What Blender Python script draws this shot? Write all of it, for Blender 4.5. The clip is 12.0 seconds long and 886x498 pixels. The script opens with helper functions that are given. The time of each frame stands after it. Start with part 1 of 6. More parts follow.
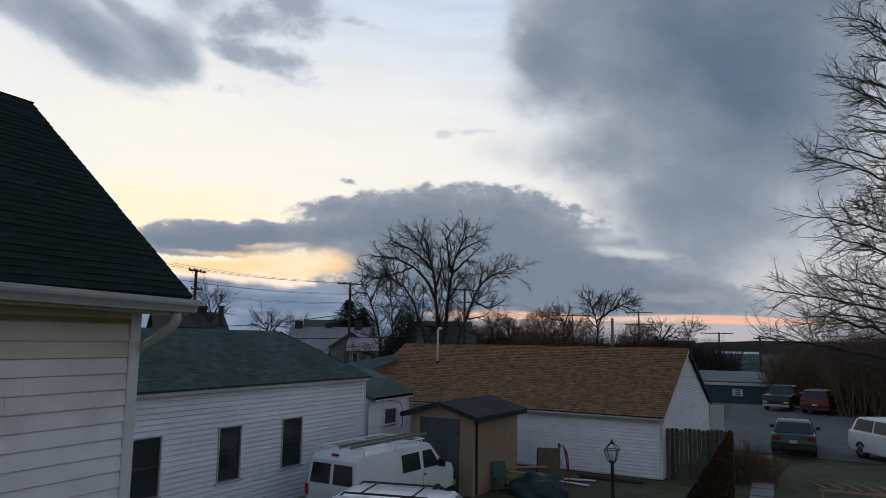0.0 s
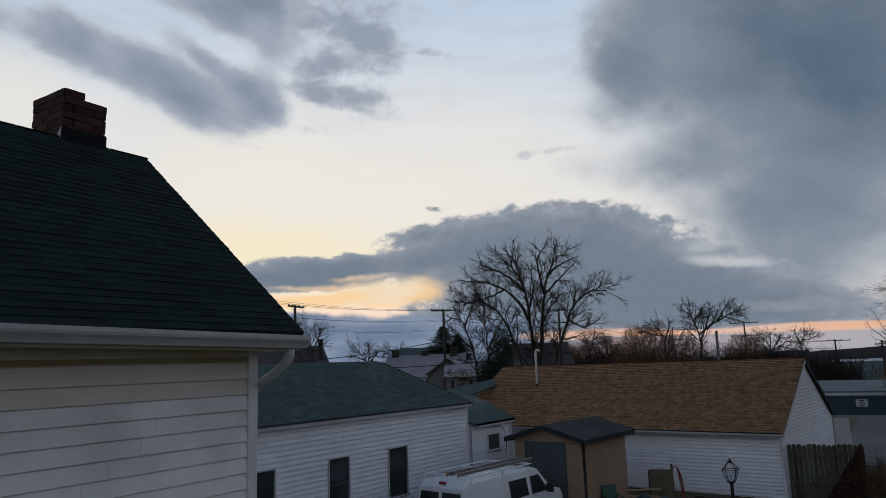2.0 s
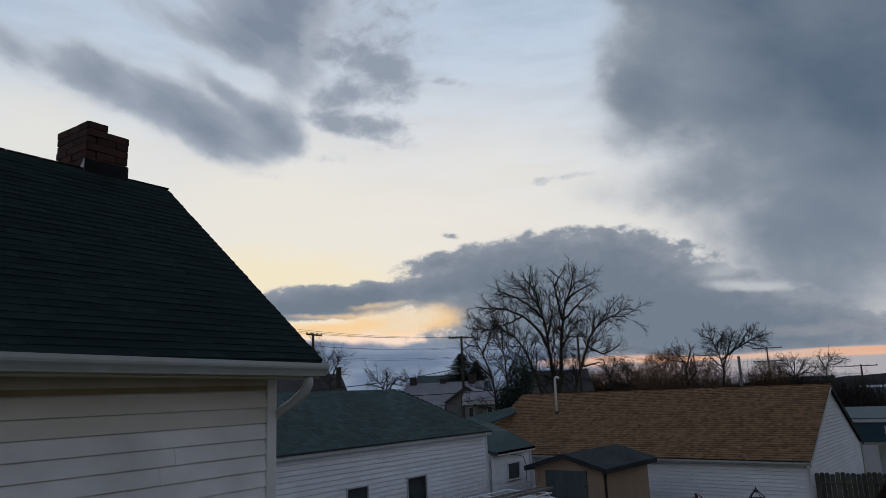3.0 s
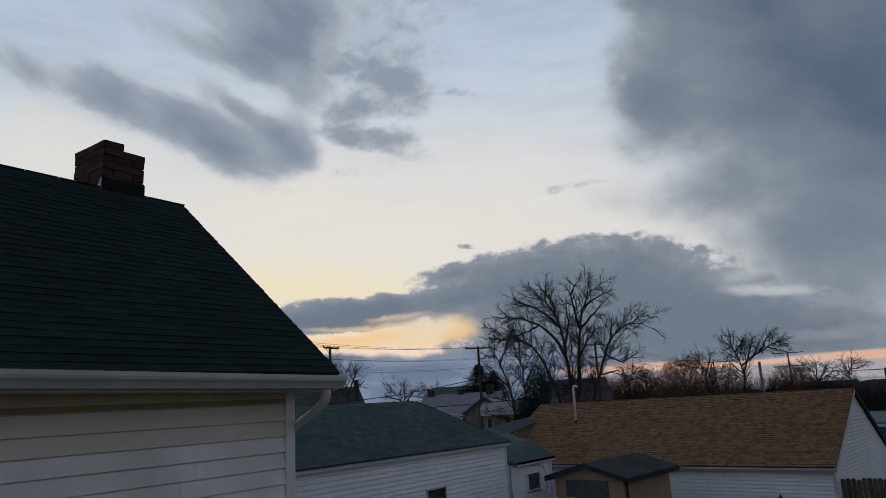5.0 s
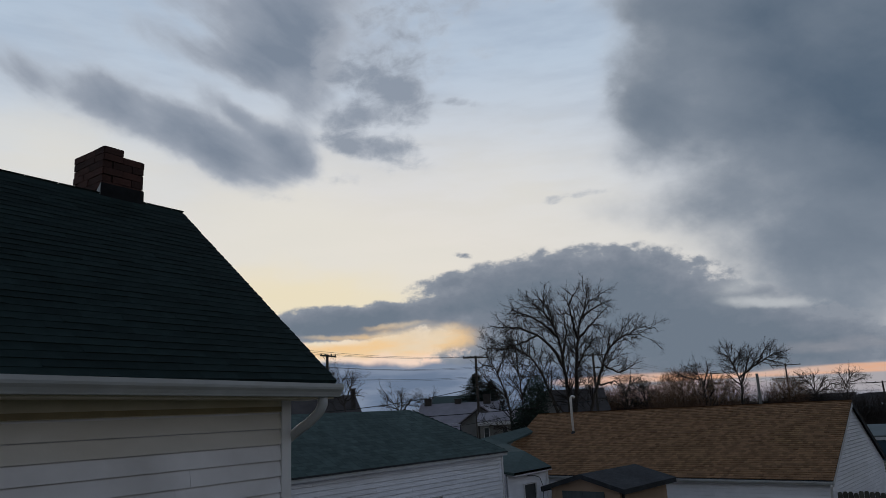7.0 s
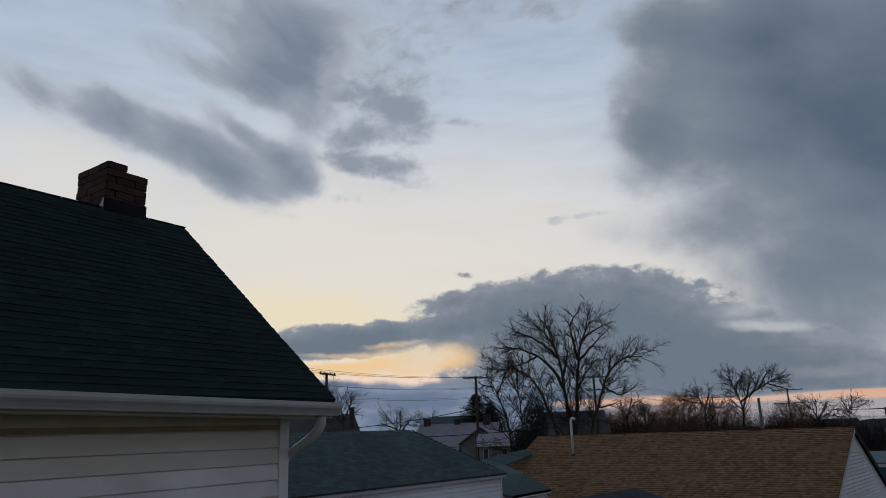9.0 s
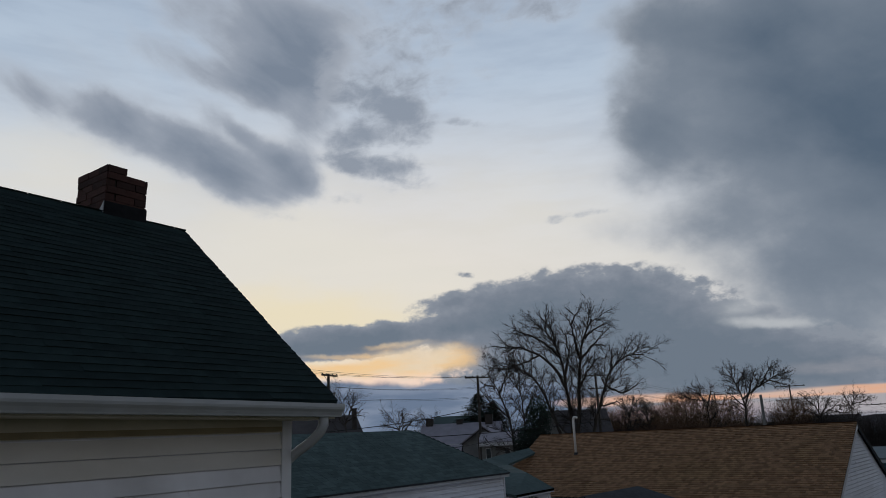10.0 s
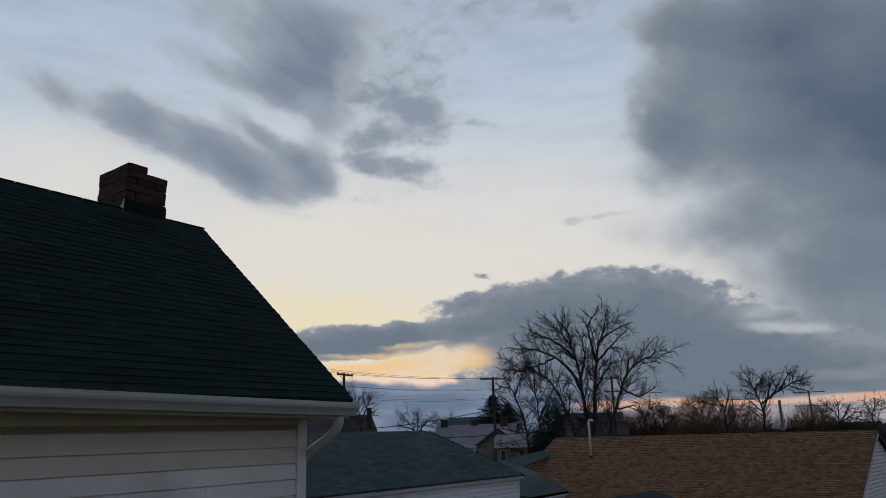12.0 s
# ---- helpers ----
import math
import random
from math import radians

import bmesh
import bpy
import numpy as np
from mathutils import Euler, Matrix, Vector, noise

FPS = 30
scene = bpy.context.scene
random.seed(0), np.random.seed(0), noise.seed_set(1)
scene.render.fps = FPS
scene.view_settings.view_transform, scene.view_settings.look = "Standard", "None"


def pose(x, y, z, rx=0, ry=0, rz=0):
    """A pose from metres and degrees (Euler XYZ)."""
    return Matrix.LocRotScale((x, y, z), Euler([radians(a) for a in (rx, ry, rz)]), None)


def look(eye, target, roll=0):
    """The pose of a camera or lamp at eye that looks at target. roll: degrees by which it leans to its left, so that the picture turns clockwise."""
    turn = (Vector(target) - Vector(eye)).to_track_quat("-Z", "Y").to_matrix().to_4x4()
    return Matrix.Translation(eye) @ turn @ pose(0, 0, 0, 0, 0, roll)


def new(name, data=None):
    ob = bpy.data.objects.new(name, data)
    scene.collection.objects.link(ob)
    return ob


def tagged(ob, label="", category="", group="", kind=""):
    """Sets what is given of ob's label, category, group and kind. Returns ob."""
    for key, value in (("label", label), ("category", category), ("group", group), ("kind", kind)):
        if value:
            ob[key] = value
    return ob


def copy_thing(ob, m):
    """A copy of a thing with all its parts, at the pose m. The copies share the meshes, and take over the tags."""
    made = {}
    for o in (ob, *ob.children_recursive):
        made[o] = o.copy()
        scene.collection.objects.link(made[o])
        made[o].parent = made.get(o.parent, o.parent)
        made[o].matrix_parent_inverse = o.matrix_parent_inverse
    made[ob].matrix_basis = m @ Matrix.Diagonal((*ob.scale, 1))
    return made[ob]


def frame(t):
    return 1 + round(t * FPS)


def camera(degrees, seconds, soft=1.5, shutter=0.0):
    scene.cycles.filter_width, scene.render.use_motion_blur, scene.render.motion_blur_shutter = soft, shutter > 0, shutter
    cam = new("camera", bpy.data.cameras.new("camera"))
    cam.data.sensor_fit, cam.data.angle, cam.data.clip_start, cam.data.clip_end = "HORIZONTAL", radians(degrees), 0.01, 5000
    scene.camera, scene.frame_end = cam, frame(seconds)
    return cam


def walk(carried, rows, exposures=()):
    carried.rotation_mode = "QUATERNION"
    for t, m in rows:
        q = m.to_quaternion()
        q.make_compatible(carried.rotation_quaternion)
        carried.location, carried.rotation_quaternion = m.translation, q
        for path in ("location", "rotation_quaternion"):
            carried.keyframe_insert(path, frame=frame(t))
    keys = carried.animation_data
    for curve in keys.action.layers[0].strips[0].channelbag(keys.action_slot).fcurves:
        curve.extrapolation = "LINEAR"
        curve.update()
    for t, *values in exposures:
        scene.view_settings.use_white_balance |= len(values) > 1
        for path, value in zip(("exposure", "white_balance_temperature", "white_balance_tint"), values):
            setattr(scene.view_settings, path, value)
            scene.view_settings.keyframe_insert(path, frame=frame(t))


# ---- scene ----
cam = camera(64.2, 12.0, soft=0.8)
PATH = [
    (0, (0.136, 0.02, 4.87), (-0.717, 1.811, 5.124), 0.8),
    (0.3, (0.16, -0.1, 4.885), (-0.765, 1.648, 5.186), -2.5),
    (0.5, (0.1, -0.078, 4.904), (-0.895, 1.63, 5.208), -2.3),
    (1, (0.024, -0.014, 4.887), (-1.005, 1.676, 5.178), -3.3),
    (1.5, (0.033, -0.025, 4.875), (-1.007, 1.657, 5.174), -2.9),
    (2, (0.032, -0.022, 4.881), (-1.033, 1.639, 5.204), -2.0),
    (2.5, (0.039, -0.039, 4.875), (-1.058, 1.598, 5.218), -1.9),
    (3, (0.026, -0.022, 4.878), (-1.07, 1.603, 5.278), -2.3),
    (3.5, (0.04, -0.032, 4.876), (-1.071, 1.573, 5.313), -2.3),
    (5.5, (0.021, -0.015, 4.87), (-1.104, 1.582, 5.299), -3.4),
    (6, (0.021, -0.014, 4.872), (-1.096, 1.589, 5.3), -3.1),
    (6.5, (0.025, -0.018, 4.873), (-1.091, 1.584, 5.311), -3.0),
    (7, (0.029, -0.023, 4.87), (-1.088, 1.572, 5.326), -2.8),
    (9, (0.021, -0.014, 4.874), (-1.09, 1.569, 5.383), -2.0),
    (9.5, (0.02, -0.016, 4.878), (-1.089, 1.567, 5.391), -2.3),
    (10, (0.022, -0.015, 4.873), (-1.09, 1.567, 5.382), -2.6),
    (10.5, (0.043, -0.03, 4.871), (-1.073, 1.549, 5.383), -2.4),
    (11, (0.043, -0.029, 4.874), (-1.078, 1.542, 5.396), -2.3),
    (11.5, (0.018, -0.011, 4.874), (-1.115, 1.552, 5.398), -2.0),
    (12, (0.02, -0.014, 4.869), (-1.129, 1.54, 5.382), -1.7),
]
walk(cam, [(t, look(eye, target, roll)) for t, eye, target, roll in PATH], exposures=((0.0, 0.32), (0.5, 0.2), (1.5, 0.12), (5.5, -0.02), (12.0, -0.06)))

# ---- sky, dusk after sunset with broken cloud ----
world = bpy.data.worlds.new("dusk_sky")
scene.world = world
world.use_nodes = True
WT = world.node_tree
WT.nodes.clear()


def wn(kind, **settings):
    n = WT.nodes.new(kind)
    for k, v in settings.items():
        setattr(n, k, v)
    return n


def wlink(a, b):
    WT.links.new(a, b)


def wmath(op, a, b=None, c=None, clamp=False):
    n = wn("ShaderNodeMath", operation=op, use_clamp=clamp)
    for i, v in enumerate((a, b, c)):
        if v is None:
            continue
        if isinstance(v, (int, float)):
            n.inputs[i].default_value = v
        else:
            wlink(v, n.inputs[i])
    return n.outputs[0]


def srgb(r, g, b, k=1.0):
    return tuple(k * (((v / 255 + 0.055) / 1.055) ** 2.4 if v > 10 else v / 3294) for v in (r, g, b)) + (1.0,)


coord = wn("ShaderNodeTexCoord")
way = wn("ShaderNodeSeparateXYZ")
wlink(coord.outputs["Generated"], way.inputs[0])
DX, DY, DZ = way.outputs
azimuth = wmath("MULTIPLY", wmath("ARCTAN2", DX, DY), 180 / math.pi)
elevation = wmath("MULTIPLY", wmath("ARCSINE", DZ), 180 / math.pi)


def sky_noise(scale, detail, stretch=(1, 1, 1.3), rough=0.55):
    m = wn("ShaderNodeMapping")
    m.inputs["Scale"].default_value = stretch
    wlink(coord.outputs["Generated"], m.inputs["Vector"])
    n = wn("ShaderNodeTexNoise")
    n.inputs["Scale"].default_value = scale
    n.inputs["Detail"].default_value = detail
    n.inputs["Roughness"].default_value = rough
    wlink(m.outputs[0], n.inputs["Vector"])
    return n


warp_a = sky_noise(7, 4)
warp_b = sky_noise(26, 5)
plain_az_el = wn("ShaderNodeCombineXYZ")
wlink(azimuth, plain_az_el.inputs[0])
wlink(elevation, plain_az_el.inputs[1])


def warped(big, small):
    def off(n, k):
        s = wn("ShaderNodeVectorMath", operation="SUBTRACT")
        wlink(n.outputs["Color"], s.inputs[0])
        s.inputs[1].default_value = (0.5, 0.5, 0.5)
        m = wn("ShaderNodeVectorMath", operation="MULTIPLY")
        wlink(s.outputs[0], m.inputs[0])
        m.inputs[1].default_value = (k, 0.6 * k, 0)
        return m.outputs[0]
    a = wn("ShaderNodeVectorMath", operation="ADD")
    wlink(off(warp_a, big), a.inputs[0])
    wlink(off(warp_b, small), a.inputs[1])
    b = wn("ShaderNodeVectorMath", operation="ADD")
    wlink(a.outputs[0], b.inputs[0])
    wlink(plain_az_el.outputs[0], b.inputs[1])
    return b.outputs[0]


def cloud(place, *banks):
    """The summed density of soft elliptic cloud banks at that warped place."""
    total = None
    for x, y, rx, ry, turn, weight in banks:
        m = wn("ShaderNodeMapping", vector_type="TEXTURE")
        m.inputs["Location"].default_value = (x, y, 0)
        m.inputs["Rotation"].default_value = (0, 0, radians(turn))
        m.inputs["Scale"].default_value = (rx, ry, 1)
        if total is None:
            wlink(place, m.inputs["Vector"])
        else:
            # chained through the sum so far (a billionth of a degree), which keeps the shader's stack short
            chain = wn("ShaderNodeVectorMath", operation="MULTIPLY_ADD")
            wlink(total, chain.inputs[0])
            chain.inputs[1].default_value = (1e-9, 1e-9, 0)
            wlink(place, chain.inputs[2])
            wlink(chain.outputs[0], m.inputs["Vector"])
        length = wn("ShaderNodeVectorMath", operation="LENGTH")
        wlink(m.outputs[0], length.inputs[0])
        r = wn("ShaderNodeMapRange", interpolation_type="SMOOTHSTEP")
        r.inputs["From Min"].default_value, r.inputs["From Max"].default_value = 1.7, 0.25
        r.inputs["To Min"].default_value, r.inputs["To Max"].default_value = 0, weight
        wlink(length.outputs["Value"], r.inputs["Value"])
        total = r.outputs[0] if total is None else wmath("ADD", total, r.outputs[0])
    return total


def blob(x, y, rx, ry, turn, weight):
    return (x, y, rx, ry, turn, weight)


def edge(density, low, high, rag=None, amount=0.0, top=1.0):
    if rag is not None:
        density = wmath("ADD", density, wmath("MULTIPLY", wmath("MULTIPLY", wmath("SUBTRACT", rag, 0.5), amount), edge(density, 0.0, 0.5)))
    r = wn("ShaderNodeMapRange", interpolation_type="SMOOTHSTEP")
    r.inputs["From Min"].default_value, r.inputs["From Max"].default_value = low, high
    r.inputs["To Min"].default_value, r.inputs["To Max"].default_value = 0, top
    wlink(density, r.inputs["Value"])
    return r.outputs[0]


def over(below, colour, mask):
    m = wn("ShaderNodeMix", data_type="RGBA")
    wlink(mask, m.inputs[0])
    for socket, v in ((m.inputs[6], below), (m.inputs[7], colour)):
        if isinstance(v, tuple):
            socket.default_value = v
        else:
            wlink(v, socket)
    return m.outputs[2]


fine = sky_noise(15, 7, (1, 1, 1.5), 0.6).outputs["Fac"]
streak = sky_noise(8, 6, (1, 1, 5)).outputs["Fac"]
puff = sky_noise(34, 6, (1, 1, 1.6), 0.62).outputs["Fac"]
soft_place = warped(6, 1.4)
torn_place = warped(1.0, 1.6)
bank_place = warped(2.0, 2.6)
flat_place = warped(2.0, 1.5)


def drift(turn, along, across, detail=7, rough=0.6):
    """Noise drawn out along a slanting direction of the sky, as wind-blown cloud is."""
    m = wn("ShaderNodeMapping", vector_type="TEXTURE")
    m.inputs["Rotation"].default_value = (0, 0, radians(turn))
    m.inputs["Scale"].default_value = (along, across, 1)
    wlink(plain_az_el.outputs[0], m.inputs["Vector"])
    n = wn("ShaderNodeTexNoise")
    n.inputs["Scale"].default_value, n.inputs["Detail"].default_value, n.inputs["Roughness"].default_value = 1.0, detail, rough
    n.inputs["Distortion"].default_value = 0.35
    wlink(m.outputs[0], n.inputs["Vector"])
    r = wn("ShaderNodeMapRange")
    r.inputs["From Min"].default_value, r.inputs["From Max"].default_value = 0.3, 0.7
    wlink(n.outputs["Fac"], r.inputs["Value"])
    return r.outputs[0]


def layer(below, density, low, high, grain, streaks, rag, fray, tones, top=1.0):
    """Lays a cloud over the sky: grain and rag break its mass up at two scales, and it darkens from thin rim to thick middle."""
    grains = wmath("ADD", wmath("MULTIPLY", wmath("SUBTRACT", grain, 0.5), streaks), wmath("MULTIPLY", wmath("SUBTRACT", rag, 0.5), fray))
    broken = wmath("ADD", density, wmath("MULTIPLY", grains, edge(density, 0.0, 0.45)))
    r = wn("ShaderNodeValToRGB")
    wlink(wmath("MULTIPLY", broken, 0.5), r.inputs[0])
    for i, (pos, c) in enumerate(tones):
        e = r.color_ramp.elements[i] if i < 2 else r.color_ramp.elements.new(pos)
        e.position, e.color = pos, c
    return over(below, r.outputs[0], edge(broken, low, high, None, 0, top))


# clear dusk sky: a physical sky with the sun just under the horizon, tinted by height
ramp = wn("ShaderNodeValToRGB")
wlink(wmath("MULTIPLY_ADD", elevation, 1 / 60, 0.1), ramp.inputs[0])
ramp.color_ramp.elements[0].position, ramp.color_ramp.elements[0].color = 0.1, srgb(128, 138, 154)
ramp.color_ramp.elements[1].position, ramp.color_ramp.elements[1].color = 0.95, srgb(118, 138, 168)
for pos, c in ((0.28, srgb(206, 208, 210)), (0.42, srgb(198, 206, 216)), (0.56, srgb(178, 194, 212))):
    e = ramp.color_ramp.elements.new(pos)
    e.color = c
physical = wn("ShaderNodeTexSky", sky_type="NISHITA", sun_disc=False)
physical.sun_elevation, physical.sun_rotation = radians(1.0), radians(-40)
physical.air_density, physical.dust_density = 1.0, 1.5
lit = wn("ShaderNodeMix", data_type="RGBA", blend_type="ADD")
lit.inputs[0].default_value = 0.04
wlink(ramp.outputs[0], lit.inputs[6])
wlink(physical.outputs[0], lit.inputs[7])
veil = wn("ShaderNodeMix", data_type="RGBA", blend_type="MULTIPLY")
wlink(edge(streak, 0.35, 0.7), veil.inputs[0])
wlink(lit.outputs[2], veil.inputs[6])
veil.inputs[7].default_value = (0.88, 0.89, 0.91, 1)
sky = veil.outputs[2]

# the afterglow round the sunken sun
glow = cloud(soft_place, blob(-69.3, 19.6, 9.2, 3.5, 4, 0.7), blob(-49.2, 9.7, 18.4, 7.5, -8, 1.0), blob(-36.3, 15.3, 24.6, 7.3, -17, 0.6), blob(-24.7, 19.1, 12, 7.2, -35, 0.35))
sky = over(sky, srgb(229, 225, 215), edge(glow, 0.1, 1.3, streak, 0.6, 0.9))
warm = cloud(soft_place, blob(-49, 8.2, 10, 3.2, -4, 1.0), blob(-40, 10.5, 9, 2.0, -6, 0.4))
sky = over(sky, srgb(238, 225, 192), edge(warm, 0.1, 1.2, streak, 0.5, 0.85))

# the broad grey-blue bank
bank = cloud(bank_place, blob(-1.6, 24.8, 7.9, 7.2, -55, 0.95), blob(-7.2, 23.6, 6.1, 5.4, -45, 0.5), blob(-12.4, 25.1, 6.1, 5.4, 76, 0.5), blob(-16.2, 26.3, 5.4, 3.9, 65, 0.48),
    blob(-11.5, 30.7, 6.6, 3.1, -14, 0.38), blob(-17.0, 30.6, 4.2, 1.8, -11, 0.32), blob(-18.1, 22.5, 3.6, 1.7, 15, 0.2), blob(-4.6, 16.9, 6.4, 4.8, -1, 0.5),
    blob(-13.7, 19.4, 5.9, 3, -10, 0.45), blob(-17.2, 15.1, 6.0, 1.8, -1, 0.33), blob(-9.0, 13.2, 6.8, 3.3, -2, 0.55), blob(-19.9, 19.0, 2.7, 1.1, -7, 0.2),
    blob(4.3, 21.1, 8.5, 6, 84, 0.6), blob(1.1, 11.4, 6.7, 5.9, -10, 0.6), blob(-1.6, 35.4, 11.8, 5.1, -21, 0.8), blob(-6.9, 7.6, 6.4, 3.6, -0, 0.65),
    blob(-11.0, 4.7, 6.7, 1.6, -1, 0.4))
sky = layer(sky, bank, 0.03, 0.85, drift(-32, 12, 6, 5, 0.5), 0.35, fine, 0.35, ((0.04, srgb(192, 196, 203)), (0.22, srgb(158, 165, 175)), (0.48, srgb(122, 133, 147)), (0.85, srgb(86, 102, 120))))

# high torn streaks
high = cloud(torn_place, blob(-69.1, 25.3, 3.3, 1.4, 0, 0.45), blob(-63.9, 24.2, 3.9, 1.5, -5, 0.9), blob(-58.9, 23.1, 4.4, 1.9, -13, 1), blob(-54.4, 21.7, 3.9, 2.1, -19, 1),
    blob(-50.7, 20.1, 3.6, 2, -14, 1), blob(-47.0, 19.6, 2.1, 1.3, 2, 0.6), blob(-57.1, 28.6, 3.9, 1.1, -14, 0.4), blob(-52.4, 27.2, 3.4, 1.3, -22, 0.65),
    blob(-53.2, 24.6, 2.7, 0.8, -27, 0.65), blob(-50.4, 23.0, 2.7, 0.9, -30, 0.9), blob(-47.3, 21.1, 2.3, 1.4, -25, 0.9), blob(-54.6, 32.9, 4.8, 2.6, -24, 0.55),
    blob(-49.6, 30.6, 4.5, 3.4, -25, 0.9), blob(-46.2, 33.3, 4.3, 2.6, -16, 0.6), blob(-46.9, 27.8, 3.7, 3.2, 9, 0.85), blob(-45.9, 24.3, 2.6, 2, 24, 0.65),
    blob(-43.7, 31.3, 5.5, 3.8, -7, 0.5), blob(-50.5, 28.0, 2.3, 1.7, -13, 0.5), blob(-57.7, 30.9, 7.0, 3.3, -12, 0.25), blob(-61.8, 27.5, 6.6, 2, -8, 0.25))
sky = layer(sky, high, 0.03, 1.12, drift(-29, 9, 3.4, 5, 0.55), 0.7, fine, 0.6, ((0.05, srgb(198, 202, 209)), (0.3, srgb(172, 179, 190)), (0.58, srgb(148, 157, 171)), (1.0, srgb(120, 132, 149))), 0.96)
puffs = cloud(torn_place, blob(-40.7, 25.1, 5.9, 4.9, 2, 0.4), blob(-35.6, 28.3, 4.6, 3.9, -0, 0.22),
    blob(-42.0, 24.0, 2.8, 1.1, 9, 0.95), blob(-40.8, 21.6, 3.9, 0.9, -3, 0.95), blob(-38.0, 25.8, 2.2, 0.76, -10, 0.8), blob(-41.7, 26.8, 3.7, 1.2, -8, 0.7),
    blob(-37.5, 24.2, 1.6, 0.99, -9, 0.7), blob(-38.4, 20.6, 2.7, 1.2, -10, 0.5), blob(-43.7, 21.9, 1.9, 0.9, 1, 0.5), blob(-40.2, 28.8, 4.5, 2.6, -14, 0.5),
    blob(-44.6, 18.9, 3.3, 0.54, 1, 0.35), blob(-49.3, 17.5, 2.5, 0.49, -3, 0.4), blob(-36.4, 33.0, 6.8, 2.5, -1, 0.55), blob(-29.1, 33.6, 6.2, 1.5, -5, 0.5),
    blob(-24.1, 32.7, 3.7, 1.3, 8, 0.5), blob(-32.3, 24.7, 1.7, 0.36, -6, 0.6), blob(-30.5, 28.5, 1.1, 0.56, -4, 0.5), blob(-23.3, 16.8, 2.3, 0.31, 2, 0.6),
    blob(-25.7, 16.4, 0.8, 0.36, -5, 0.6))
sky = layer(sky, puffs, 0.1, 1.4, drift(8, 2.4, 1.5, 6, 0.6), 0.9, puff, 0.9, ((0.05, srgb(200, 204, 211)), (0.35, srgb(170, 177, 188)), (0.8, srgb(136, 146, 161))), 0.9)

# the low central bank
low_bank = cloud(flat_place, blob(-45.1, 7.5, 3.4, 1.1, -4, 0.9), blob(-41.0, 7.7, 3.0, 1.1, 3, 0.8), blob(-46.8, 6.8, 2.0, 0.71, -1, 0.7),
    blob(-25.6, 8.8, 7.1, 3.1, 1, 1.0), blob(-18.2, 8.9, 7.1, 2.6, -14, 1.0), blob(-30.1, 9.3, 5.0, 2.0, 9, 0.9), blob(-35.6, 10.1, 2.8, 0.9, 5, 0.7),
    blob(-11.8, 5.1, 7.5, 2.5, -10, 0.8), blob(-43.9, 7.5, 5.4, 1.2, 7, 0.9), blob(-36.6, 8.1, 4.1, 0.9, 8, 0.8), blob(-22.4, 5.1, 12.8, 3.0, -4, 1.0),
    blob(-9.1, 3.1, 9.3, 1.4, -4, 0.55), blob(-15.5, 3.8, 11.9, 1.9, -4, 0.9), blob(-29.2, 3.3, 6.2, 1.8, -3, 0.8), blob(-33.6, 12.5, 1.2, 0.3, -3, 0.5))
sky = layer(sky, low_bank, 0.22, 0.72, drift(4, 6, 2.2, 6, 0.55), 0.5, puff, 1.8, ((0.1, srgb(170, 172, 178)), (0.28, srgb(142, 149, 160)), (0.6, srgb(123, 132, 145)), (1.0, srgb(110, 122, 136))))

# bands near the horizon
blue_low = cloud(flat_place, blob(-43.0, 0.4, 16.0, 1.7, 0, 1.0), blob(-39.9, 2.2, 10.6, 1.7, -1, 1.1), blob(-50.3, 3.4, 8.4, 1.1, 1, 0.9), blob(-29.7, 2.2, 7.9, 1.5, -3, 0.9))
sky = over(sky, over(srgb(106, 122, 146), srgb(128, 141, 162), edge(streak, 0.4, 0.65)), edge(blue_low, 0.2, 0.8, streak, 0.3))
orange = cloud(flat_place, blob(-38.0, 5.9, 4.1, 1.1, 2, 1.0), blob(-42.1, 5.3, 4.5, 0.6, 1, 0.7), blob(-34.4, 6.1, 1.8, 0.9, -3, 0.5), blob(-45.6, 5.4, 2.6, 0.5, -1, 0.7),
    blob(-39.4, 7.2, 2.3, 0.2, 3, 0.5), blob(-43.9, 6.4, 2.7, 0.2, 1, 0.6))
sky = over(sky, over(srgb(242, 203, 150), srgb(233, 212, 182), edge(streak, 0.36, 0.64)), edge(orange, 0.0, 1.3, puff, 0.8, 0.95))
pale_low = cloud(flat_place, blob(-5.9, 1.0, 6.0, 1.0, -3, 0.9), blob(-0.2, 0.8, 4.7, 1.1, -4, 0.9), blob(-6.2, 3.5, 4.1, 0.5, -2, 0.5))
sky = over(sky, srgb(172, 168, 172), edge(pale_low, 0.1, 1.0, streak, 0.8, 0.8))
peach = cloud(plain_az_el.outputs[0], blob(-19.8, 2.0, 4.0, 0.35, -1, 1.0), blob(-15.0, 1.8, 3.1, 0.2, -0, 0.7), blob(-6.5, 1.8, 4.8, 0.3, -1, 1.0), blob(-10.8, 1.7, 3.3, 0.2, -0, 0.6),
    blob(-24.1, 1.9, 2.6, 0.35, -3, 0.9), blob(-1.6, 1.7, 4.9, 0.3, -2, 0.8))
sky = over(sky, over(srgb(236, 172, 130), srgb(222, 186, 166), edge(streak, 0.4, 0.62)), edge(peach, 0.1, 1.0, puff, 0.5, 0.82))
gap = cloud(flat_place, blob(-10.2, 7.0, 2.8, 0.45, -5, 0.95), blob(-12.3, 8.4, 1.7, 0.66, 6, 0.5), blob(-12.6, 10.0, 1.8, 0.42, -19, 0.3), blob(-11.4, 7.8, 4.2, 1.6, -5, 0.2))
sky = over(sky, srgb(188, 192, 196), edge(gap, 0.0, 1.3, puff, 0.9, 0.9))

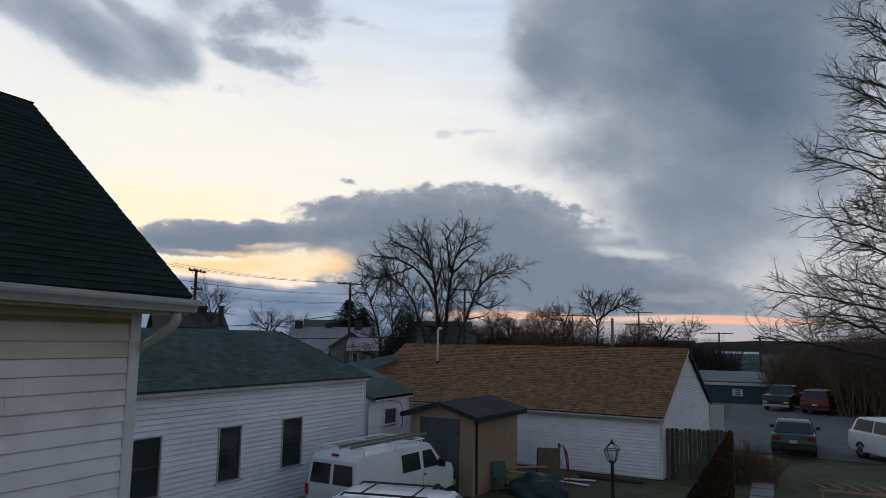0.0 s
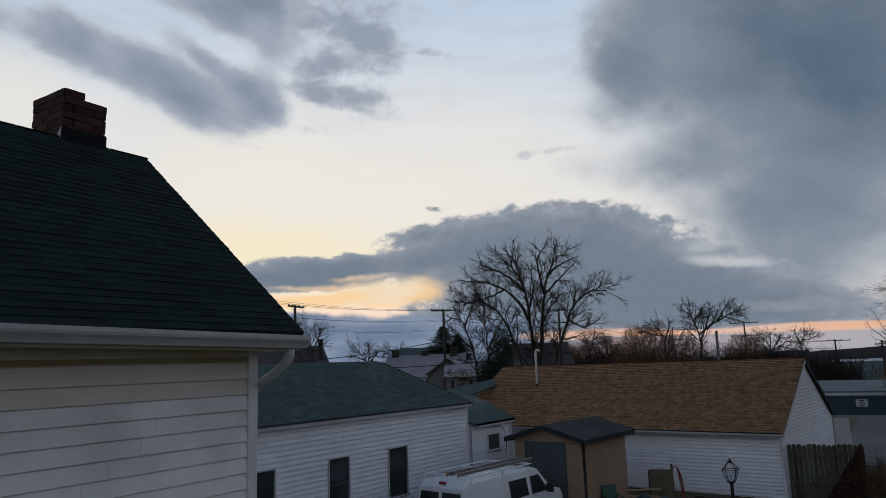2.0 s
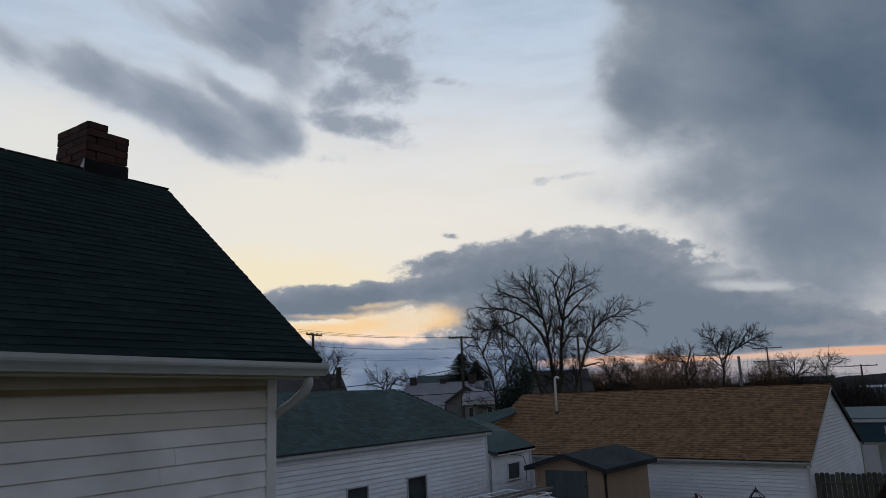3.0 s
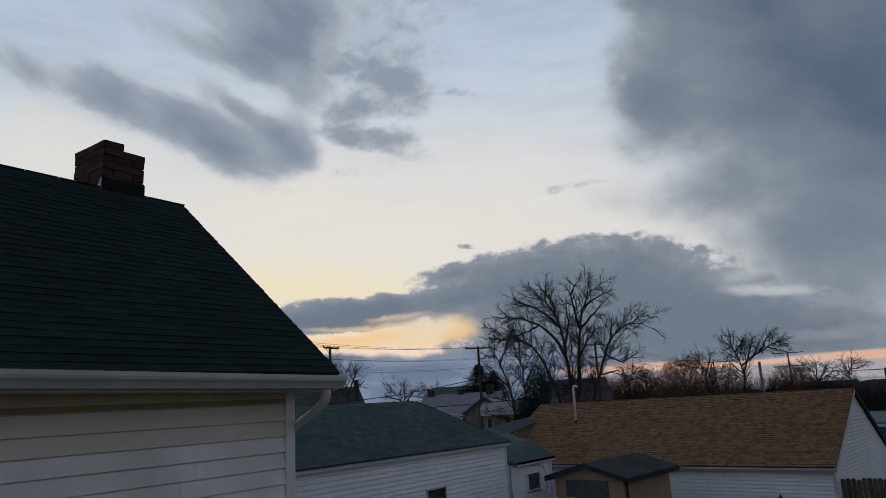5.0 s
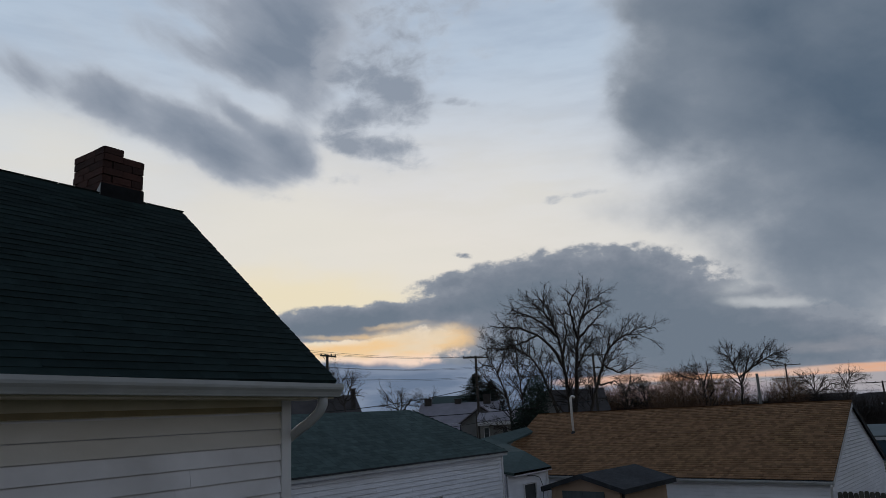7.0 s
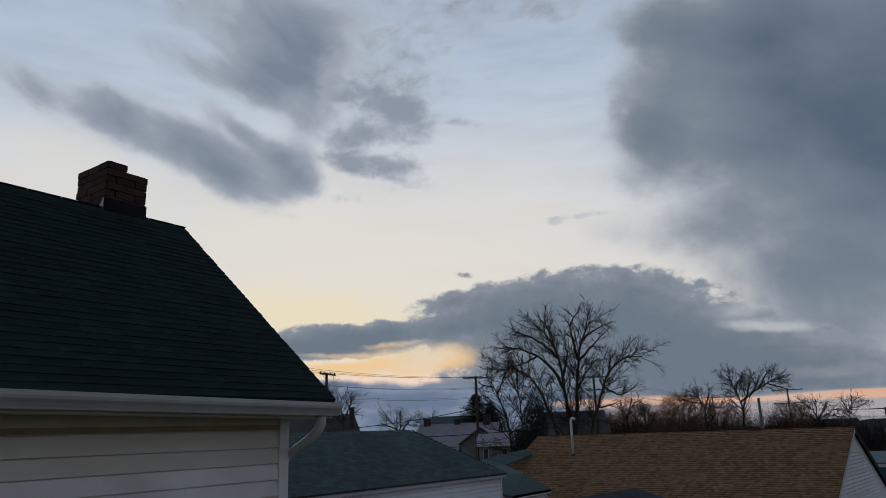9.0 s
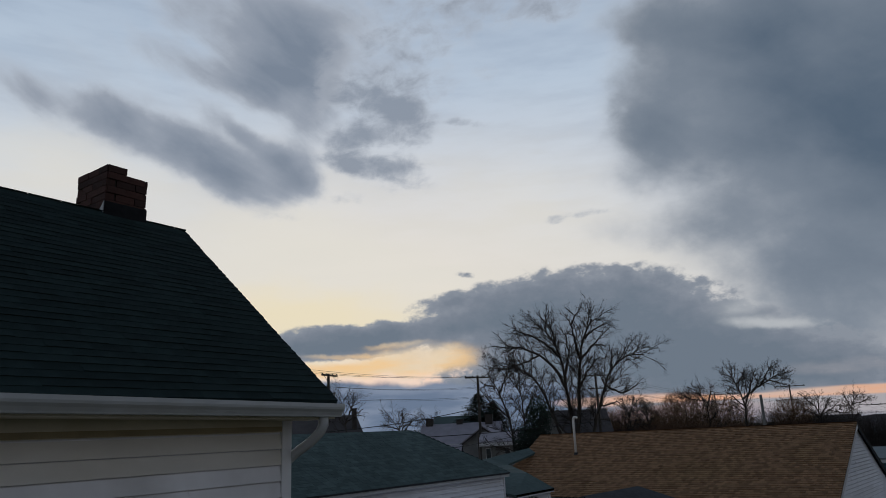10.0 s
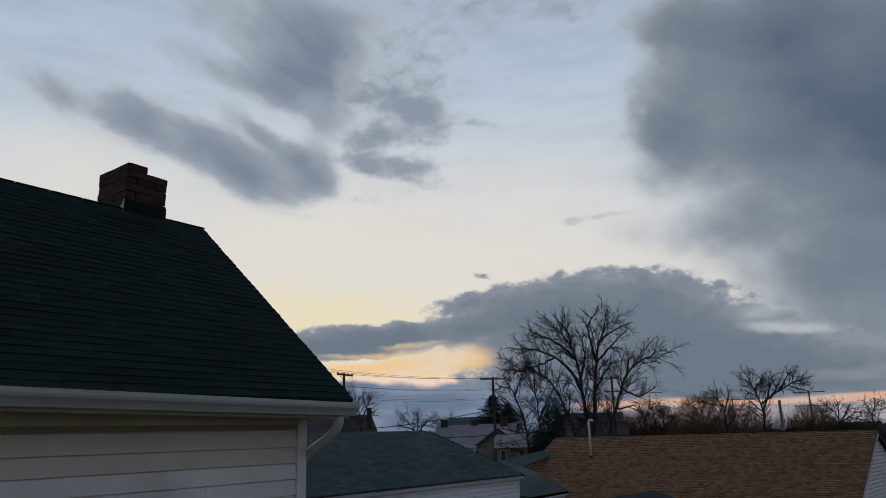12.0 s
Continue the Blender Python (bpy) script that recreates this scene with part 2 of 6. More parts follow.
# the sky darkens away from the sunset, all the way round to the east
west = wmath("ADD", wmath("MULTIPLY", DX, -0.64), wmath("MULTIPLY", DY, 0.77))
east_fall = wn("ShaderNodeMapRange", interpolation_type="SMOOTHSTEP")
east_fall.inputs["From Min"].default_value, east_fall.inputs["From Max"].default_value = -0.4, 0.75
east_fall.inputs["To Min"].default_value, east_fall.inputs["To Max"].default_value = 0.5, 1.0
wlink(west, east_fall.inputs["Value"])
background = wn("ShaderNodeBackground")
wlink(sky, background.inputs["Color"])
wlink(east_fall.outputs[0], background.inputs["Strength"])
wlink(background.outputs[0], wn("ShaderNodeOutputWorld").inputs["Surface"])

sun_data = bpy.data.lights.new("sunken_sun", "SUN")
sun_data.energy, sun_data.angle, sun_data.color = 0.12, radians(14), (1.0, 0.72, 0.45)
sun = new("sunken_sun", sun_data)
sun.matrix_world = look((-300, 350, 30), (0, 0, 5))


# ---- materials ----
def material(name, colour, rough=0.8, metal=0.0, vary=0.12, grain=8.0, bump=0.15, bump_scale=60.0, stain=None, island=0.0, stretch=(1, 1, 1), spec=0.5, own=0.0, object_space=True):
    """A painted or natural surface: base colour varied at two scales, fine relief, optional stains and per-piece variation."""
    m = bpy.data.materials.new(name)
    m.use_nodes = True
    nt = m.node_tree
    b = nt.nodes["Principled BSDF"]
    b.inputs["Roughness"].default_value, b.inputs["Metallic"].default_value = rough, metal
    b.inputs["Specular IOR Level"].default_value = spec
    tc = nt.nodes.new("ShaderNodeTexCoord")
    mp = nt.nodes.new("ShaderNodeMapping")
    mp.inputs["Scale"].default_value = stretch
    nt.links.new(tc.outputs["Object"], mp.inputs["Vector"])

    def noise_at(scale, detail=4):
        n = nt.nodes.new("ShaderNodeTexNoise")
        n.inputs["Scale"].default_value, n.inputs["Detail"].default_value = scale, detail
        nt.links.new(mp.outputs[0], n.inputs["Vector"])
        return n.outputs["Fac"]

    def ranged(v, lo, hi, a=0.3, z=0.7):
        r = nt.nodes.new("ShaderNodeMapRange")
        r.inputs["From Min"].default_value, r.inputs["From Max"].default_value = a, z
        r.inputs["To Min"].default_value, r.inputs["To Max"].default_value = lo, hi
        nt.links.new(v, r.inputs["Value"])
        return r.outputs[0]

    def times(a, c):
        n = nt.nodes.new("ShaderNodeMath")
        n.operation = "MULTIPLY"
        nt.links.new(a, n.inputs[0])
        nt.links.new(c, n.inputs[1])
        return n.outputs[0]

    k = times(ranged(noise_at(grain), 1 - vary, 1 + vary), ranged(noise_at(grain * 0.13, 2), 1 - vary, 1 + vary))
    if island:
        g = nt.nodes.new("ShaderNodeNewGeometry")
        k = times(k, ranged(g.outputs["Random Per Island"], 1 - island, 1 + island, 0, 1))
    if own:
        o = nt.nodes.new("ShaderNodeObjectInfo")
        k = times(k, ranged(o.outputs["Random"], 1 - own, 1 + own, 0, 1))
    base = nt.nodes.new("ShaderNodeVectorMath")
    base.operation = "SCALE"
    base.inputs[0].default_value = colour
    nt.links.new(k, base.inputs["Scale"])
    out = base.outputs[0]
    if stain:
        mix = nt.nodes.new("ShaderNodeMix")
        mix.data_type = "RGBA"
        mix.inputs[7].default_value = (*stain, 1)
        nt.links.new(ranged(noise_at(grain * 0.4, 6), 0, 0.7, 0.5, 0.75), mix.inputs[0])
        nt.links.new(out, mix.inputs[6])
        out = mix.outputs[2]
    nt.links.new(out, b.inputs["Base Color"])
    if bump:
        bn = nt.nodes.new("ShaderNodeBump")
        bn.inputs["Strength"].default_value, bn.inputs["Distance"].default_value = bump, 0.01
        nt.links.new(noise_at(bump_scale), bn.inputs["Height"])
        nt.links.new(bn.outputs[0], b.inputs["Normal"])
    return m


M_SIDING = material("white_vinyl_siding", (0.78, 0.76, 0.81), 0.55, vary=0.05, grain=3, bump=0.05, own=0.03, stain=(0.5, 0.48, 0.5))
# top boards: brown stain and the soffit's shadow, both put into this colour
M_SIDING_STAIN_SHADE = material("tan_stained_shaded_siding", (0.64, 0.60, 0.57), 0.6, vary=0.08, grain=1.6, bump=0.05, stain=(0.54, 0.48, 0.41), stretch=(1, 1, 2))
M_SIDING_FAR = material("white_clapboard", (0.76, 0.77, 0.84), 0.6, vary=0.06, grain=2, bump=0.05, own=0.05)
M_TRIM = material("white_painted_trim", (0.66, 0.65, 0.68), 0.5, vary=0.06, grain=5, bump=0.05)
M_GUTTER = material("weathered_aluminium_gutter", (0.44, 0.45, 0.47), 0.45, vary=0.08, grain=6, bump=0.04, stain=(0.38, 0.37, 0.36))
M_FRIEZE = material("tan_stained_frieze", (0.62, 0.55, 0.44), 0.8, vary=0.1, grain=2.5, stain=(0.46, 0.37, 0.24))
M_SOFFIT = material("brown_stained_board", (0.30, 0.235, 0.14), 0.8, vary=0.2, grain=3, stain=(0.17, 0.12, 0.06))
M_SHINGLE_DARK = material("dark_green_asphalt_shingle", (0.019, 0.033, 0.032), 0.95, vary=0.36, stain=(0.010, 0.017, 0.018), grain=3.2, bump=0.6, bump_scale=220, own=0.2, island=0.12, spec=0.1)
M_SHINGLE_TEAL = material("grey_green_asphalt_shingle", (0.068, 0.096, 0.092), 0.95, vary=0.14, grain=5, bump=0.4, bump_scale=160, island=0.16, spec=0.15)
M_SHINGLE_BROWN = material("tan_brown_asphalt_shingle", (0.245, 0.14, 0.077), 0.95, vary=0.06, grain=4, bump=0.4, bump_scale=160, island=0.28, spec=0.15)
M_TAR = material("matt_black_roof_tar", (0.018, 0.019, 0.021), 1.0, vary=0.3, grain=8, bump=0.5, bump_scale=60, spec=0.05)
M_ROOF_BLACK = material("black_roll_roofing", (0.035, 0.037, 0.042), 0.9, vary=0.25, grain=6, bump=0.4, bump_scale=90, spec=0.2)
M_BRICK = material("old_red_brick", (0.055, 0.021, 0.016), 0.95, vary=0.25, grain=12, bump=0.6, bump_scale=70, own=0.35, stain=(0.09, 0.045, 0.04))
M_MORTAR = material("dirty_mortar", (0.05, 0.042, 0.038), 0.98, vary=0.2, grain=20, bump=0.5)
M_FLASHING = material("grey_lead_flashing", (0.35, 0.37, 0.39), 0.5, 0.3, vary=0.15)
M_SHED = material("tan_plywood_siding", (0.34, 0.23, 0.16), 0.85, vary=0.07, grain=1.2, stretch=(2, 2, 0.6), bump=0.2)
M_SHED_DOOR = material("grey_green_painted_door", (0.065, 0.08, 0.085), 0.8, vary=0.15, grain=3, stretch=(5, 5, 0.6), bump=0.2)
M_GLASS_DARK = material("dark_window_glass", (0.03, 0.038, 0.042), 0.12, vary=0.2, grain=1, bump=0.0, spec=0.5)
M_SCREEN = material("grey_insect_screen", (0.045, 0.055, 0.06), 0.6, vary=0.2, grain=3, bump=0.1)
M_GROUND = material("winter_grass", (0.075, 0.072, 0.032), 0.98, vary=0.35, grain=1.5, bump=0.8, bump_scale=25, stain=(0.10, 0.075, 0.045))
M_ASPHALT = material("worn_grey_asphalt", (0.10, 0.10, 0.105), 0.95, vary=0.15, grain=0.8, bump=0.3, bump_scale=40, stain=(0.08, 0.08, 0.085))
M_CONCRETE = material("pale_concrete", (0.27, 0.25, 0.23), 0.95, vary=0.15, grain=1.5, bump=0.3, stain=(0.18, 0.16, 0.14))
M_PIPE = material("white_pvc", (0.75, 0.73, 0.72), 0.4, vary=0.06, grain=6)


# ---- builders ----
def part(name, bm, mat, parent=None, label="", smooth=False):
    """Links a bmesh as one mesh object under a thing or part."""
    me = bpy.data.meshes.new(name)
    bm.to_mesh(me)
    bm.free()
    for p in me.polygons:
        p.use_smooth = smooth
    me.materials.append(mat)
    ob = new(name, me)
    ob.parent = parent
    if label:
        ob["label"] = label
    return ob


def raw(name, verts, faces, mat, parent=None, smooth=False):
    me = bpy.data.meshes.new(name)
    me.from_pydata(verts, [], faces)
    me.update()
    for p in me.polygons:
        p.use_smooth = smooth
    me.materials.append(mat)
    ob = new(name, me)
    ob.parent = parent
    return ob


def empty(name, m, label, category, group="", kind=""):
    ob = new(name)
    ob.empty_display_size = 0.2
    ob.matrix_world = m
    return tagged(ob, label, category, group, kind)


def box(bm, x0, x1, y0, y1, z0, z1, bevel=0.0):
    r = bmesh.ops.create_cube(bm, size=1.0)
    for v in r["verts"]:
        v.co = Vector((x0 + (v.co.x + 0.5) * (x1 - x0), y0 + (v.co.y + 0.5) * (y1 - y0), z0 + (v.co.z + 0.5) * (z1 - z0)))
    if bevel:
        edges = {e for v in r["verts"] for e in v.link_edges}
        bmesh.ops.bevel(bm, geom=list(edges), offset=bevel, segments=2, profile=0.5, affect="EDGES")
    return bm


def boxed(x0, x1, y0, y1, z0, z1, bevel=0.0):
    return box(bmesh.new(), x0, x1, y0, y1, z0, z1, bevel)


def prism(pts, depth, axis="y", start=0.0):
    """A polygon of (a, z) pairs, drawn out along an axis."""
    bm = bmesh.new()

    def place(a, z, d):
        return (a, d, z) if axis == "y" else ((d, a, z) if axis == "x" else (a, z, d))
    front = [bm.verts.new(place(a, z, start)) for a, z in pts]
    back = [bm.verts.new(place(a, z, start + depth)) for a, z in pts]
    bm.faces.new(front)
    bm.faces.new(back[::-1])
    for i in range(len(pts)):
        j = (i + 1) % len(pts)
        bm.faces.new((front[j], front[i], back[i], back[j]))
    bmesh.ops.recalc_face_normals(bm, faces=bm.faces)
    return bm


def tube(bm, points, radii, sides=8):
    """A tapered tube along points."""
    rings = []
    pts = [Vector(p) for p in points]
    for i, p in enumerate(pts):
        d = (pts[min(i + 1, len(pts) - 1)] - pts[max(i - 1, 0)]).normalized()
        a = d.orthogonal().normalized()
        b = d.cross(a)
        r = radii[i] if isinstance(radii, (list, tuple)) else radii
        if rings:
            # keep the ring aligned with the one before
            o = rings[-1][0].co - pts[i - 1]
            o = o - d * o.dot(d)
            if o.length > 1e-6:
                a = o.normalized()
                b = d.cross(a)
        rings.append([bm.verts.new(p + r * (math.cos(2 * math.pi * k / sides) * a + math.sin(2 * math.pi * k / sides) * b)) for k in range(sides)])
    for u, v in zip(rings, rings[1:]):
        for k in range(sides):
            j = (k + 1) % sides
            bm.faces.new((u[k], u[j], v[j], v[k]))
    bm.faces.new(rings[0][::-1])
    bm.faces.new(rings[-1])
    return bm


def lap_boards(wall, length, z0, z1, lap, mat, openings=(), top=None, proud=0.014, seam=3.6, joined=False, top_mat=None, gap=0.006):
    """Lapped siding boards on the local plane y = 0 of a wall (outside is -y, s runs along x). top(z): the stretch of s that the wall has at height z."""
    rng = random.Random(int(length * 1000))
    z, vv, ff = z0, [], []
    while z < z1 - 0.01:
        h = min(lap, z1 - z)
        a0, a1 = top(z) if top else (0, length)
        b0, b1 = top(z + h) if top else (0, length)
        cuts = [(a0, a1, b0, b1)]
        for (s0, s1, w0, w1) in openings:
            if z + h > w0 and z < w1:
                nxt = []
                for (p0, p1, q0, q1) in cuts:
                    if s0 > p0 and s1 < p1:
                        nxt += [(p0, s0, q0, s0), (s1, p1, s1, q1)]
                    else:
                        nxt.append((p0, p1, q0, q1))
                cuts = nxt
        pieces = []
        for (p0, p1, q0, q1) in cuts:
            s = p0 + seam * rng.uniform(0.3, 1.0)
            while s < min(p1, q1) - 0.6:
                if s > q0 + 0.2:
                    pieces.append((p0, s - 0.0012, q0, s - 0.0012))
                    p0 = q0 = s + 0.0012
                s += seam
            pieces.append((p0, p1, q0, q1))
        for (p0, p1, q0, q1) in pieces:
            if p1 - p0 < 0.02:
                continue
            jog = rng.uniform(-0.0012, 0.0012)
            verts = [(p0, -proud + jog, z), (p1, -proud + jog, z), (q1, -0.002, z + h - gap), (q0, -0.002, z + h - gap),
                     (p0, 0.004, z + 0.002), (p1, 0.004, z + 0.002), (q1, 0.004, z + h - gap), (q0, 0.004, z + h - gap)]
            faces = [(0, 1, 2, 3), (5, 4, 7, 6), (4, 5, 1, 0), (3, 2, 6, 7), (1, 5, 6, 2), (4, 0, 3, 7)]
            if joined:
                k = len(vv)
                vv += verts
                ff += [tuple(i + k for i in q) for q in faces]
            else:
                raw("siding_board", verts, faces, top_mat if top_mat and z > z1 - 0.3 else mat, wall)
        z += h
    if joined:
        tagged(raw("siding_boards", vv, ff, mat, wall), kind="stuff")


def wall_frame(a, b):
    """The pose of a wall from a to b (x, y), outside on its right hand as one goes; x along, z up, -y out."""
    ang = math.atan2(b[1] - a[1], b[0] - a[0])
    return pose(a[0], a[1], 0, 0, 0, math.degrees(ang)), math.hypot(b[0] - a[0], b[1] - a[1])


def shingles(slab, poly, mat, course=0.127, tab=0.305, near=None, thick=0.007, seed=1, u_jitter=0.004, joint=0.004):
    """Asphalt shingles over the local polygon poly of (u, v), with v up the slope. near(u, v): whether the tab is a part of its own."""
    rng = random.Random(seed)
    v0, v1 = min(p[1] for p in poly), max(p[1] for p in poly)
    joined_v, joined_f = [], []
    shapes = {}
    row = 0
    v = v0
    while v < v1 - 0.03:
        mid = min(v + 0.5 * course, v1 - 0.01)
        xs = []
        for (a, b) in zip(poly, poly[1:] + poly[:1]):
            if (a[1] - mid) * (b[1] - mid) < 0:
                xs.append(a[0] + (mid - a[1]) / (b[1] - a[1]) * (b[0] - a[0]))
        if len(xs) >= 2:
            u0, u1 = min(xs), max(xs)
            u = u0 - (row % 2) * tab / 2 - rng.uniform(0, 0.02)
            while u < u1:
                p0, p1 = max(u + joint, u0), min(u + tab - joint, u1)
                if p1 - p0 > 0.02:
                    lift = rng.uniform(0.6, 1.5) * thick
                    drop = rng.uniform(-u_jitter, u_jitter)
                    w = round(p1 - p0, 2)
                    h = course + 0.01
                    verts = [(0, drop, 0.001), (w, drop, 0.001), (w, h, 0.001), (0, h, 0.001), (0, drop, lift + 0.003), (w, drop * 0.6, lift + 0.003), (w, h, 0.0025), (0, h, 0.0025)]
                    faces = [(4, 5, 6, 7), (0, 1, 5, 4), (1, 2, 6, 5), (3, 0, 4, 7)]
                    if near and near(0.5 * (p0 + p1), mid):
                        key = (w, rng.randrange(4))
                        if key not in shapes:
                            me = bpy.data.meshes.new("shingle")
                            me.from_pydata(verts, [], faces)
                            me.materials.append(mat)
                            shapes[key] = me
                        ob = new("shingle", shapes[key])
                        ob.parent = slab
                        ob.location = (p0, v, 0.002)
                    else:
                        k = len(joined_v)
                        joined_v += [(x + p0, y + v, z + 0.002) for x, y, z in verts]
                        joined_f += [tuple(i + k for i in q) for q in faces]
                u += tab
        v += course
        row += 1
    if joined_v:
        tagged(raw("shingle_course", joined_v, joined_f, mat, slab), kind="stuff")


def roof_slope(name, parent, eave_a, eave_b, up_to, poly_fn, mat, thick=0.05, edge_mat=None, butt=0.007, **kw):
    """A roof slope: its eave runs from eave_a to eave_b, and up_to is a point on its ridge. poly_fn(width, height) gives its (u, v) outline."""
    a, b, c = Vector(eave_a), Vector(eave_b), Vector(up_to)
    u = (b - a).normalized()
    v = (c - a) - u * (c - a).dot(u)
    height = v.length
    v.normalize()
    n = u.cross(v)
    m = Matrix((u, v, n)).transposed().to_4x4()
    m.translation = a
    poly = poly_fn((b - a).length, height)
    slab = part(name, prism(poly, -thick, "z"), edge_mat or mat, None)
    slab.parent = parent
    slab.matrix_world = m
    shingles(slab, poly, mat, thick=butt, **kw)
    return slab


def sash_window(parent, s0, s1, z0, z1, frame_mat, glass_mat, panes=2, y=0.0, name="window"):
    """A sash window in the local plane of a wall: casing, sill, rails and panes."""
    w = 0.035
    casing = part(name, bmesh.new(), frame_mat, parent)
    bm = bmesh.new()
    for x0, x1, a, b in ((s0 - w, s0, z0 - 0.02, z1 + w), (s1, s1 + w, z0 - 0.02, z1 + w), (s0, s1, z1, z1 + w)):
        box(bm, x0, x1, y - 0.035, y + 0.06, a, b, 0.004)
    part("window_frame", bm, frame_mat, casing)
    part("window_sill", boxed(s0 - 0.08, s1 + 0.08, y - 0.06, y + 0.05, z0 - 0.06, z0 - 0.021, 0.006), frame_mat, casing)
    hgt = (z1 - z0) / panes
    for k in range(panes):
        back = 0.012 * (k == 0)
        part("pane", boxed(s0 + 0.03, s1 - 0.03, y + 0.014 + back, y + 0.022 + back, z0 + k * hgt + 0.03, z0 + (k + 1) * hgt - 0.02), glass_mat, casing)
        bm = bmesh.new()
        for x0, x1, a, b in ((s0, s0 + 0.03, 0, hgt), (s1 - 0.03, s1, 0, hgt), (s0 + 0.03, s1 - 0.03, 0, 0.03), (s0 + 0.03, s1 - 0.03, hgt - 0.02, hgt)):
            box(bm, x0, x1, y + 0.002 + back, y + 0.034 + back, z0 + k * hgt + a, z0 + k * hgt + b)
        part("sash", bm, M_SCREEN, casing)
    return casing


# ---- ground ----
def ground_sheet():
    bm = bmesh.new()
    ring = [0, 6, 12, 20, 30, 45, 64, 76, 120, 250, 500, 1200, 3000]
    seg = 48
    rows = [[bm.verts.new((0, 0, 0))]]
    for r in ring[1:]:
        rows.append([bm.verts.new((r * math.cos(2 * math.pi * k / seg), r * math.sin(2 * math.pi * k / seg), 0.05 * noise.noise((r * math.cos(2 * math.pi * k / seg) / 9, r * math.sin(2 * math.pi * k / seg) / 9, 0)) - 0.03 - 2.0 * min(1, max(0, (r - 64) / 12)))) for k in range(seg)])
    for k in range(seg):
        bm.faces.new((rows[0][0], rows[1][k], rows[1][(k + 1) % seg]))
    for a, b in zip(rows[1:], rows[2:]):
        for k in range(seg):
            bm.faces.new((a[k], b[k], b[(k + 1) % seg], a[(k + 1) % seg]))
    ob = part("ground", bm, M_GROUND, None, smooth=True)
    return tagged(ob, "dull winter grass and bare earth round the yards", "ground", kind="structure")


ground_sheet()


# ---- the neighbouring house with the dark roof ----
HX = -4.66          # wall plane
HY = 4.24           # wall corner at the gable
GX = -4.31          # gutter line
GY = 4.46           # gable overhang
RX, RZ = -6.59, 7.165  # ridge
house = empty("house", pose(HX, HY, 0), "white vinyl-sided two-storey house with dark shingle roof", "house")
house_inv = house.matrix_world.inverted()


def under(ob, parent, m):
    ob.parent = parent
    bpy.context.view_layer.update()
    ob.matrix_parent_inverse = Matrix()
    ob.matrix_basis = parent.matrix_world.inverted() @ m
    return ob


def house_local(x0, x1, y0, y1, z0, z1, bevel=0.0):
    return boxed(x0 - HX, x1 - HX, y0 - HY, y1 - HY, z0, z1, bevel)


bpy.context.view_layer.update()
BACK = -4.0
eave_wall = part("wall", house_local(HX - 0.16, HX - 0.006, BACK, HY - 0.002, 0, 5.04), M_SIDING, house)
gable_pts = [(2 * (RX - HX) + 0.0, 0), (-0.16, 0), (-0.16, 5.12), (RX - HX, 7.05), (2 * (RX - HX), 5.12)]
part("wall", prism([(a, z) for a, z in gable_pts], -0.15, "y", -0.003), M_SIDING, house)
part("wall", house_local(2 * RX - HX, 2 * RX - HX + 0.15, BACK, HY - 0.16, 0, 5.09), M_SIDING, house)
part("wall", prism([(a, z) for a, z in gable_pts], 0.15, "y", BACK - HY), M_SIDING, house)
# siding faces +x: boards run from the gable corner backwards
siding_frame, siding_len = wall_frame((HX, BACK), (HX, HY - 0.085))
backing = part("wall_sheathing", boxed(0, siding_len, 0.0045, 0.02, 0, 5.0), M_SIDING, house)
under(backing, house, siding_frame)
# the topmost boards carry stain and painted soffit shade in their colour
lap_boards(backing, siding_len, 0.25, 4.952, 0.127, M_SIDING, seam=3.66, proud=0.02, gap=0.009, top_mat=M_SIDING_STAIN_SHADE)
part("corner_post", house_local(HX - 0.09, HX + 0.026, HY - 0.085, HY + 0.02, 0, 5.09, 0.006), M_TRIM, house)
# frieze and soffit under the eave
frieze = part("frieze_board", prism([(BACK - HY, 4.955), (-0.088, 4.955), (-0.088, 5.052), (BACK - HY, 5.165)], 0.02, "x", 0.0), M_FRIEZE, house, "tan-stained frieze board")
part("stained_edge", prism([(BACK - HY, 4.95), (-0.088, 4.962), (-0.088, 5.002), (BACK - HY, 4.995)], 0.003, "x", 0.0205), M_SOFFIT, frieze, "dark brown stained lower edge")
part("soffit", prism([(BACK - HY, 5.168), (GY - 0.02 - HY, 5.046), (GY - 0.02 - HY, 5.06), (BACK - HY, 5.182)], GX - HX + 0.01, "x", -0.01), M_FRIEZE, house)


def gutter_profile():
    # K-style section: back, floor, ogee front with rolled lip
    return [(0.0, 0.10), (0.0, 0.0), (0.075, 0.0), (0.08, 0.012), (0.095, 0.035), (0.115, 0.055), (0.12, 0.072), (0.12, 0.10), (0.108, 0.10), (0.108, 0.078), (0.10, 0.062), (0.085, 0.042), (0.07, 0.006), (0.006, 0.006), (0.006, 0.10)]


def run_gutter(name, a, b, out, parent, scale=1.0, label=""):
    """A gutter from a to b (its back top edge minus the section height), opening towards out."""
    a, b, out = Vector(a), Vector(b), Vector(out)
    bm = bmesh.new()
    sec = gutter_profile()
    rings = [[bm.verts.new(p + out * (x * scale) + Vector((0, 0, z * scale))) for x, z in sec] for p in (a, b)]
    n = len(sec)
    for k in range(n):
        j = (k + 1) % n
        bm.faces.new((rings[0][k], rings[0][j], rings[1][j], rings[1][k]))
    bm.faces.new(rings[0])
    bm.faces.new(rings[1][::-1])
    bmesh.ops.recalc_face_normals(bm, faces=bm.faces)
    ob = part(name, bm, M_GUTTER, None, label)
    under(ob, parent, Matrix())
    return ob


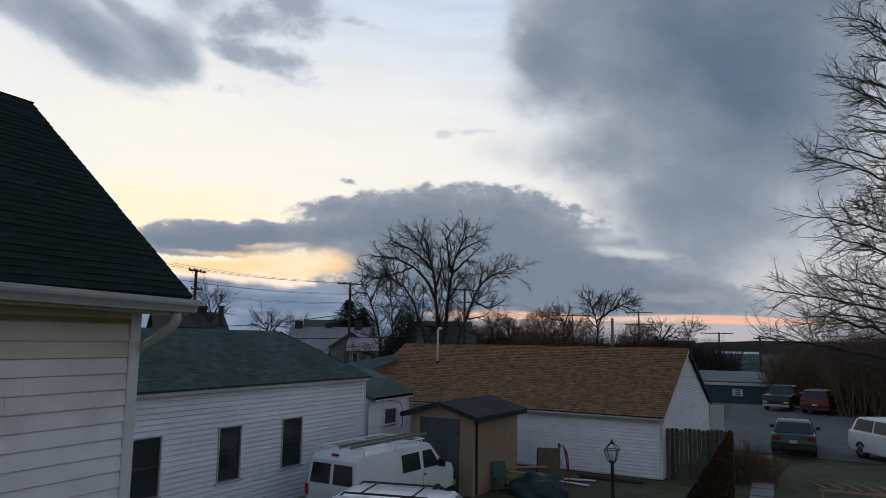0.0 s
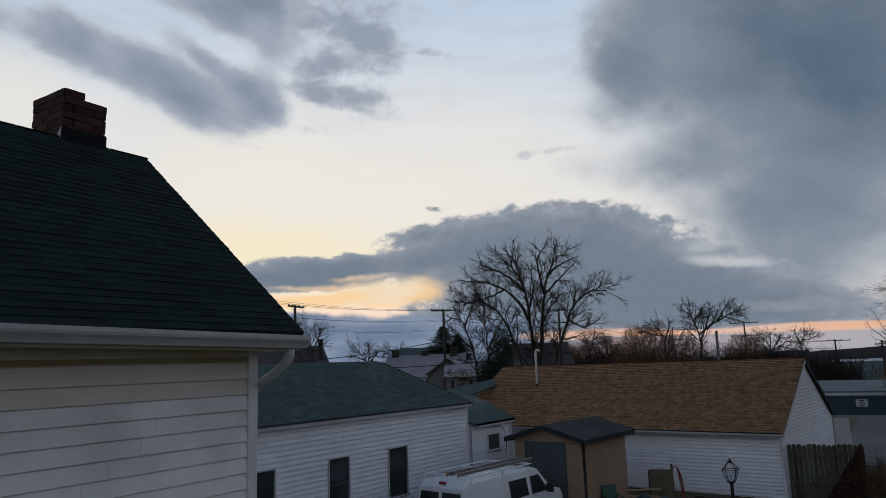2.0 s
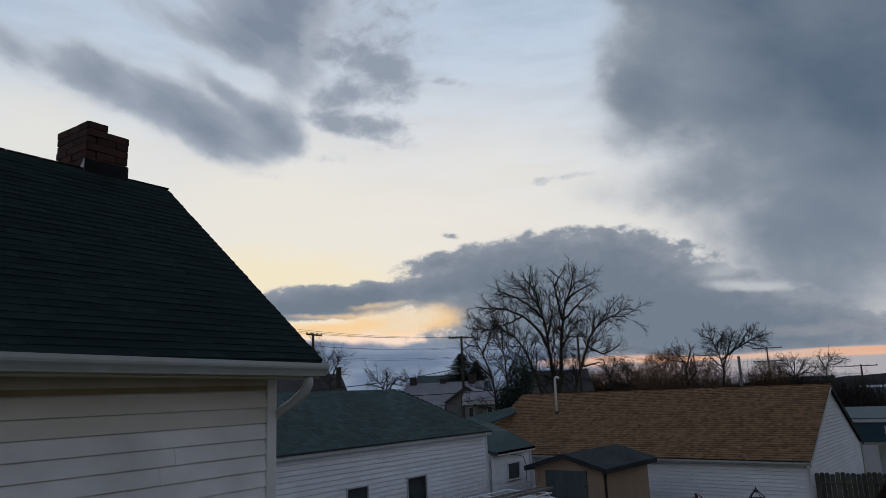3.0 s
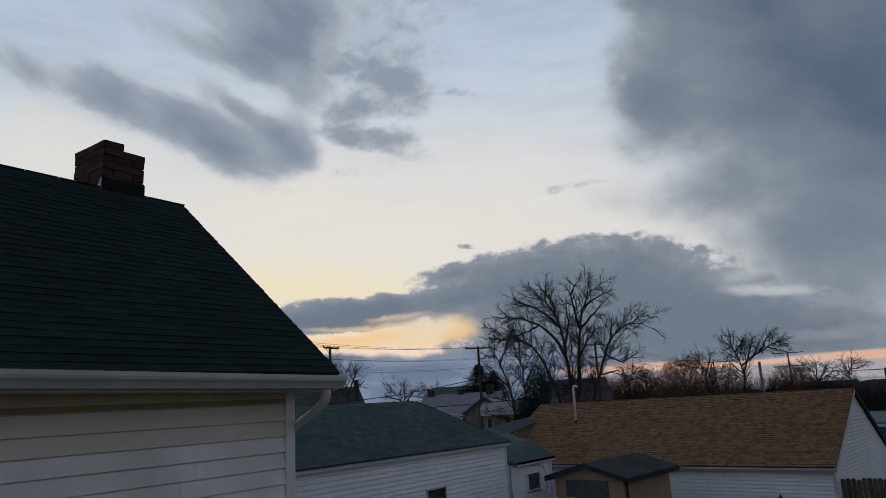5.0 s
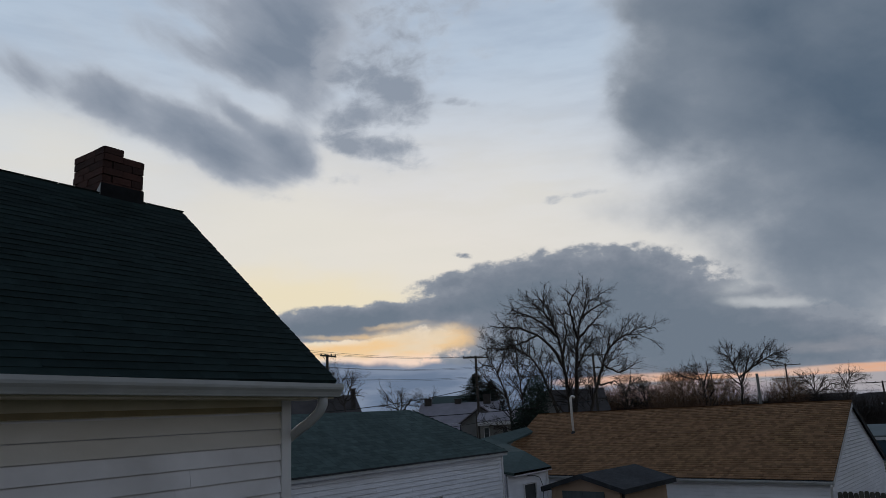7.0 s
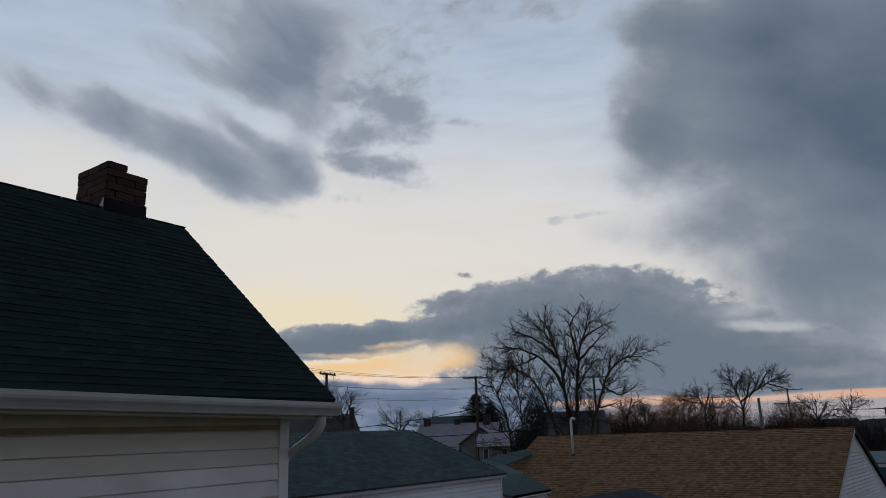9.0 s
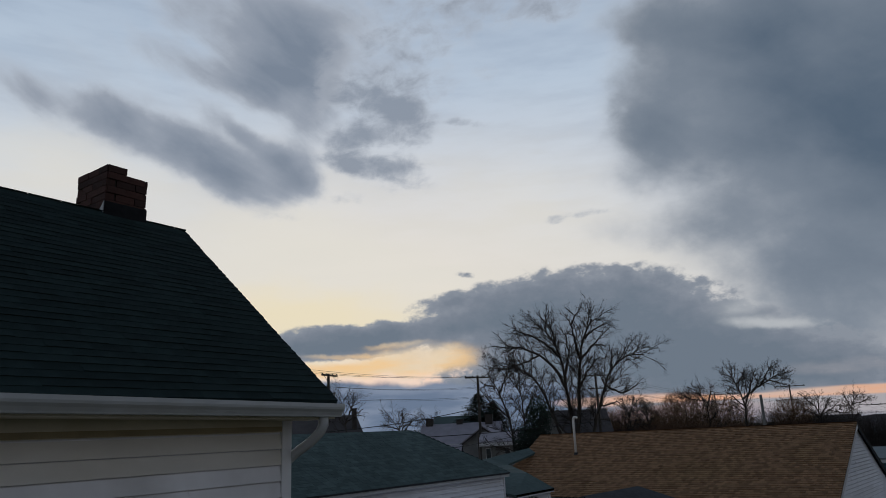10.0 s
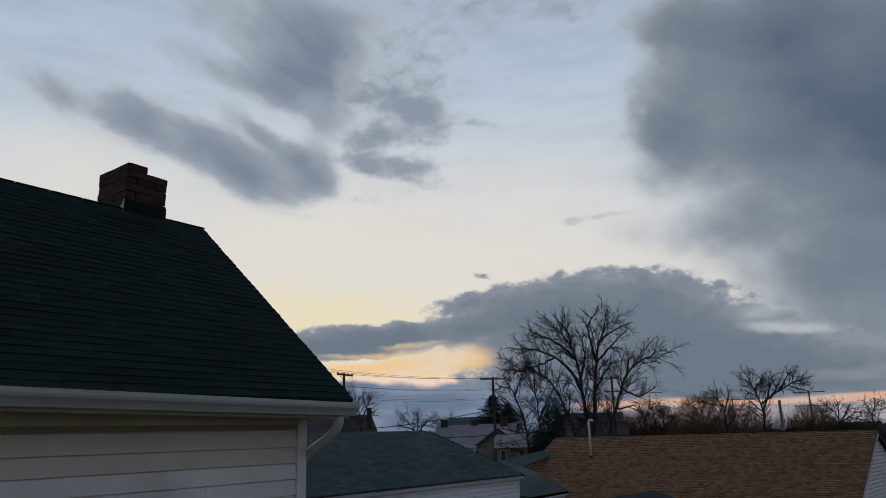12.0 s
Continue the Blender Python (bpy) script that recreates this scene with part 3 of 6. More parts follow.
part("fascia", prism([(BACK - HY, 5.185), (GY - 0.02 - HY, 5.065), (GY - 0.02 - HY, 5.175), (BACK - HY, 5.19)], 0.028, "x", GX - HX - 0.03), M_TRIM, house)
run_gutter("gutter", (GX, BACK, 5.178), (GX, 4.44, 5.06), (1, 0, 0), house, 1.03, label="weathered grey gutter sloping to its outlet")
bm = bmesh.new()
tube(bm, [(GX + 0.02, 4.29, 5.08), (GX + 0.02, 4.29, 5.0), (GX - 0.02, 4.29, 4.94), (GX - 0.14, 4.29, 4.86), (GX - 0.27, 4.29, 4.80), (HX - 0.06, 4.29, 4.72), (HX - 0.1, 4.29, 4.6), (HX - 0.1, 4.29, 0.2)], 0.042, 10)
under(part("downspout", bm, M_GUTTER, None, smooth=True), house, Matrix())

near_slope = roof_slope("roof", house, (GX + 0.02, BACK, 5.195), (GX + 0.02, GY, 5.195), (RX, BACK, RZ),
                        lambda w, h: [(0, 0), (w, 0), (w, h), (0, h)], M_SHINGLE_DARK,
                        near=lambda u, v: u > GY - BACK - 2.6, seed=4, course=0.086, tab=0.31, joint=0.0012, butt=0.0055, u_jitter=0.008)
roof_slope("roof", house, (2 * RX - GX - 0.02, GY, 5.195), (2 * RX - GX - 0.02, BACK, 5.195), (RX, GY, RZ),
           lambda w, h: [(0, 0), (w, 0), (w, h), (0, h)], M_SHINGLE_DARK, seed=5)
# ridge caps, lapped along the ridge
k = 0
y = BACK
while y < GY - 0.29:
    bm = bmesh.new()
    lift = random.uniform(0, 0.003)
    for side in (-1, 1):
        tilt = math.atan2(RZ - 5.195, GX - RX)
        pts = [(0, 0.014 + lift), (side * 0.13 * math.cos(tilt), 0.014 + lift - 0.13 * math.sin(tilt)), (side * 0.13 * math.cos(tilt), 0.006 - 0.13 * math.sin(tilt)), (0, 0.004)]
        q = prism(pts, 0.30, "y", 0)
        me = bpy.data.meshes.new("cap_half")
        q.to_mesh(me)
        q.free()
        bm.from_mesh(me)
        bpy.data.meshes.remove(me)
    cap = part("ridge_cap", bm, M_SHINGLE_DARK, None)
    under(cap, house, pose(RX, y, RZ, random.uniform(-0.7, 0.0), 0, 0))
    y += 0.27

# chimney of single bricks on a mortar core
CX0, CX1, CY0, CY1 = -7.145, -6.57, 3.525, 3.958
chimney = empty("chimney", pose(CX1, CY0, 6.6), "weathered red brick chimney with a broken top course", "chimney")
bpy.context.view_layer.update()
CH_TOP = 7.69
under(part("core", boxed(CX0 + 0.02, CX1 - 0.02, CY0 + 0.02, CY1 - 0.02, 6.5, CH_TOP - 0.09), M_MORTAR), chimney, Matrix())
rng = random.Random(9)
course_h = 0.075
rows_n = int((CH_TOP - 6.6) / course_h)
for r in range(rows_n):
    z = CH_TOP - (r + 1) * course_h
    off = 0.105 * (r % 2)
    runs = [((CX0, CY0), (1, 0), CX1 - CX0), ((CX1, CY0), (0, 1), CY1 - CY0), ((CX1, CY1), (-1, 0), CX1 - CX0), ((CX0, CY1), (0, -1), CY1 - CY0)]
    for (ox, oy), (dx, dy), length in runs:
        s = 0.0 if r % 2 or r == 0 else 0.10
        while s < length - 0.02:
            e = min(s + 0.203, length)
            mx, my = ox + dx * 0.5 * (s + e), oy + dy * 0.5 * (s + e)
            broken = r == 0 and (my > CY0 + 0.16 and mx > CX0 + 0.05)
            if not broken and e - s > 0.03:
                bm = boxed(-(e - s - 0.006) / 2, (e - s - 0.006) / 2, -0.004 - rng.uniform(0, 0.007), 0.085, 0, course_h - 0.007)
                b_ob = part("brick", bm, M_BRICK)
                under(b_ob, chimney, pose(mx, my, z, rng.uniform(-1, 1), rng.uniform(-0.6, 0.6), math.degrees(math.atan2(dy, dx)) + rng.uniform(-1, 1)))
            s = e
bm = bmesh.new()
box(bm, CX1 - 0.01, CX1 + 0.012, CY0 - 0.012, CY1 + 0.01, 6.85, 7.29)
under(part("flashing", bm, M_TAR), chimney, Matrix())
under(part("flashing", prism([(CX1 - 0.13, 7.15), (CX1 - 0.002, 7.15), (CX1 - 0.002, 7.29)], -0.006, "y", CY0 - 0.013), M_FLASHING, None, "bare grey metal flashing"), chimney, Matrix())


# ---- long white clapboard building with the hipped grey-green roof ----
def turned(x, y, deg, s, out=0.0):
    a = radians(deg)
    return (x + math.sin(a) * s + math.cos(a) * out, y + math.cos(a) * s - math.sin(a) * out)


BC = (-12.53, 20.68)   # wall corner nearest the annex
BDEG = 2.7
B_EAVE = 3.61
hall = empty("long_building", pose(BC[0], BC[1], 0, 0, 0, -BDEG), "long white clapboard building with a hipped grey-green roof", "building")
bpy.context.view_layer.update()
HL, HW = 22.0, 4.0


def hall_wall(a, b, z1, openings, boards=True):
    m, length = wall_frame(a, b)
    core = boxed(0, length, 0.06, 0.2, 0, z1)
    w = under(part("wall", core, M_SIDING_FAR), hall, m)
    for s0, s1, w0, w1 in openings:
        sash_window(w, s0, s1, w0, w1, M_GUTTER, M_GLASS_DARK, y=-0.012)
    if boards:
        lap_boards(w, length, 0.3, z1, 0.127, M_SIDING_FAR, [(s0 - 0.036, s1 + 0.036, w0 - 0.037, w1 + 0.037) for s0, s1, w0, w1 in openings], seam=3.66, proud=0.026, gap=0.011)
    return w


far = turned(*BC, BDEG, -HL)


def s_at(az, back=HL):
    """How far along the wall, from its far end, the line of sight at that bearing meets it."""
    t = math.tan(radians(az))
    a = radians(BDEG)
    # BC + s*(sin a, cos a): -x/y = t
    s = -(BC[0] + t * BC[1]) / (math.sin(a) + t * math.cos(a))
    return back + s


wins = [(s_at(37.48), s_at(36.07), 1.228, 2.547), (s_at(42.12), s_at(40.60), 1.228, 2.547), (s_at(48.2), s_at(46.25), 1.228, 2.547)]
hall_wall(far, BC, B_EAVE - 0.1, wins)
b_back = turned(*BC, BDEG, 0, -HW)
f_back = turned(*BC, BDEG, -HL, -HW)
hall_wall(BC, b_back, B_EAVE - 0.1, (), False)
hall_wall(f_back, far, B_EAVE - 0.1, (), False)
hall_wall(b_back, f_back, B_EAVE - 0.1, (), False)
m, _ = wall_frame(far, BC)
under(part("corner_post", boxed(HL - 0.06, HL + 0.03, -0.03, 0.06, 0, B_EAVE - 0.1, 0.004), M_TRIM), hall, m)
under(part("fascia", boxed(-0.2, HL + 0.05, -0.2, -0.17, B_EAVE - 0.13, B_EAVE - 0.035), M_GUTTER), hall, m)
under(part("drip_edge", boxed(-0.22, HL + 0.055, -0.226, -0.203, B_EAVE - 0.04, B_EAVE + 0.004), M_ROOF_BLACK), hall, m)
under(part("soffit", boxed(-0.18, HL + 0.05, -0.168, 0.0, B_EAVE - 0.12, B_EAVE - 0.098), M_TRIM), hall, m)
e0 = turned(*BC, BDEG, -HL - 0.25, 0.22)
e1 = turned(*BC, BDEG, 0.06, 0.22)
e2 = turned(*BC, BDEG, 0.06, -HW - 0.25)
e3 = turned(*BC, BDEG, -HL - 0.25, -HW - 0.25)
half = (HW + 0.5) / 2
RIDGE = 5.05
r0 = turned(*BC, BDEG, -HL - 0.25 + half, 0.25 - half)
r1 = turned(*BC, BDEG, 0.25 - half, 0.25 - half)
roof_slope("roof", hall, (*e0, B_EAVE), (*e1, B_EAVE), (*r0, RIDGE), lambda w, h: [(0, 0), (w, 0), (w - half, h), (half, h)], M_SHINGLE_TEAL, butt=0.003, joint=0.0015, seed=11)
roof_slope("roof", hall, (*e1, B_EAVE), (*e2, B_EAVE), (*r1, RIDGE), lambda w, h: [(0, 0), (w, 0), (w / 2, h)], M_SHINGLE_TEAL, butt=0.003, joint=0.0015, seed=12)
roof_slope("roof", hall, (*e2, B_EAVE), (*e3, B_EAVE), (*r1, RIDGE), lambda w, h: [(0, 0), (w, 0), (w - half, h), (half, h)], M_SHINGLE_TEAL, butt=0.003, joint=0.0015, seed=13)
roof_slope("roof", hall, (*e3, B_EAVE), (*e0, B_EAVE), (*r0, RIDGE), lambda w, h: [(0, 0), (w, 0), (w / 2, h)], M_SHINGLE_TEAL, butt=0.003, joint=0.0015, seed=14)

# its lower annex
annex = empty("annex", pose(-12.4, 23.4, 0), "low white clapboard annex with a grey-green roof", "building")
bpy.context.view_layer.update()
AE = 2.89
m, length = wall_frame((-12.5, 20.9), (-12.38, 23.45))
aw = under(part("wall", boxed(0, length, 0.06, 0.2, 0, AE - 0.06), M_SIDING_FAR), annex, m)
wa, wb = 0.98, 1.72
sash_window(aw, wa, wb, 1.93, 2.42, M_TRIM, M_SCREEN, 1, y=-0.012)
lap_boards(aw, length, 0.3, AE - 0.06, 0.127, M_SIDING_FAR, [(wa - 0.036, wb + 0.036, 1.893, 2.457)])
under(part("wall", boxed(-17.4, -12.38, 23.3, 23.45, 0, AE - 0.06), M_SIDING_FAR), annex, Matrix())
under(part("wall", boxed(-17.55, -17.4, 20.9, 34.0, 0, AE - 0.06), M_SIDING_FAR), annex, Matrix())
under(part("corner_post", boxed(-12.46, -12.34, 23.36, 23.48, 0, AE - 0.06, 0.005), M_TRIM), annex, Matrix())
under(part("fascia", boxed(-12.28, -12.25, 20.95, 23.6, AE - 0.12, AE + 0.0), M_TRIM), annex, Matrix())
ANNEX_V = [(-12.25, 20.9, AE), (-12.25, 23.6, AE), (-13.3, 23.6, 3.42), (-16.7, 28.0, 3.5), (-17.35, 35.5, 4.42), (-17.7, 28, 3.78), (-16.2, 21.0, 3.5)]
av = ANNEX_V + [(x, y, z - 0.08) for x, y, z in ANNEX_V]
af = [(0, 1, 2), (0, 2, 6), (2, 3, 6), (3, 5, 6), (3, 4, 5)]
n = len(ANNEX_V)
af += [(c + n, b + n, a + n) for a, b, c in af] + [(i, (i + 1) % n, (i + 1) % n + n, i + n)[::-1] for i in range(n)]
under(raw("roof", av, af, M_SHINGLE_TEAL), annex, Matrix())
bm = bmesh.new()
tube(bm, [(-12.36, 22.0, 2.72), (-12.30, 22.4, 2.68), (-12.30, 22.75, 2.6), (-12.30, 22.95, 2.3), (-12.32, 22.98, 1.9), (-12.33, 22.9, 1.7)], 0.012, 5)
under(part("cable", bm, M_ROOF_BLACK), annex, Matrix())


# ---- white garage with the tan-brown roof ----
GC = (-3.85, 26.9)
GDEG = 5.22            # the front wall recedes as it goes away from the corner
garage = empty("garage", pose(GC[0], GC[1], 0, 0, 0, -GDEG), "white vinyl-sided garage with a tan-brown shingle roof", "garage")
bpy.context.view_layer.update()
GL, GD = 13.9, 8.9
G_EAVE, G_RIDGE = 2.22, 4.65


def gpt(along, deep):
    """along: metres from the corner along the front; deep: metres back from it."""
    a = radians(GDEG)
    return (GC[0] - math.cos(a) * along + math.sin(a) * deep, GC[1] + math.sin(a) * along + math.cos(a) * deep)


gm, _ = wall_frame(gpt(GL, 0), gpt(0, 0))
gfront = under(part("wall", boxed(0, GL, 0.006, 0.15, 0, G_EAVE - 0.08), M_SIDING_FAR), garage, gm)
lap_boards(gfront, GL, 0.06, G_EAVE - 0.08, 0.127, M_SIDING_FAR, seam=3.66, proud=0.03, gap=0.014)
gm2, _ = wall_frame(gpt(0, 0), gpt(0, GD))
slope_g = (G_RIDGE - G_EAVE) / (GD / 2)
g_pts = [(0, 0), (GD, 0), (GD, G_EAVE - 0.1), (GD / 2, G_RIDGE - 0.12), (0, G_EAVE - 0.1)]
ggable = under(part("wall", prism(g_pts, 0.15, "y", 0.006), M_SIDING_FAR), garage, gm2)
gable_stretch = lambda z: (0, GD) if z < G_EAVE - 0.1 else ((z - G_EAVE + 0.1) / slope_g, GD - (z - G_EAVE + 0.1) / slope_g)
lap_boards(ggable, GD, 0.06, G_RIDGE - 0.2, 0.127, M_SIDING_FAR, top=gable_stretch, proud=0.03, gap=0.036)
gm3, _ = wall_frame(gpt(0, GD), gpt(GL, GD))
under(part("wall", boxed(0, GL, 0.006, 0.15, 0, G_EAVE - 0.1), M_SIDING_FAR), garage, gm3)
gm4, _ = wall_frame(gpt(GL, GD), gpt(GL, 0))
under(part("wall", prism(g_pts, 0.15, "y", 0.006), M_SIDING_FAR), garage, gm4)
ov = 0.22
z_ov = G_EAVE - ov * slope_g + 0.1
qa, qb, qr = gpt(GL + 0.15, -ov), gpt(-0.12, -ov), gpt(GL + 0.15, GD / 2)
roof_slope("roof", garage, (*qa, z_ov), (*qb, z_ov), (*qr, G_RIDGE), lambda w, h: [(0, 0), (w, 0), (w, h), (0, h)], M_SHINGLE_BROWN, course=0.14, tab=0.17, thick=0.026, butt=0.022, seed=21, edge_mat=M_ROOF_BLACK)
qa2, qb2, qr2 = gpt(-0.12, GD + ov), gpt(GL + 0.15, GD + ov), gpt(-0.12, GD / 2)
roof_slope("roof", garage, (*qa2, z_ov), (*qb2, z_ov), (*qr2, G_RIDGE), lambda w, h: [(0, 0), (w, 0), (w, h), (0, h)], M_SHINGLE_BROWN, seed=22, edge_mat=M_ROOF_BLACK)
a, b = gpt(GL + 0.1, -ov), gpt(-0.14, -ov)
outv = Vector((-math.sin(radians(GDEG)), -math.cos(radians(GDEG)), 0))
run_gutter("gutter", (*a, z_ov - 0.13), (*b, z_ov - 0.14), outv, garage, 1.0)
under(part("fascia", boxed(-0.1, GL + 0.1, -ov + 0.002, -ov + 0.02, z_ov - 0.16, z_ov - 0.055), M_TRIM), garage, gm)
under(part("soffit", boxed(-0.08, GL + 0.08, -ov + 0.022, 0.005, z_ov - 0.13, z_ov - 0.11), M_TRIM), garage, gm)
bm = bmesh.new()
tube(bm, [(GL + 0.05, -ov - 0.05, z_ov - 0.12), (GL + 0.05, -ov - 0.04, z_ov - 0.2), (GL - 0.03, -0.06, z_ov - 0.42), (GL - 0.03, -0.06, 0.12), (GL - 0.01, -0.14, 0.05)], 0.04, 8)
under(part("downspout", bm, M_TRIM, None, smooth=True), garage, gm)
for mm in (gm2,):
    for flip in (0, 1):
        L = math.hypot(GD / 2 + ov, G_RIDGE - z_ov)
        bm = prism([(-ov, z_ov - 0.20), (-ov, z_ov - 0.055), (GD / 2, G_RIDGE - 0.055), (GD / 2, G_RIDGE - 0.20)] if not flip else [(GD + ov, z_ov - 0.20), (GD + ov, z_ov - 0.055), (GD / 2 + 0.003, G_RIDGE - 0.055), (GD / 2 + 0.003, G_RIDGE - 0.20)], 0.03, "y", -0.115)
        under(part("rake_board", bm, M_ROOF_BLACK if flip else M_TRIM), garage, mm)
# vent pipe with a bent head
pp = gpt(11.1, 2.75)
pz = z_ov + (2.75 + ov) * (G_RIDGE - z_ov) / (GD / 2 + ov)
bm = bmesh.new()
tube(bm, [(0, 0, -0.2), (0, 0, 1.50), (0.02, -0.005, 1.59), (0.08, -0.01, 1.65), (0.16, -0.02, 1.64), (0.21, -0.02, 1.59)], 0.055, 12)
vent = part("vent_pipe", bm, M_PIPE, None, smooth=True)
under(vent, garage, pose(pp[0], pp[1], pz))
bm = bmesh.new()
tube(bm, [(0, 0, -0.1), (0, 0, 0.09)], [0.12, 0.075], 12)
under(part("pipe_boot", bm, M_ROOF_BLACK), garage, pose(pp[0], pp[1], pz))


# ---- tan garden shed ----
shed = empty("garden_shed", pose(-11.07, 21.27, 0, 0, 0, -GDEG), "tan plywood garden shed with black roof and double doors", "shed")
bpy.context.view_layer.update()
SW, SD, SE, SP = 2.35, 3.3, 2.47, 2.80
for s, e in ((0, 0.36), (SW - 0.5, SW)):
    part("front_panel", boxed(s + 0.0, e, 0, 0.06, 0, SE - 0.14), M_SHED, shed)
part("gable_panel", prism([(0, SE - 0.137), (SW, SE - 0.137), (SW, SE), (SW / 2, SP - 0.02), (0, SE)], 0.06, "y", 0.0), M_SHED, shed)
part("side_panel", boxed(SW - 0.06, SW, 0.063, SD, 0, SE), M_SHED, shed)
part("side_panel", boxed(0, 0.06, 0.063, SD, 0, SE), M_SHED, shed)
part("back_panel", prism([(0.063, 0), (SW - 0.063, 0), (SW - 0.063, SE), (SW / 2, SP - 0.02), (0.063, SE)], 0.06, "y", SD - 0.06), M_SHED, shed)
for k, (s, e) in enumerate(((0.365, 1.1), (1.115, 1.845))):
    d = part("door", boxed(s - 0.12 * 0, e, -0.02 - 0.012 * k, 0.018 - 0.012 * k, 0.08, SE - 0.12, 0.004), M_SHED_DOOR, shed)
    for z in (0.5, 1.9):
        part("hinge", boxed(s + 0.01 if k == 0 else e - 0.09, s + 0.09 if k == 0 else e - 0.01, -0.028 - 0.012 * k, -0.021 - 0.012 * k, z, z + 0.03), M_ROOF_BLACK, d)
part("corner_trim", boxed(SW - 0.1, SW + 0.02, -0.022, 0.1, 0, SE - 0.05, 0.004), M_SHED, shed)
part("corner_trim", boxed(-0.02, 0.1, -0.022, 0.1, 0, SE - 0.05, 0.004), M_SHED, shed)
part("downspout", boxed(SW + 0.0, SW + 0.07, 0.11, 0.19, 0.05, SE - 0.05, 0.01), M_ROOF_BLACK, shed, "black drain pipe")
sl = (SP - SE) / (SW / 2)
for side in (0, 1):
    x0, xr = (-0.28, SW / 2) if side == 0 else (SW + 0.28, SW / 2)
    ze = SE - 0.28 * sl + 0.03
    zr = SP + 0.03
    part("roof", prism([(x0, ze), (xr, zr), (xr, zr + 0.05), (x0, ze + 0.05)], SD + 0.5, "y", -0.25), M_ROOF_BLACK, shed)
    part("rake_board", prism([(x0, ze - 0.09), (xr, zr - 0.09), (xr, zr - 0.003), (x0, ze - 0.003)], 0.025, "y", -0.24), M_ROOF_BLACK, shed)
    part("fascia", boxed(min(x0, x0 + (0.025 if side == 0 else -0.025)), max(x0, x0 + (0.025 if side == 0 else -0.025)), -0.21, SD + 0.22, ze - 0.10, ze - 0.004), M_ROOF_BLACK, shed)


# ---- bearings: places given by bearing (degrees to the left of +y) and distance from the viewing spot ----
def at(az, d, z=0.0):
    a = radians(az)
    return (-math.sin(a) * d, math.cos(a) * d, z)


def facing(az, d, z=0.0, turn=0.0):
    """A pose out there whose x runs to the viewer's right and whose -y faces the viewer."""
    x, y, _ = at(az, d)
    return pose(x, y, z, 0, 0, az + turn)


LOW = -2.0   # the ground beyond the yards

M_BARK = material("dark_bare_bark", (0.050, 0.040, 0.034), 0.95, vary=0.3, grain=3, bump=0.4, bump_scale=20)
M_TWIG = material("brown_grey_twigs", (0.045, 0.034, 0.029), 0.95, vary=0.2, grain=2, bump=0)
M_TWIG_GREY = material("grey_purple_twigs", (0.085, 0.07, 0.066), 0.95, vary=0.2, grain=2, bump=0)
M_TWIG_TAN = material("tan_brown_brush", (0.15, 0.085, 0.05), 0.95, vary=0.3, grain=0.6, bump=0)
M_NEEDLE = material("dark_green_needles", (0.018, 0.032, 0.022), 0.9, vary=0.35, grain=2, bump=0, island=0.4)
M_RUST_LEAF = material("rust_brown_dead_leaves", (0.045, 0.018, 0.009), 0.95, vary=0.4, grain=4, bump=0, island=0.45)
M_POLE = material("weathered_pole_wood", (0.07, 0.058, 0.05), 0.95, vary=0.25, grain=3, stretch=(4, 4, 0.5))
M_WIRE = material("black_cable", (0.012, 0.012, 0.013), 0.7, vary=0.1, grain=2, bump=0)
M_FENCE = material("grey_weathered_fence_board", (0.075, 0.072, 0.06), 0.95, vary=0.25, grain=4, stretch=(6, 6, 0.7), bump=0.4, own=0.25)
M_BLUE = material("blue_metal_siding", (0.035, 0.085, 0.13), 0.6, vary=0.12, grain=0.4, bump=0.1)
M_GREY_ROOF = material("pale_grey_metal_roof", (0.13, 0.155, 0.152), 0.6, vary=0.12, grain=0.5, bump=0.1)
M_GREEN_ROOF = material("dull_green_roof", (0.05, 0.075, 0.07), 0.8, vary=0.12, grain=0.5, bump=0.1)
M_MAUVE_ROOF = material("pale_mauve_roof", (0.27, 0.245, 0.27), 0.8, vary=0.12, grain=1.2, bump=0.1)
M_STUCCO = material("grey_house_siding", (0.21, 0.205, 0.20), 0.85, vary=0.15, grain=1.5, bump=0.2)
M_DARK_ROOF = material("old_dark_roof", (0.06, 0.05, 0.048), 0.95, vary=0.2, grain=1.5, bump=0.3)
M_VAN = material("white_vehicle_paint", (0.72, 0.73, 0.76), 0.25, vary=0.03, grain=2, bump=0.0, stain=(0.6, 0.6, 0.61))
M_CAR_GREEN = material("dark_green_car_paint", (0.025, 0.055, 0.05), 0.25, vary=0.05, grain=2, bump=0)
M_CAR_BLACK = material("black_car_paint", (0.014, 0.017, 0.022), 0.25, vary=0.05, grain=2, bump=0)
M_CAR_RED = material("dark_red_car_paint", (0.12, 0.012, 0.015), 0.3, vary=0.05, grain=2, bump=0)
M_TYRE = material("black_rubber", (0.015, 0.015, 0.016), 0.9, vary=0.15, grain=6)
M_RIM = material("alloy_rim", (0.35, 0.35, 0.36), 0.35, 0.8, vary=0.1, grain=6)
M_CHROME = material("dull_chrome", (0.5, 0.5, 0.52), 0.3, 0.9, vary=0.1, grain=6)
M_TAIL = material("red_tail_lens", (0.30, 0.012, 0.012), 0.25, vary=0.1, grain=6, bump=0)
M_LENS = material("clear_lamp_lens", (0.55, 0.56, 0.58), 0.15, vary=0.1, grain=6, bump=0)
M_PLASTIC = material("black_plastic_trim", (0.02, 0.02, 0.022), 0.6, vary=0.1, grain=6)
M_PLATE = material("pale_plate", (0.5, 0.5, 0.52), 0.5, vary=0.05, grain=6)
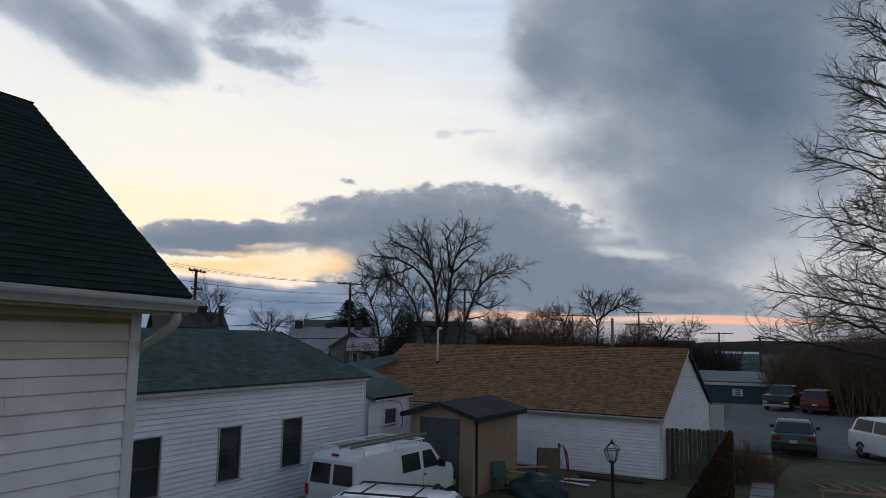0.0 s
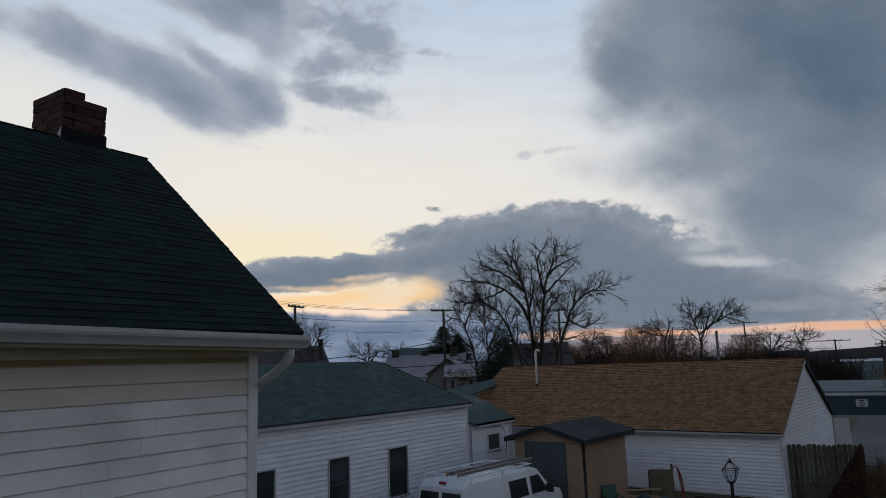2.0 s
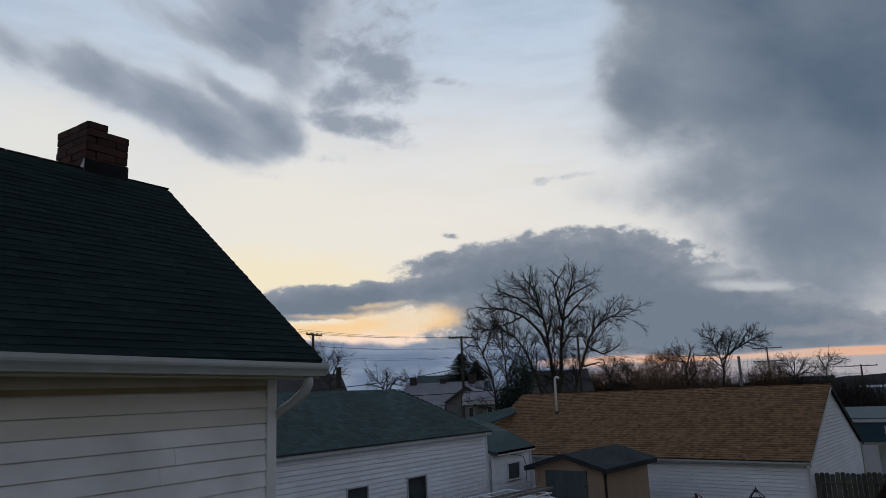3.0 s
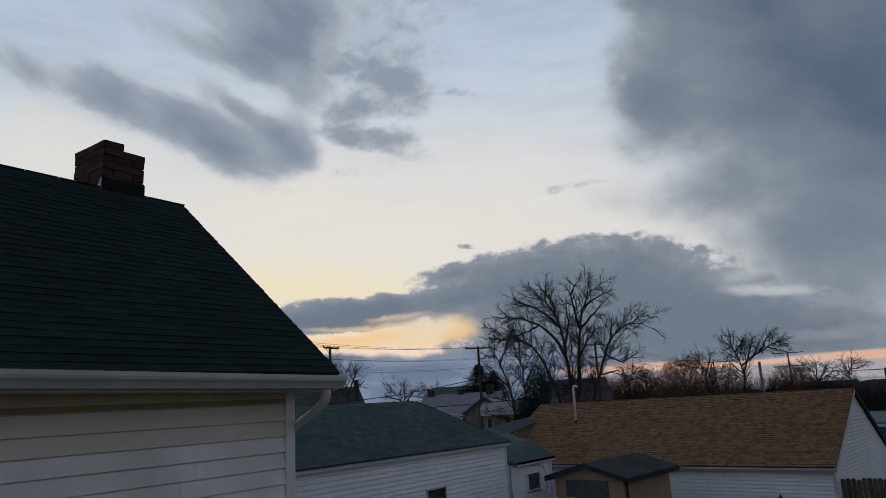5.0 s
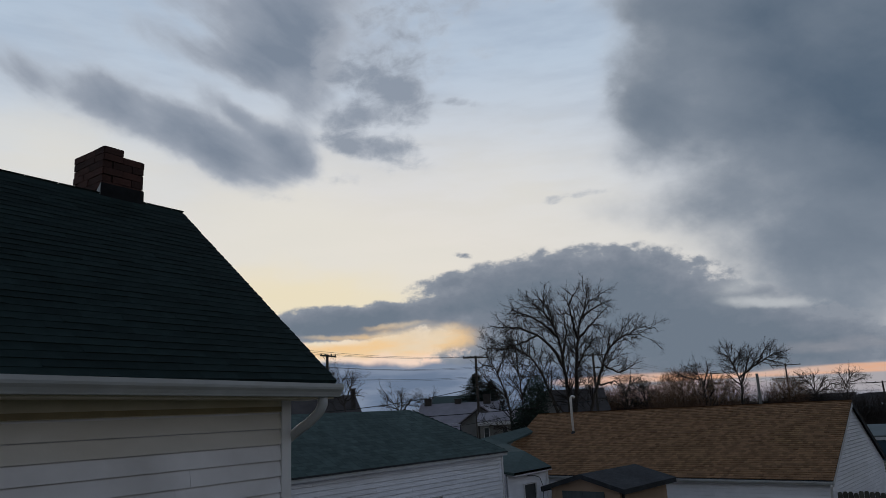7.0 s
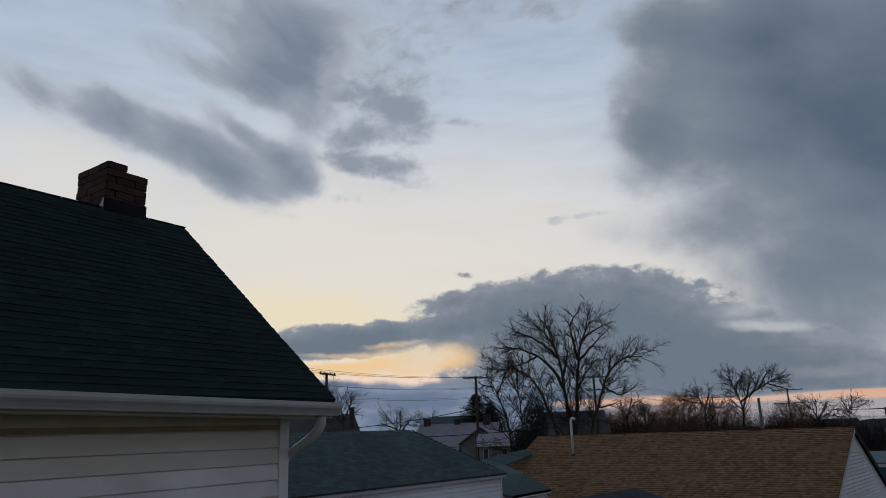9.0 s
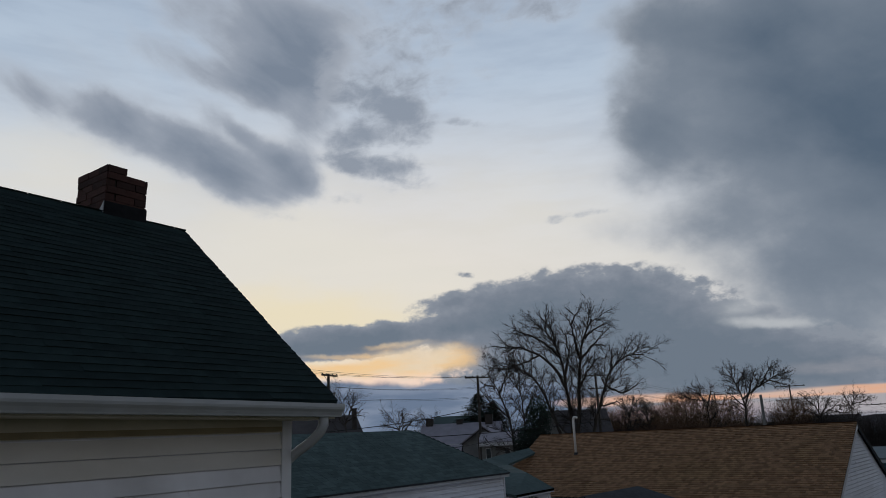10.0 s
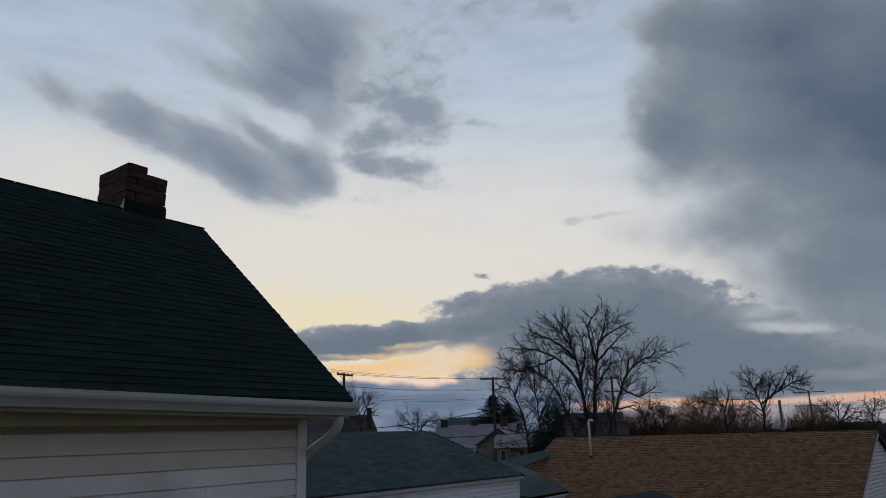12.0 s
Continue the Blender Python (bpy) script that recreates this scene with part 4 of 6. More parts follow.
M_GREEN_BIN = material("green_plastic", (0.02, 0.085, 0.065), 0.5, vary=0.12, grain=4)
M_TARP = material("dark_green_tarpaulin", (0.015, 0.042, 0.042), 0.7, vary=0.25, grain=5, bump=0.4, bump_scale=14)
M_LUMBER = material("raw_pine_lumber", (0.38, 0.245, 0.14), 0.85, vary=0.2, grain=3, stretch=(1, 8, 8), own=0.2)
M_PANEL = material("olive_tan_board", (0.13, 0.11, 0.075), 0.9, vary=0.2, grain=3)
M_HOSE = material("faded_red_hose", (0.24, 0.06, 0.05), 0.6, vary=0.15, grain=5)
M_IRON = material("black_cast_iron", (0.012, 0.012, 0.013), 0.55, 0.2, vary=0.2, grain=8)
M_ALU = material("ladder_aluminium", (0.24, 0.22, 0.20), 0.4, 0.7, vary=0.12, grain=8)
M_LANTERN = bpy.data.materials.new("clear_lantern_glass")
M_LANTERN.use_nodes = True
_b = M_LANTERN.node_tree.nodes["Principled BSDF"]
_b.inputs["Base Color"].default_value = (0.9, 0.92, 0.95, 1)
_b.inputs["Roughness"].default_value = 0.05
_b.inputs["Transmission Weight"].default_value = 1.0
_b.inputs["IOR"].default_value = 1.1


# ---- bare trees ----
def segments_mesh(name, a, b, ra, rb, sides, mat, parent):
    """One mesh of tapered prisms from the points a to the points b."""
    a, b = np.asarray(a), np.asarray(b)
    d = b - a
    ln = np.linalg.norm(d, axis=1, keepdims=True)
    d = d / np.maximum(ln, 1e-6)
    ref = np.where(np.abs(d[:, 2:3]) > 0.9, np.array([[1.0, 0, 0]]), np.array([[0, 0, 1.0]]))
    u = np.cross(d, ref)
    u /= np.maximum(np.linalg.norm(u, axis=1, keepdims=True), 1e-6)
    w = np.cross(d, u)
    ang = 2 * np.pi * np.arange(sides) / sides
    ring = np.cos(ang)[None, :, None] * u[:, None, :] + np.sin(ang)[None, :, None] * w[:, None, :]
    v = np.concatenate([a[:, None, :] + ring * ra[:, None, None], b[:, None, :] + ring * rb[:, None, None]], axis=1)
    n = len(a)
    k = np.arange(sides)
    q = np.stack([k, (k + 1) % sides, sides + (k + 1) % sides, sides + k], axis=1)
    f = (np.arange(n) * 2 * sides)[:, None, None] + q[None]
    me = bpy.data.meshes.new(name)
    me.from_pydata(v.reshape(-1, 3).tolist(), [], f.reshape(-1, 4).tolist())
    for p in me.polygons:
        p.use_smooth = True
    me.materials.append(mat)
    ob = new(name, me)
    ob.parent = parent
    return ob


def grow(stems, crowns, count, step, seed, reach=4.0, kill=0.8, rounds=70, floor=None):
    """Grows limbs from stem nodes towards points scattered through the crown volumes. Returns nodes and parents."""
    rng = np.random.default_rng(seed)
    pts, par = [], []
    for stem in stems:
        link = stem[0]
        poly = [np.array(p, float) for p in stem[1]]
        prev = link if link is None else min(range(len(pts)), key=lambda i: np.linalg.norm(np.array(pts[i]) - poly[0]))
        for i, (p, q) in enumerate(zip(poly, poly[1:])):
            n = max(1, int(np.linalg.norm(q - p) / step))
            for k in range(n + (i == len(poly) - 2)):
                x = p + (q - p) * (k / n) + rng.normal(0, 0.06 * step, 3)
                pts.append(x)
                par.append(-1 if prev is None else prev)
                prev = len(pts) - 1
    vol = np.array([c[3] * c[4] * c[5] * (c[6] if len(c) > 6 else 1) for c in crowns])
    att = []
    for c, share in zip(crowns, vol / vol.sum()):
        m = max(8, int(count * share))
        d = rng.normal(size=(m, 3))
        d /= np.linalg.norm(d, axis=1, keepdims=True)
        r = rng.uniform(0.02, 1, (m, 1)) ** 0.37
        att.append(np.array(c[:3]) + d * r * np.array(c[3:6]))
    att = np.concatenate(att)
    if floor:
        att = att[att[:, 2] > floor(att[:, 0])]
    pts = np.array(pts)
    par = list(par)
    alive = np.ones(len(att), bool)
    near_i = np.zeros(len(att), int)
    near_d = np.full(len(att), 1e9)

    def consider(start):
        who = np.where(alive)[0]
        for s in range(start, len(pts), 400):
            blk = pts[s:s + 400]
            cand = att[who]
            d2 = (cand ** 2).sum(1)[:, None] + (blk ** 2).sum(1)[None] - 2 * cand @ blk.T
            j = d2.argmin(1)
            m = np.sqrt(np.maximum(d2[np.arange(len(who)), j], 0))
            better = m < near_d[who]
            w = who[better]
            near_d[w] = m[better]
            near_i[w] = j[better] + s
    consider(0)
    for _ in range(rounds):
        use = alive & (near_d < reach)
        if not use.any():
            break
        idx = near_i[use]
        way_to = att[use] - pts[idx]
        way_to /= np.maximum(np.linalg.norm(way_to, axis=1, keepdims=True), 1e-6)
        total = np.zeros_like(pts)
        np.add.at(total, idx, way_to)
        grown = np.unique(idx)
        dirs = total[grown] + rng.normal(0, 0.25, (len(grown), 3)) + np.array([0, 0, 0.12])
        dirs /= np.maximum(np.linalg.norm(dirs, axis=1, keepdims=True), 1e-6)
        start = len(pts)
        pts = np.concatenate([pts, pts[grown] + dirs * step])
        par += grown.tolist()
        consider(start)
        alive &= near_d > kill
    return pts, np.array(par)


def bare_tree(name, m, stems, crowns, count, step, seed, label, category="tree", twigs=3, twig_len=0.7, tip=0.011, twig_mat=None, droop=0.0, group="", trunk_r=None, twig_r=0.009, **kw):
    root = empty(name, m, label, category, group)
    pts, par = grow(stems, crowns, count, step, seed, **kw)
    n = len(pts)
    kids = np.zeros(n, int)
    for i in range(n):
        if par[i] >= 0:
            kids[par[i]] += 1
    acc = np.zeros(n)
    for i in range(n - 1, -1, -1):
        acc[i] += kids[i] == 0
        if par[i] >= 0:
            acc[par[i]] += acc[i]
    # the pipe model: every tip feeds one strand down to the trunk
    power = math.log(max(acc.max(), 3)) / math.log((trunk_r or 0.2) / tip)
    rad = tip * acc ** (1 / power)
    rng = np.random.default_rng(seed + 7)
    seg = np.array([i for i in range(n) if par[i] >= 0])
    a, b = pts[par[seg]], pts[seg]
    ra, rb = np.minimum(rad[par[seg]], rad[seg] * 1.6), rad[seg]
    thick = rb > tip * 3.0
    segments_mesh("trunk", a[thick], b[thick], ra[thick], rb[thick], 7, M_BARK, root)
    thin = ~thick
    ta, tb, t0, t1 = [a[thin]], [b[thin]], [ra[thin]], [rb[thin]]
    base = np.where(rad < tip * 2.4)[0]
    dirs = np.zeros_like(pts)
    ok = par >= 0
    dirs[ok] = pts[ok] - pts[par[ok]]
    dirs /= np.maximum(np.linalg.norm(dirs, axis=1, keepdims=True), 1e-6)
    for k in range(twigs):
        d = dirs[base] + rng.normal(0, 0.34, (len(base), 3)) + np.array([0, 0, 0.22 - droop])
        d /= np.linalg.norm(d, axis=1, keepdims=True)
        l1 = twig_len * rng.uniform(0.4, 1.0, (len(base), 1))
        p = pts[base]
        q = p + d * l1
        d2 = d + rng.normal(0, 0.25, d.shape) + np.array([0, 0, 0.2 - droop])
        d2 /= np.linalg.norm(d2, axis=1, keepdims=True)
        e = q + d2 * l1 * 0.7
        d3 = d + rng.normal(0, 0.5, d.shape)
        d3 /= np.linalg.norm(d3, axis=1, keepdims=True)
        g = p + d * l1 * 0.5 + d3 * l1 * 0.6
        one = np.full(len(base), twig_r)
        ta += [p, q, p + d * l1 * 0.5]
        tb += [q, e, g]
        t0 += [one * 1.3, one, one]
        t1 += [one, one * 0.5, one * 0.5]
    segments_mesh("crown", np.concatenate(ta), np.concatenate(tb), np.concatenate(t0), np.concatenate(t1), 3, twig_mat or M_TWIG, root)
    return root


# ---- trees drawn limb by limb ----
def unit(v):
    return v / np.maximum(np.linalg.norm(v, axis=-1, keepdims=True), 1e-6)


def side_shoots(P, R, rng, spacing, start, angle, ratio, shortest, longest, thickest, bends, wander, lift):
    """Shoots off every limb of P (limb, point, xyz) with radii R: spaced along it, leaving at an angle, bending and tapering."""
    length = np.linalg.norm(np.diff(P, axis=1), axis=2).sum(1)
    number = np.maximum(1, (length * (1 - start) / spacing + rng.uniform(0, 1, len(length))).astype(int))
    who = np.repeat(np.arange(len(P)), number)
    t = start + (1 - start) * rng.uniform(0, 1, len(who)) ** 0.8
    last = P.shape[1] - 1
    i = np.minimum((t * last).astype(int), last - 1)
    w = (t * last - i)[:, None]
    base = P[who, i] * (1 - w) + P[who, i + 1] * w
    along = unit(P[who, i + 1] - P[who, i])
    across = rng.normal(size=along.shape)
    across = unit(across - (across * along).sum(1, keepdims=True) * along)
    a = np.radians(rng.normal(angle, 11, (len(who), 1)))
    d = unit(np.cos(a) * along + np.sin(a) * across + np.array([0, 0, lift]))
    size = np.clip(length[who] * ratio * (1.1 - 0.7 * t) * rng.uniform(0.55, 1.2, len(who)), shortest, longest)[:, None]
    line = [base]
    for _ in range(bends):
        d = unit(d + rng.normal(0, wander, d.shape) + np.array([0, 0, lift * 0.4]))
        line.append(line[-1] + d * size / bends)
    thick = np.minimum(R[who, i] * 0.62, thickest)
    return np.stack(line, 1), thick[:, None] * np.linspace(1, 0.45, bends + 1)[None]


def limb_tree(m, stems, seed, label, steps, name="bare_tree", twig_mat=None):
    """A bare tree: main limbs given as (base radius, tip radius, points), then one set of side shoots for each of the steps."""
    root = empty(name, m, label, "tree")
    rng = np.random.default_rng(seed)
    lines, radii = [], []
    for r0, r1, pts in stems:
        pts = np.array(pts, float)
        reach = np.concatenate([[0], np.cumsum(np.linalg.norm(np.diff(pts, axis=0), axis=1))])
        at_s = np.linspace(0, reach[-1], 17)
        line = np.stack([np.interp(at_s, reach, pts[:, k]) for k in range(3)], 1)
        line[1:-1] = 0.25 * line[:-2] + 0.5 * line[1:-1] + 0.25 * line[2:]
        line[1:] += rng.normal(0, 0.035, (16, 3))
        if lines:
            # each limb leaves from the nearest point of the limbs before it; those from the ground share one foot
            known = np.concatenate(lines)
            foot = known[0] if line[0, 2] < 2.5 else known[((known - line[0])[:, [0, 2]] ** 2).sum(1).argmin()]
            line += (foot - line[0]) * np.stack([np.linspace(1, 0, 17) ** 2, np.ones(17), np.linspace(1, 0, 17) ** 2], 1)
        lines.append(line)
        radii.append(np.linspace(r0, r1, 17))
    P, R = np.stack(lines), np.stack(radii)
    segments_mesh("trunk", P[:, :-1].reshape(-1, 3), P[:, 1:].reshape(-1, 3), R[:, :-1].ravel(), R[:, 1:].ravel(), 7, M_BARK, root)
    crown = []
    for step in steps:
        P, R = side_shoots(P, R, rng, *step)
        crown.append((P[:, :-1].reshape(-1, 3), P[:, 1:].reshape(-1, 3), R[:, :-1].ravel(), R[:, 1:].ravel()))
    segments_mesh("crown", *[np.concatenate([c[k] for c in crown]) for k in range(4)], 3, twig_mat or M_TWIG, root)
    return root


# spacing, start, angle, ratio, shortest, longest, thickest, bends, wander, lift
SPREADING = ((0.25, 0.3, 42, 0.5, 1.1, 2.7, 0.042, 7, 0.15, 0.03), (0.24, 0.15, 40, 0.5, 0.6, 1.8, 0.02, 5, 0.17, 0.03), (0.18, 0.1, 40, 0.55, 0.3, 0.95, 0.0115, 3, 0.2, 0.04), (0.26, 0.1, 38, 0.5, 0.18, 0.45, 0.008, 1, 0.2, 0.06))
SKYLINE = ((0.22, 0.25, 42, 0.55, 1.0, 2.0, 0.04, 5, 0.17, 0.02), (0.19, 0.12, 42, 0.55, 0.5, 1.2, 0.023, 4, 0.19, 0.02), (0.16, 0.1, 42, 0.55, 0.3, 0.75, 0.015, 2, 0.2, 0.03))

# the large many-stemmed tree behind the garage (local x to the viewer's right, z over the yard)
limb_tree(facing(25.35, 60.0), [
    (0.272, 0.049, [(-0.18, 0.0, -0.4), (0.14, 0.1, 5.08), (0.45, 0.1, 7.75), (0.76, 0.2, 10.31), (1.23, 0.3, 12.13), (1.80, 0.3, 13.46), (2.09, 0.4, 13.77)]),
    (0.16, 0.035, [(0.76, -0.0, 10.31), (0.48, -0.2, 11.96), (0.31, -0.4, 13.30), (0.18, -0.6, 13.75)]),
    (0.24, 0.042, [(-0.75, 0.0, 1.19), (-0.56, 0.1, 5.77), (-0.59, 0.2, 7.79), (-0.75, 0.4, 10.38), (-1.18, 0.5, 12.05), (-2.12, 0.6, 13.36), (-2.49, 0.7, 13.65)]),
    (0.152, 0.035, [(-0.55, 0.0, 8.24), (-1.33, 0.2, 10.00), (-2.42, 0.4, 10.96), (-3.78, 0.7, 11.69), (-5.33, 0.9, 12.03), (-5.91, 1.1, 11.95)]),
    (0.12, 0.032, [(-0.83, -0.0, 10.55), (-1.68, -0.3, 11.58), (-2.79, -0.6, 12.47), (-4.03, -0.8, 13.05), (-4.57, -1.1, 13.17)]),
    (0.176, 0.035, [(-1.81, 0.0, 1.21), (-2.10, 0.3, 5.82), (-2.64, 0.7, 7.87), (-3.32, 1.0, 9.48), (-4.35, 1.3, 10.15), (-5.77, 1.6, 10.21), (-6.26, 2.0, 10.03)]),
    (0.192, 0.035, [(0.83, 0.0, 1.17), (1.97, 0.2, 6.13), (2.68, 0.3, 8.11), (3.09, 0.5, 9.60), (4.39, 0.6, 10.54), (5.74, 0.8, 10.71), (6.02, 0.9, 10.56)]),
    (0.096, 0.028, [(2.81, 0.0, 8.56), (3.88, 0.2, 7.61), (5.02, 0.4, 8.01), (5.31, 0.5, 8.31)]),
    (0.096, 0.028, [(3.09, 0.0, 9.60), (3.36, 0.3, 10.59), (3.61, 0.6, 10.86)]),
    (0.12, 0.032, [(0.76, -0.0, 10.31), (1.76, -0.1, 11.40), (2.70, -0.1, 12.25), (2.88, -0.2, 12.50)]),
    (0.112, 0.028, [(1.23, 0.0, 12.13), (2.12, 0.3, 12.86), (3.08, 0.5, 13.39), (3.28, 0.8, 13.52)]),
    (0.112, 0.028, [(-1.18, 0.0, 12.05), (-1.37, 0.4, 13.23), (-1.97, 0.8, 14.11), (-2.19, 1.1, 14.24)]),
    (0.096, 0.028, [(0.45, -0.0, 7.75), (1.27, -0.4, 9.40), (2.11, -0.8, 10.25), (2.34, -1.2, 10.49)]),
    (0.096, 0.028, [(-2.42, 0.0, 10.96), (-3.62, 0.3, 10.52), (-5.29, 0.7, 10.27), (-5.73, 1.0, 10.41)]),
    (0.104, 0.028, [(0.31, -0.0, 13.30), (0.75, -0.1, 14.11), (0.89, -0.2, 14.31)]),
    (0.088, 0.028, [(2.08, -0.0, 6.35), (3.36, -0.0, 6.83), (3.83, -0.0, 6.88)]),
    (0.104, 0.028, [(-0.65, -0.0, 9.36), (-0.06, -0.4, 10.96), (-0.22, -0.7, 12.42), (-0.44, -1.1, 12.72)]),
], 3, "large bare many-stemmed tree with dark bark behind the garage", SPREADING)

# slender tree beside it
limb_tree(facing(30.3, 57.0), [
    (0.12, 0.028, [(0.54, 0.0, -0.4), (-0.18, 0.1, 6.08), (-0.79, 0.1, 7.84), (-1.39, 0.2, 9.09), (-1.69, 0.3, 9.51)]),
    (0.112, 0.028, [(0.63, 0.0, 2.27), (1.04, 0.1, 6.05), (0.89, 0.2, 7.78), (0.72, 0.3, 9.32), (0.85, 0.4, 9.80)]),
    (0.08, 0.025, [(-0.18, -0.0, 6.08), (-1.15, -0.1, 6.89), (-1.95, -0.2, 7.61), (-2.23, -0.3, 8.01)]),
    (0.08, 0.025, [(-0.79, -0.0, 7.84), (-0.18, -0.2, 9.22), (-0.05, -0.5, 9.70)]),
    (0.072, 0.021, [(1.05, 0.0, 6.26), (1.98, 0.2, 7.74), (2.20, 0.5, 8.40)]),
    (0.072, 0.021, [(-1.07, -0.0, 8.28), (-1.95, -0.1, 8.54), (-2.26, -0.2, 8.86)]),
], 5, "slender bare twin-stemmed tree in front of grey houses", SPREADING)

# the broad bare tree by the parking lot: ascending limbs all round a straight trunk
limbs = [(0.36, 0.05, [(0, 0, -0.3), (0, 0, 6), (0.1, 0, 12), (0, 0, 18.5)])]
rng = random.Random(12)
for k in range(74):
    z = 3.2 + 14.6 * (k / 73) ** 1.05
    turn = 2.4 * k + rng.uniform(-0.3, 0.3)
    out = (5.7 * (1 - (z - 3.2) / 16.5) ** 0.75 + 0.5) * rng.uniform(0.82, 1.1)
    rise = (0.16 + 0.045 * (z - 3)) * out
    c, s_ = math.cos(turn), math.sin(turn)
    limbs.append((0.025 + 0.009 * out, 0.014, [(0, 0, z), (0.35 * out * c, 0.35 * out * s_, z + 0.5 * rise), (0.7 * out * c, 0.7 * out * s_, z + 0.85 * rise), (out * c, out * s_, z + rise)]))
limb_tree(facing(-10.5, 30.0), limbs, 8, "broad bare tree with dense ascending branches", ((0.18, 0.12, 40, 0.45, 0.8, 2.2, 0.02, 5, 0.14, 0.04), (0.17, 0.12, 38, 0.5, 0.4, 1.1, 0.011, 3, 0.16, 0.04), (0.28, 0.1, 36, 0.5, 0.2, 0.6, 0.0075, 2, 0.2, 0.05)), twig_mat=M_TWIG_GREY)

# middle-distance trees
limb_tree(facing(12.9, 80.0, LOW), [
    (0.165, 0.042, [(-0.75, 0.0, -0.4), (-0.24, 0.1, 7.46), (-0.07, 0.1, 8.73), (-0.61, 0.2, 10.27), (-0.99, 0.3, 11.43), (-1.23, 0.4, 12.07)]),
    (0.112, 0.035, [(-0.07, 0.0, 8.73), (1.01, 0.1, 9.79), (2.28, 0.2, 10.74), (3.55, 0.3, 11.33), (4.23, 0.4, 11.52)]),
    (0.105, 0.035, [(-0.20, -0.0, 8.57), (0.55, -0.1, 10.21), (1.01, -0.2, 11.31), (1.32, -0.3, 12.03)]),
    (0.09, 0.035, [(1.60, -0.0, 10.32), (2.41, -0.2, 11.62), (2.79, -0.5, 12.16)]),
    (0.083, 0.032, [(-0.61, 0.0, 10.27), (-0.04, 0.2, 11.37), (0.26, 0.5, 11.98)]),
    (0.075, 0.028, [(2.45, -0.0, 10.84), (3.57, -0.1, 10.44), (4.14, -0.2, 10.19)]),
    (0.075, 0.028, [(-0.13, -0.0, 8.28), (-1.15, -0.1, 9.34), (-1.81, -0.2, 10.05)]),
    (0.075, 0.028, [(1.01, 0.0, 9.79), (1.59, 0.2, 11.00), (1.79, 0.4, 11.66)]),
], 13, "bare spreading tree against the horizon", SKYLINE)
small = limb_tree(facing(15.7, 78.0, LOW), [
    (0.112, 0.035, [(0.11, 0.0, -0.4), (0.18, 0.0, 8.50), (-0.11, 0.1, 9.62), (-0.90, 0.1, 10.22), (-1.51, 0.2, 10.59)]),
    (0.083, 0.028, [(0.18, -0.0, 8.50), (0.54, -0.0, 9.70), (0.79, -0.0, 10.47)]),
    (0.075, 0.028, [(-0.11, 0.0, 9.62), (-0.35, 0.1, 10.30), (-0.40, 0.3, 10.76)]),
    (0.075, 0.028, [(0.02, -0.0, 8.95), (-1.28, -0.2, 9.28), (-2.04, -0.5, 9.71)]),
], 17, "small bare tree at the back of the yards", SKYLINE)
dome = limb_tree(facing(7.6, 95.0, LOW), [
    (0.112, 0.035, [(-1.43, 0.0, -0.4), (-0.95, 0.1, 6.96), (-1.06, 0.2, 7.72), (-1.82, 0.3, 8.77), (-2.25, 0.4, 9.05)]),
    (0.09, 0.028, [(-0.90, -0.0, 7.28), (-0.13, -0.1, 8.57), (0.19, -0.1, 9.19)]),
    (0.09, 0.028, [(-0.93, -0.0, 7.09), (0.71, -0.2, 8.16), (1.63, -0.4, 8.37)]),
    (0.083, 0.028, [(-1.06, 0.0, 7.72), (-0.98, 0.1, 8.99), (-1.02, 0.2, 9.50)]),
    (0.075, 0.028, [(-0.97, 0.0, 6.84), (-2.11, 0.2, 7.64), (-2.82, 0.4, 7.98)]),
    (0.075, 0.028, [(-0.27, -0.0, 7.69), (1.09, -0.1, 7.39), (1.92, -0.3, 7.36)]),
], 19, "round-headed bare tree on the skyline", SKYLINE)
limb_tree(facing(39.0, 75, LOW), [
    (0.104, 0.028, [(-0.14, -0.0, -0.4), (0.01, -0.1, 7.22), (-0.67, -0.2, 8.37), (-1.30, -0.3, 8.95)]),
    (0.088, 0.028, [(-0.06, 0.0, 6.83), (0.20, 0.1, 8.12), (0.10, 0.2, 9.03)]),
    (0.088, 0.028, [(0.01, 0.0, 7.11), (0.90, 0.1, 8.10), (1.38, 0.2, 8.65)]),
    (0.072, 0.028, [(-0.39, -0.0, 7.68), (-1.25, -0.1, 7.99), (-1.77, -0.3, 8.18)]),
], 31, "round bare twiggy tree behind the roofs", SKYLINE)
limb_tree(facing(36.87, 85, LOW), [
    (0.088, 0.028, [(-0.06, 0.0, -0.4), (0.01, 0.2, 7.37), (-0.42, 0.3, 8.47), (-0.94, 0.5, 9.00)]),
    (0.08, 0.028, [(0.00, 0.0, 7.18), (0.50, 0.1, 8.44), (0.79, 0.2, 9.08)]),
], 37, "small bare twiggy tree behind the roofs", SKYLINE)
limb_tree(facing(43.27, 48, LOW), [
    (0.08, 0.021, [(0.00, 0.0, -0.4), (0.00, 0.1, 8.21), (-0.29, 0.2, 9.23), (-0.52, 0.3, 9.82)]),
    (0.064, 0.021, [(0.00, 0.0, 8.13), (0.45, 0.2, 9.14), (0.64, 0.3, 9.65)]),
    (0.056, 0.021, [(0.04, -0.0, 7.77), (0.74, -0.0, 8.48), (1.04, -0.1, 8.76)]),
], 41, "thin bare sapling beside the eave of the house", SKYLINE)
copy_thing(small, facing(6.2, 110.0, LOW - 0.6, 190))
copy_thing(small, facing(21.2, 82.0, LOW - 0.6, 200))
copy_thing(dome, facing(19.6, 84.0, LOW - 0.3, 70))
